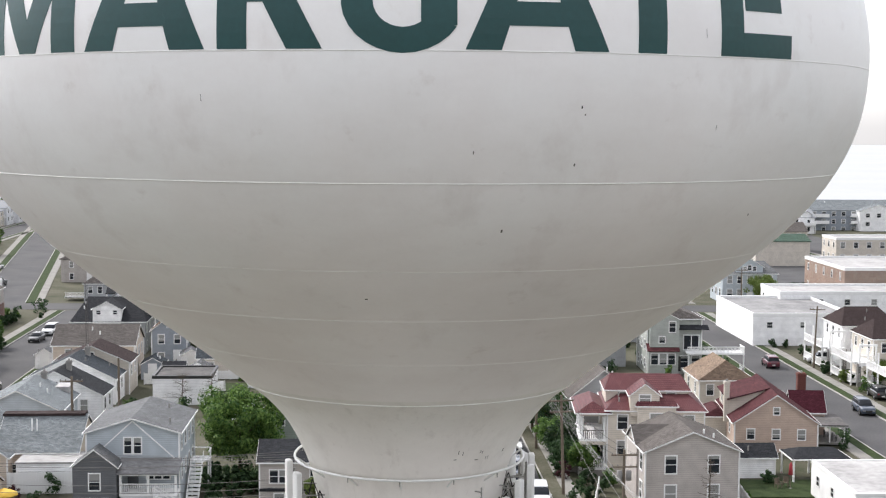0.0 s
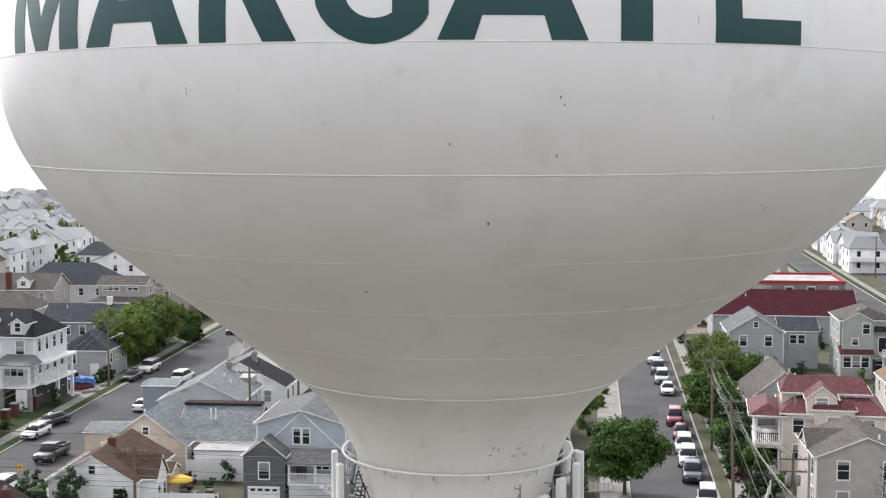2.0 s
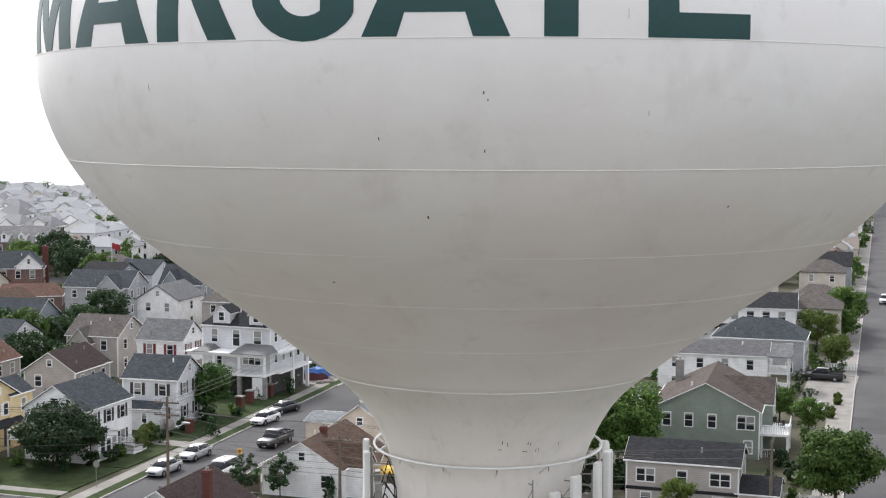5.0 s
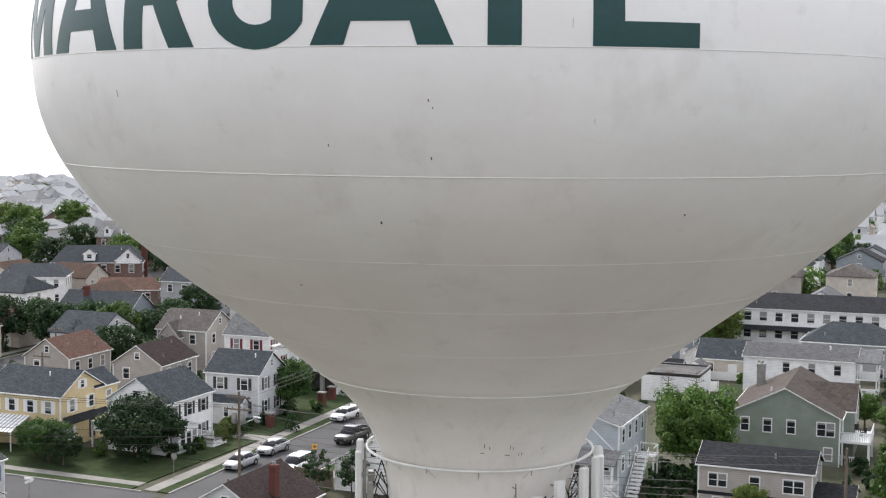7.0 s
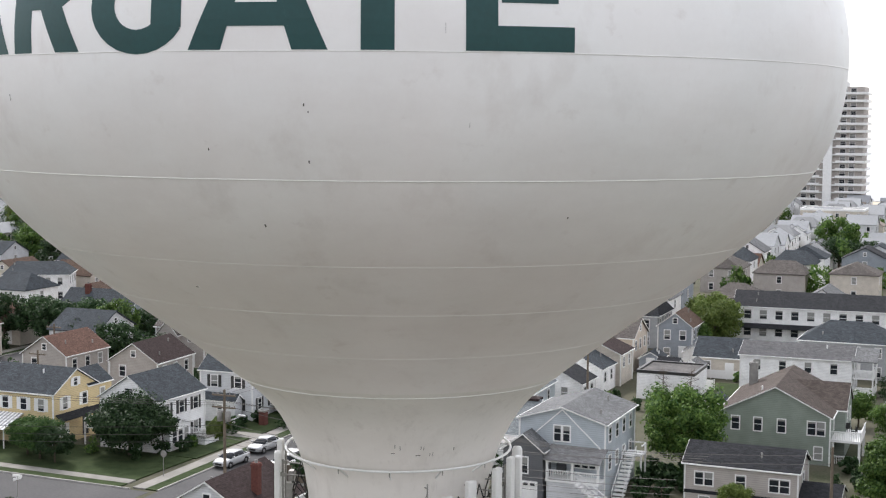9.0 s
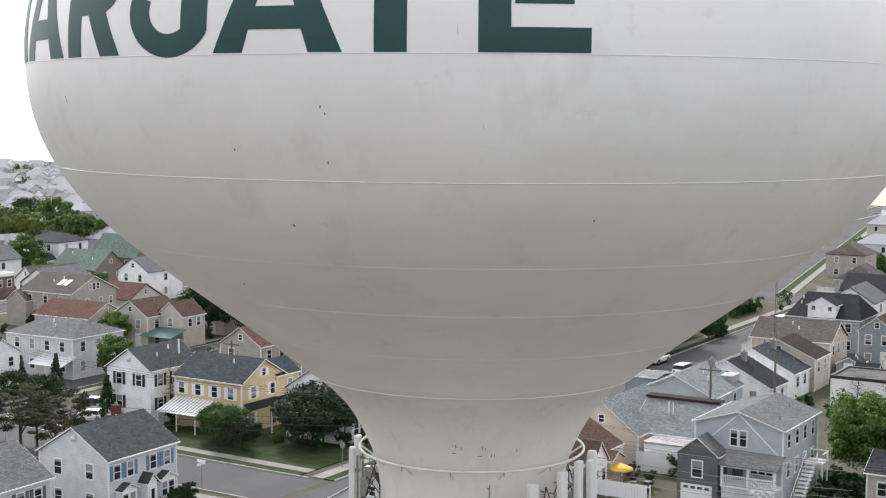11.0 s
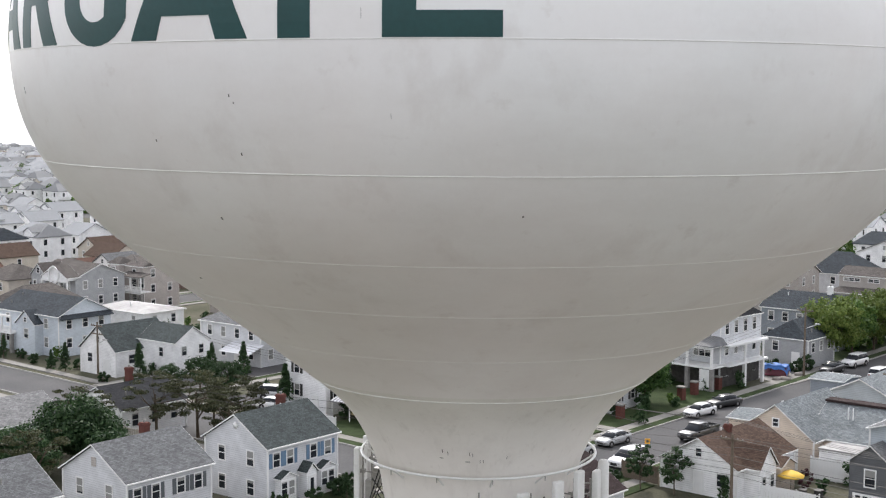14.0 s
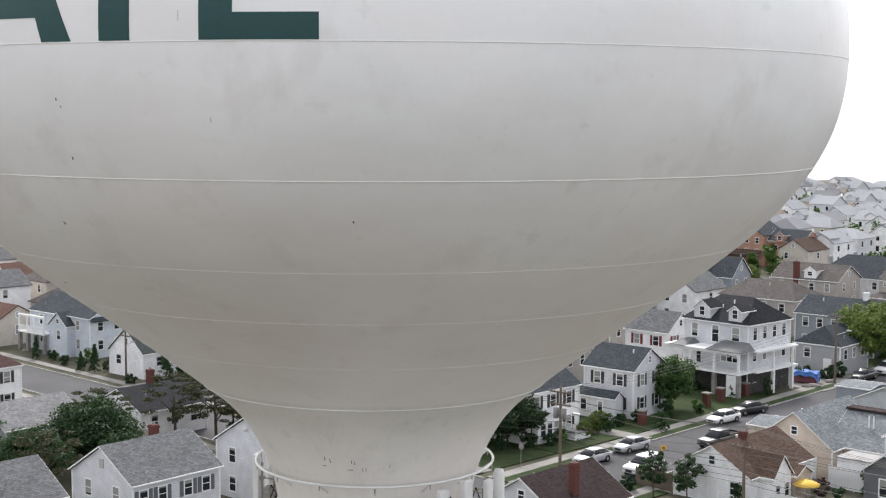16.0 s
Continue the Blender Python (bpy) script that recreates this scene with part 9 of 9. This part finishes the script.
fence("white board fence beside the bungalow", -39.8, 86.2, -33.2, 86.6)
fence("white board fence along the backyard", -39.5, 97.0, -31.6, 97.5, 2.2)
fence("white board fence behind the green house", -30.5, 161.0, -17.0, 161.5, 1.3)
fence("grey picket fence beside the pines", -103.0, 60.2, -94.5, 60.8, 1.6, "s_beige", 0.06)
fence("white fence beside the taupe house", 17.0, 88.5, 18.5, 97.0, 1.8)
fence("white fence along the lawn", 31.6, 88.0, 32.2, 101.0, 1.8)
fence("white rail fence in the driveway", -1.0, 97.6, 3.4, 97.8, 1.0, "white", 0.12)
fence("white picket fence beside the parked pickup", -4.0, 176.0, 2.6, 176.3, 1.1, "white", 0.1)
fence("white fence at the white house", -95.2, 82.0, -90.5, 80.8, 1.1)
fence("white board fence between the backyards", -37.5, 157.0, -28.0, 157.4, 1.6)
fence("white board fence behind the garage", -34.2, 151.6, -25.6, 152.0, 1.5)
fence("white board fence beside the lawn", -20.6, 130.2, -17.0, 130.4, 1.5)
fence("brown board fence between the houses", -53.4, 84.5, -49.2, 84.6, 1.8, "wood")

h = thing("skip", pose(-69.2, 143.4, 0.12, 0, 0, 15), "red metal skip under a creased blue tarpaulin", "skip")
h.scale = (0.82, 0.82, 0.85)
part("body", boxes("body", [(-2.2, 2.2, -1.1, 1.1, 0.15, 1.5)], M["car_maroon"]), h, "dark red metal body")
for q in (-1.5, 1.5):
    part("foot", boxes("foot", [(q - 0.3, q + 0.3, -1.0, 1.0, 0, 0.15)], M["rust"]), h)
r = random.Random(12)
tv, nx, ny = [], 22, 14
for j in range(ny + 1):
    for i in range(nx + 1):
        u, w = -2.6 + 5.2 * i / nx, -1.5 + 3.0 * j / ny
        over = max(0.0, abs(u) - 2.2) * 1.6 + max(0.0, abs(w) - 1.1) * 1.6
        tv.append((u * (1 if over == 0 else 0.93), w * (1 if over == 0 else 0.86), 1.62 + 0.28 * (1 - (u / 2.6) ** 2) - over + 0.09 * math.sin(3.1 * u + 2 * w) + r.uniform(-0.05, 0.05)))
part("tarpaulin", mesh_of("tarpaulin", tv, [(j * (nx + 1) + i, j * (nx + 1) + i + 1, (j + 1) * (nx + 1) + i + 1, (j + 1) * (nx + 1) + i) for j in range(ny) for i in range(nx)], M["blue_tarp"]), h, "creased blue tarpaulin").modifiers.new("cloth", "SOLIDIFY").thickness = 0.02
for k, (x, y, w) in enumerate(((-66.8, 141.6, 0.9), (-67.4, 140.6, 0.6), (-66.9, 145.8, 0.7))):
    h = thing("rubble_heap", pose(x, y, 0.12, 0, 0, 40 * k), "small heap of broken brick rubble", "rubble")
    part("rubble", blob("rubble", [(0, 0, 0.1, w, w * 0.7, 0.35), (w * 0.5, 0.2, 0.08, w * 0.5, w * 0.5, 0.25)], M["brick"], 9, 6), h)
h = thing("box_trailer", pose(-91.0, 268.0, 0.02, 0, 0, 78), "white enclosed box trailer beside the street", "trailer")
part("body", boxes("body", [(-2.4, 2.4, -1.1, 1.1, 0.5, 2.6)], M["white"]), h)
for q in (-1, 1):
    part("wheel", lathe("wheel", [(0.02, -0.1), (0.36, -0.1), (0.38, 0.1), (0.02, 0.1)], M["tyre"], 16), h, "", pose(0, q * 1.12, 0.38, 90))
part("drawbar", boxes("drawbar", [(2.4, 3.5, -0.08, 0.08, 0.45, 0.6)], M["rust"]), h)
for x, y in ((-70.2, 124.6), (-69.6, 120.6), (-69.0, 106.5), (-69.8, 129.6)):
    h = thing("gate_pillar", pose(x, y, 0), "square brown brick gate pillar with pale cap", "gate pillar")
    part("pillar", boxes("pillar", [(-0.4, 0.4, -0.4, 0.4, 0, 1.7)], M["chimney_brick"]), h)
    part("cap", boxes("cap", [(-0.5, 0.5, -0.5, 0.5, 1.7, 1.85)], M["concrete"]), h)
for k, (x, y) in enumerate(((-35.0, 90.0), (-36.2, 89.2))):
    h = thing("waste_bin", pose(x, y, 0, 0, 0, 20 * k), "black wheeled waste bin", "waste bin")
    part("body", boxes("body", [(-0.3, 0.3, -0.35, 0.35, 0.0, 1.0)], M["tyre"]), h)
    part("lid", boxes("lid", [(-0.34, 0.34, -0.4, 0.38, 1.0, 1.08)], M["rust"]), h)
h = thing("garage", pose(-34.6, 101.0, 0, 0, 0, 2), "white lean-to with stained flat roof", "garage")
part("wall", boxes("wall", [(-4.4, 4.4, -3.4, 1.2, 0, 3.0)], M["s_white"]), h)
part("roof", boxes("roof", [(-4.5, 4.5, -3.5, 1.2, 3.0, 3.15)], M["flat_roof"]), h)
h = thing("flagpole", pose(-146.0, 214.0, 0), "white flagpole with a hanging striped flag", "flagpole")
part("pole", rod("pole", (0, 0, 0), (0, 0, 12), 0.06, 0.04, M["white"], 8), h)
part("flag", mesh_of("flag", [(0.05 + 0.25 * i, 0.15 * math.sin(i * 1.3), 11.8 - j * 0.3 - 0.06 * i) for j in range(5) for i in range(9)] + [(0.05 + 0.25 * i, 0.15 * math.sin(i * 1.3) + 0.02, 11.8 - j * 0.3 - 0.06 * i) for j in range(5) for i in range(9)], [(j * 9 + i, j * 9 + i + 1, j * 9 + i + 10, j * 9 + i + 9) for j in range(4) for i in range(8)] + [(45 + j * 9 + i + 9, 45 + j * 9 + i + 10, 45 + j * 9 + i + 1, 45 + j * 9 + i) for j in range(4) for i in range(8)], M["red_cloth"]), h)
for k in range(4):
    h = thing("planter", pose(14.5 + 3.6 * k, 214.0, 0.14), "long concrete planter with low plants", "planter")
    part("trough", boxes("trough", [(-1.5, 1.5, -0.4, 0.4, 0, 0.6)], M["s_brown"]), h)
    tagged(part("foliage", crown_mesh("foliage", 60 + k, 1.3, 0.3, 12, 30, 0.12, "leaf_b", False, 0.75), h), kind="stuff")



def garden_chair(label, x, y, z, yaw, mat):
    c = thing("garden_chair", pose(x, y, z, 0, 0, yaw), label, "chair", "garden chairs")
    part("seat", boxes("seat", [(-0.27, 0.27, -0.26, 0.26, 0.4, 0.44)], M[mat]), c)
    part("backrest", boxes("backrest", [(-0.27, 0.27, 0.22, 0.27, 0.44, 0.98)], M[mat]), c)
    for q in (-0.24, 0.24):
        part("armrest", boxes("armrest", [(q - 0.03, q + 0.03, -0.24, 0.24, 0.62, 0.66)], M[mat]), c)
        for w in (-0.23, 0.23):
            part("leg", boxes("leg", [(q - 0.025, q + 0.025, w - 0.025, w + 0.025, 0, 0.62)], M[mat]), c)


for a in (("dark garden chair on the white deck", -3.4, 120.4, 2.75, 30, "sh_black"), ("dark garden chair beside the deck rail", -2.6, 119.0, 2.75, -60, "sh_black"), ("dark garden chair under the porch roof", 48.2, 121.6, 0.4, 90, "sh_black"), ("dark garden chair by the porch post", 48.6, 119.8, 0.4, 60, "sh_black"), ("weathered wooden chair on the lawn", 37.0, 99.6, 0.11, 20, "wood"), ("weathered wooden chair beside another", 37.9, 100.2, 0.11, -25, "wood")):
    garden_chair(*a)
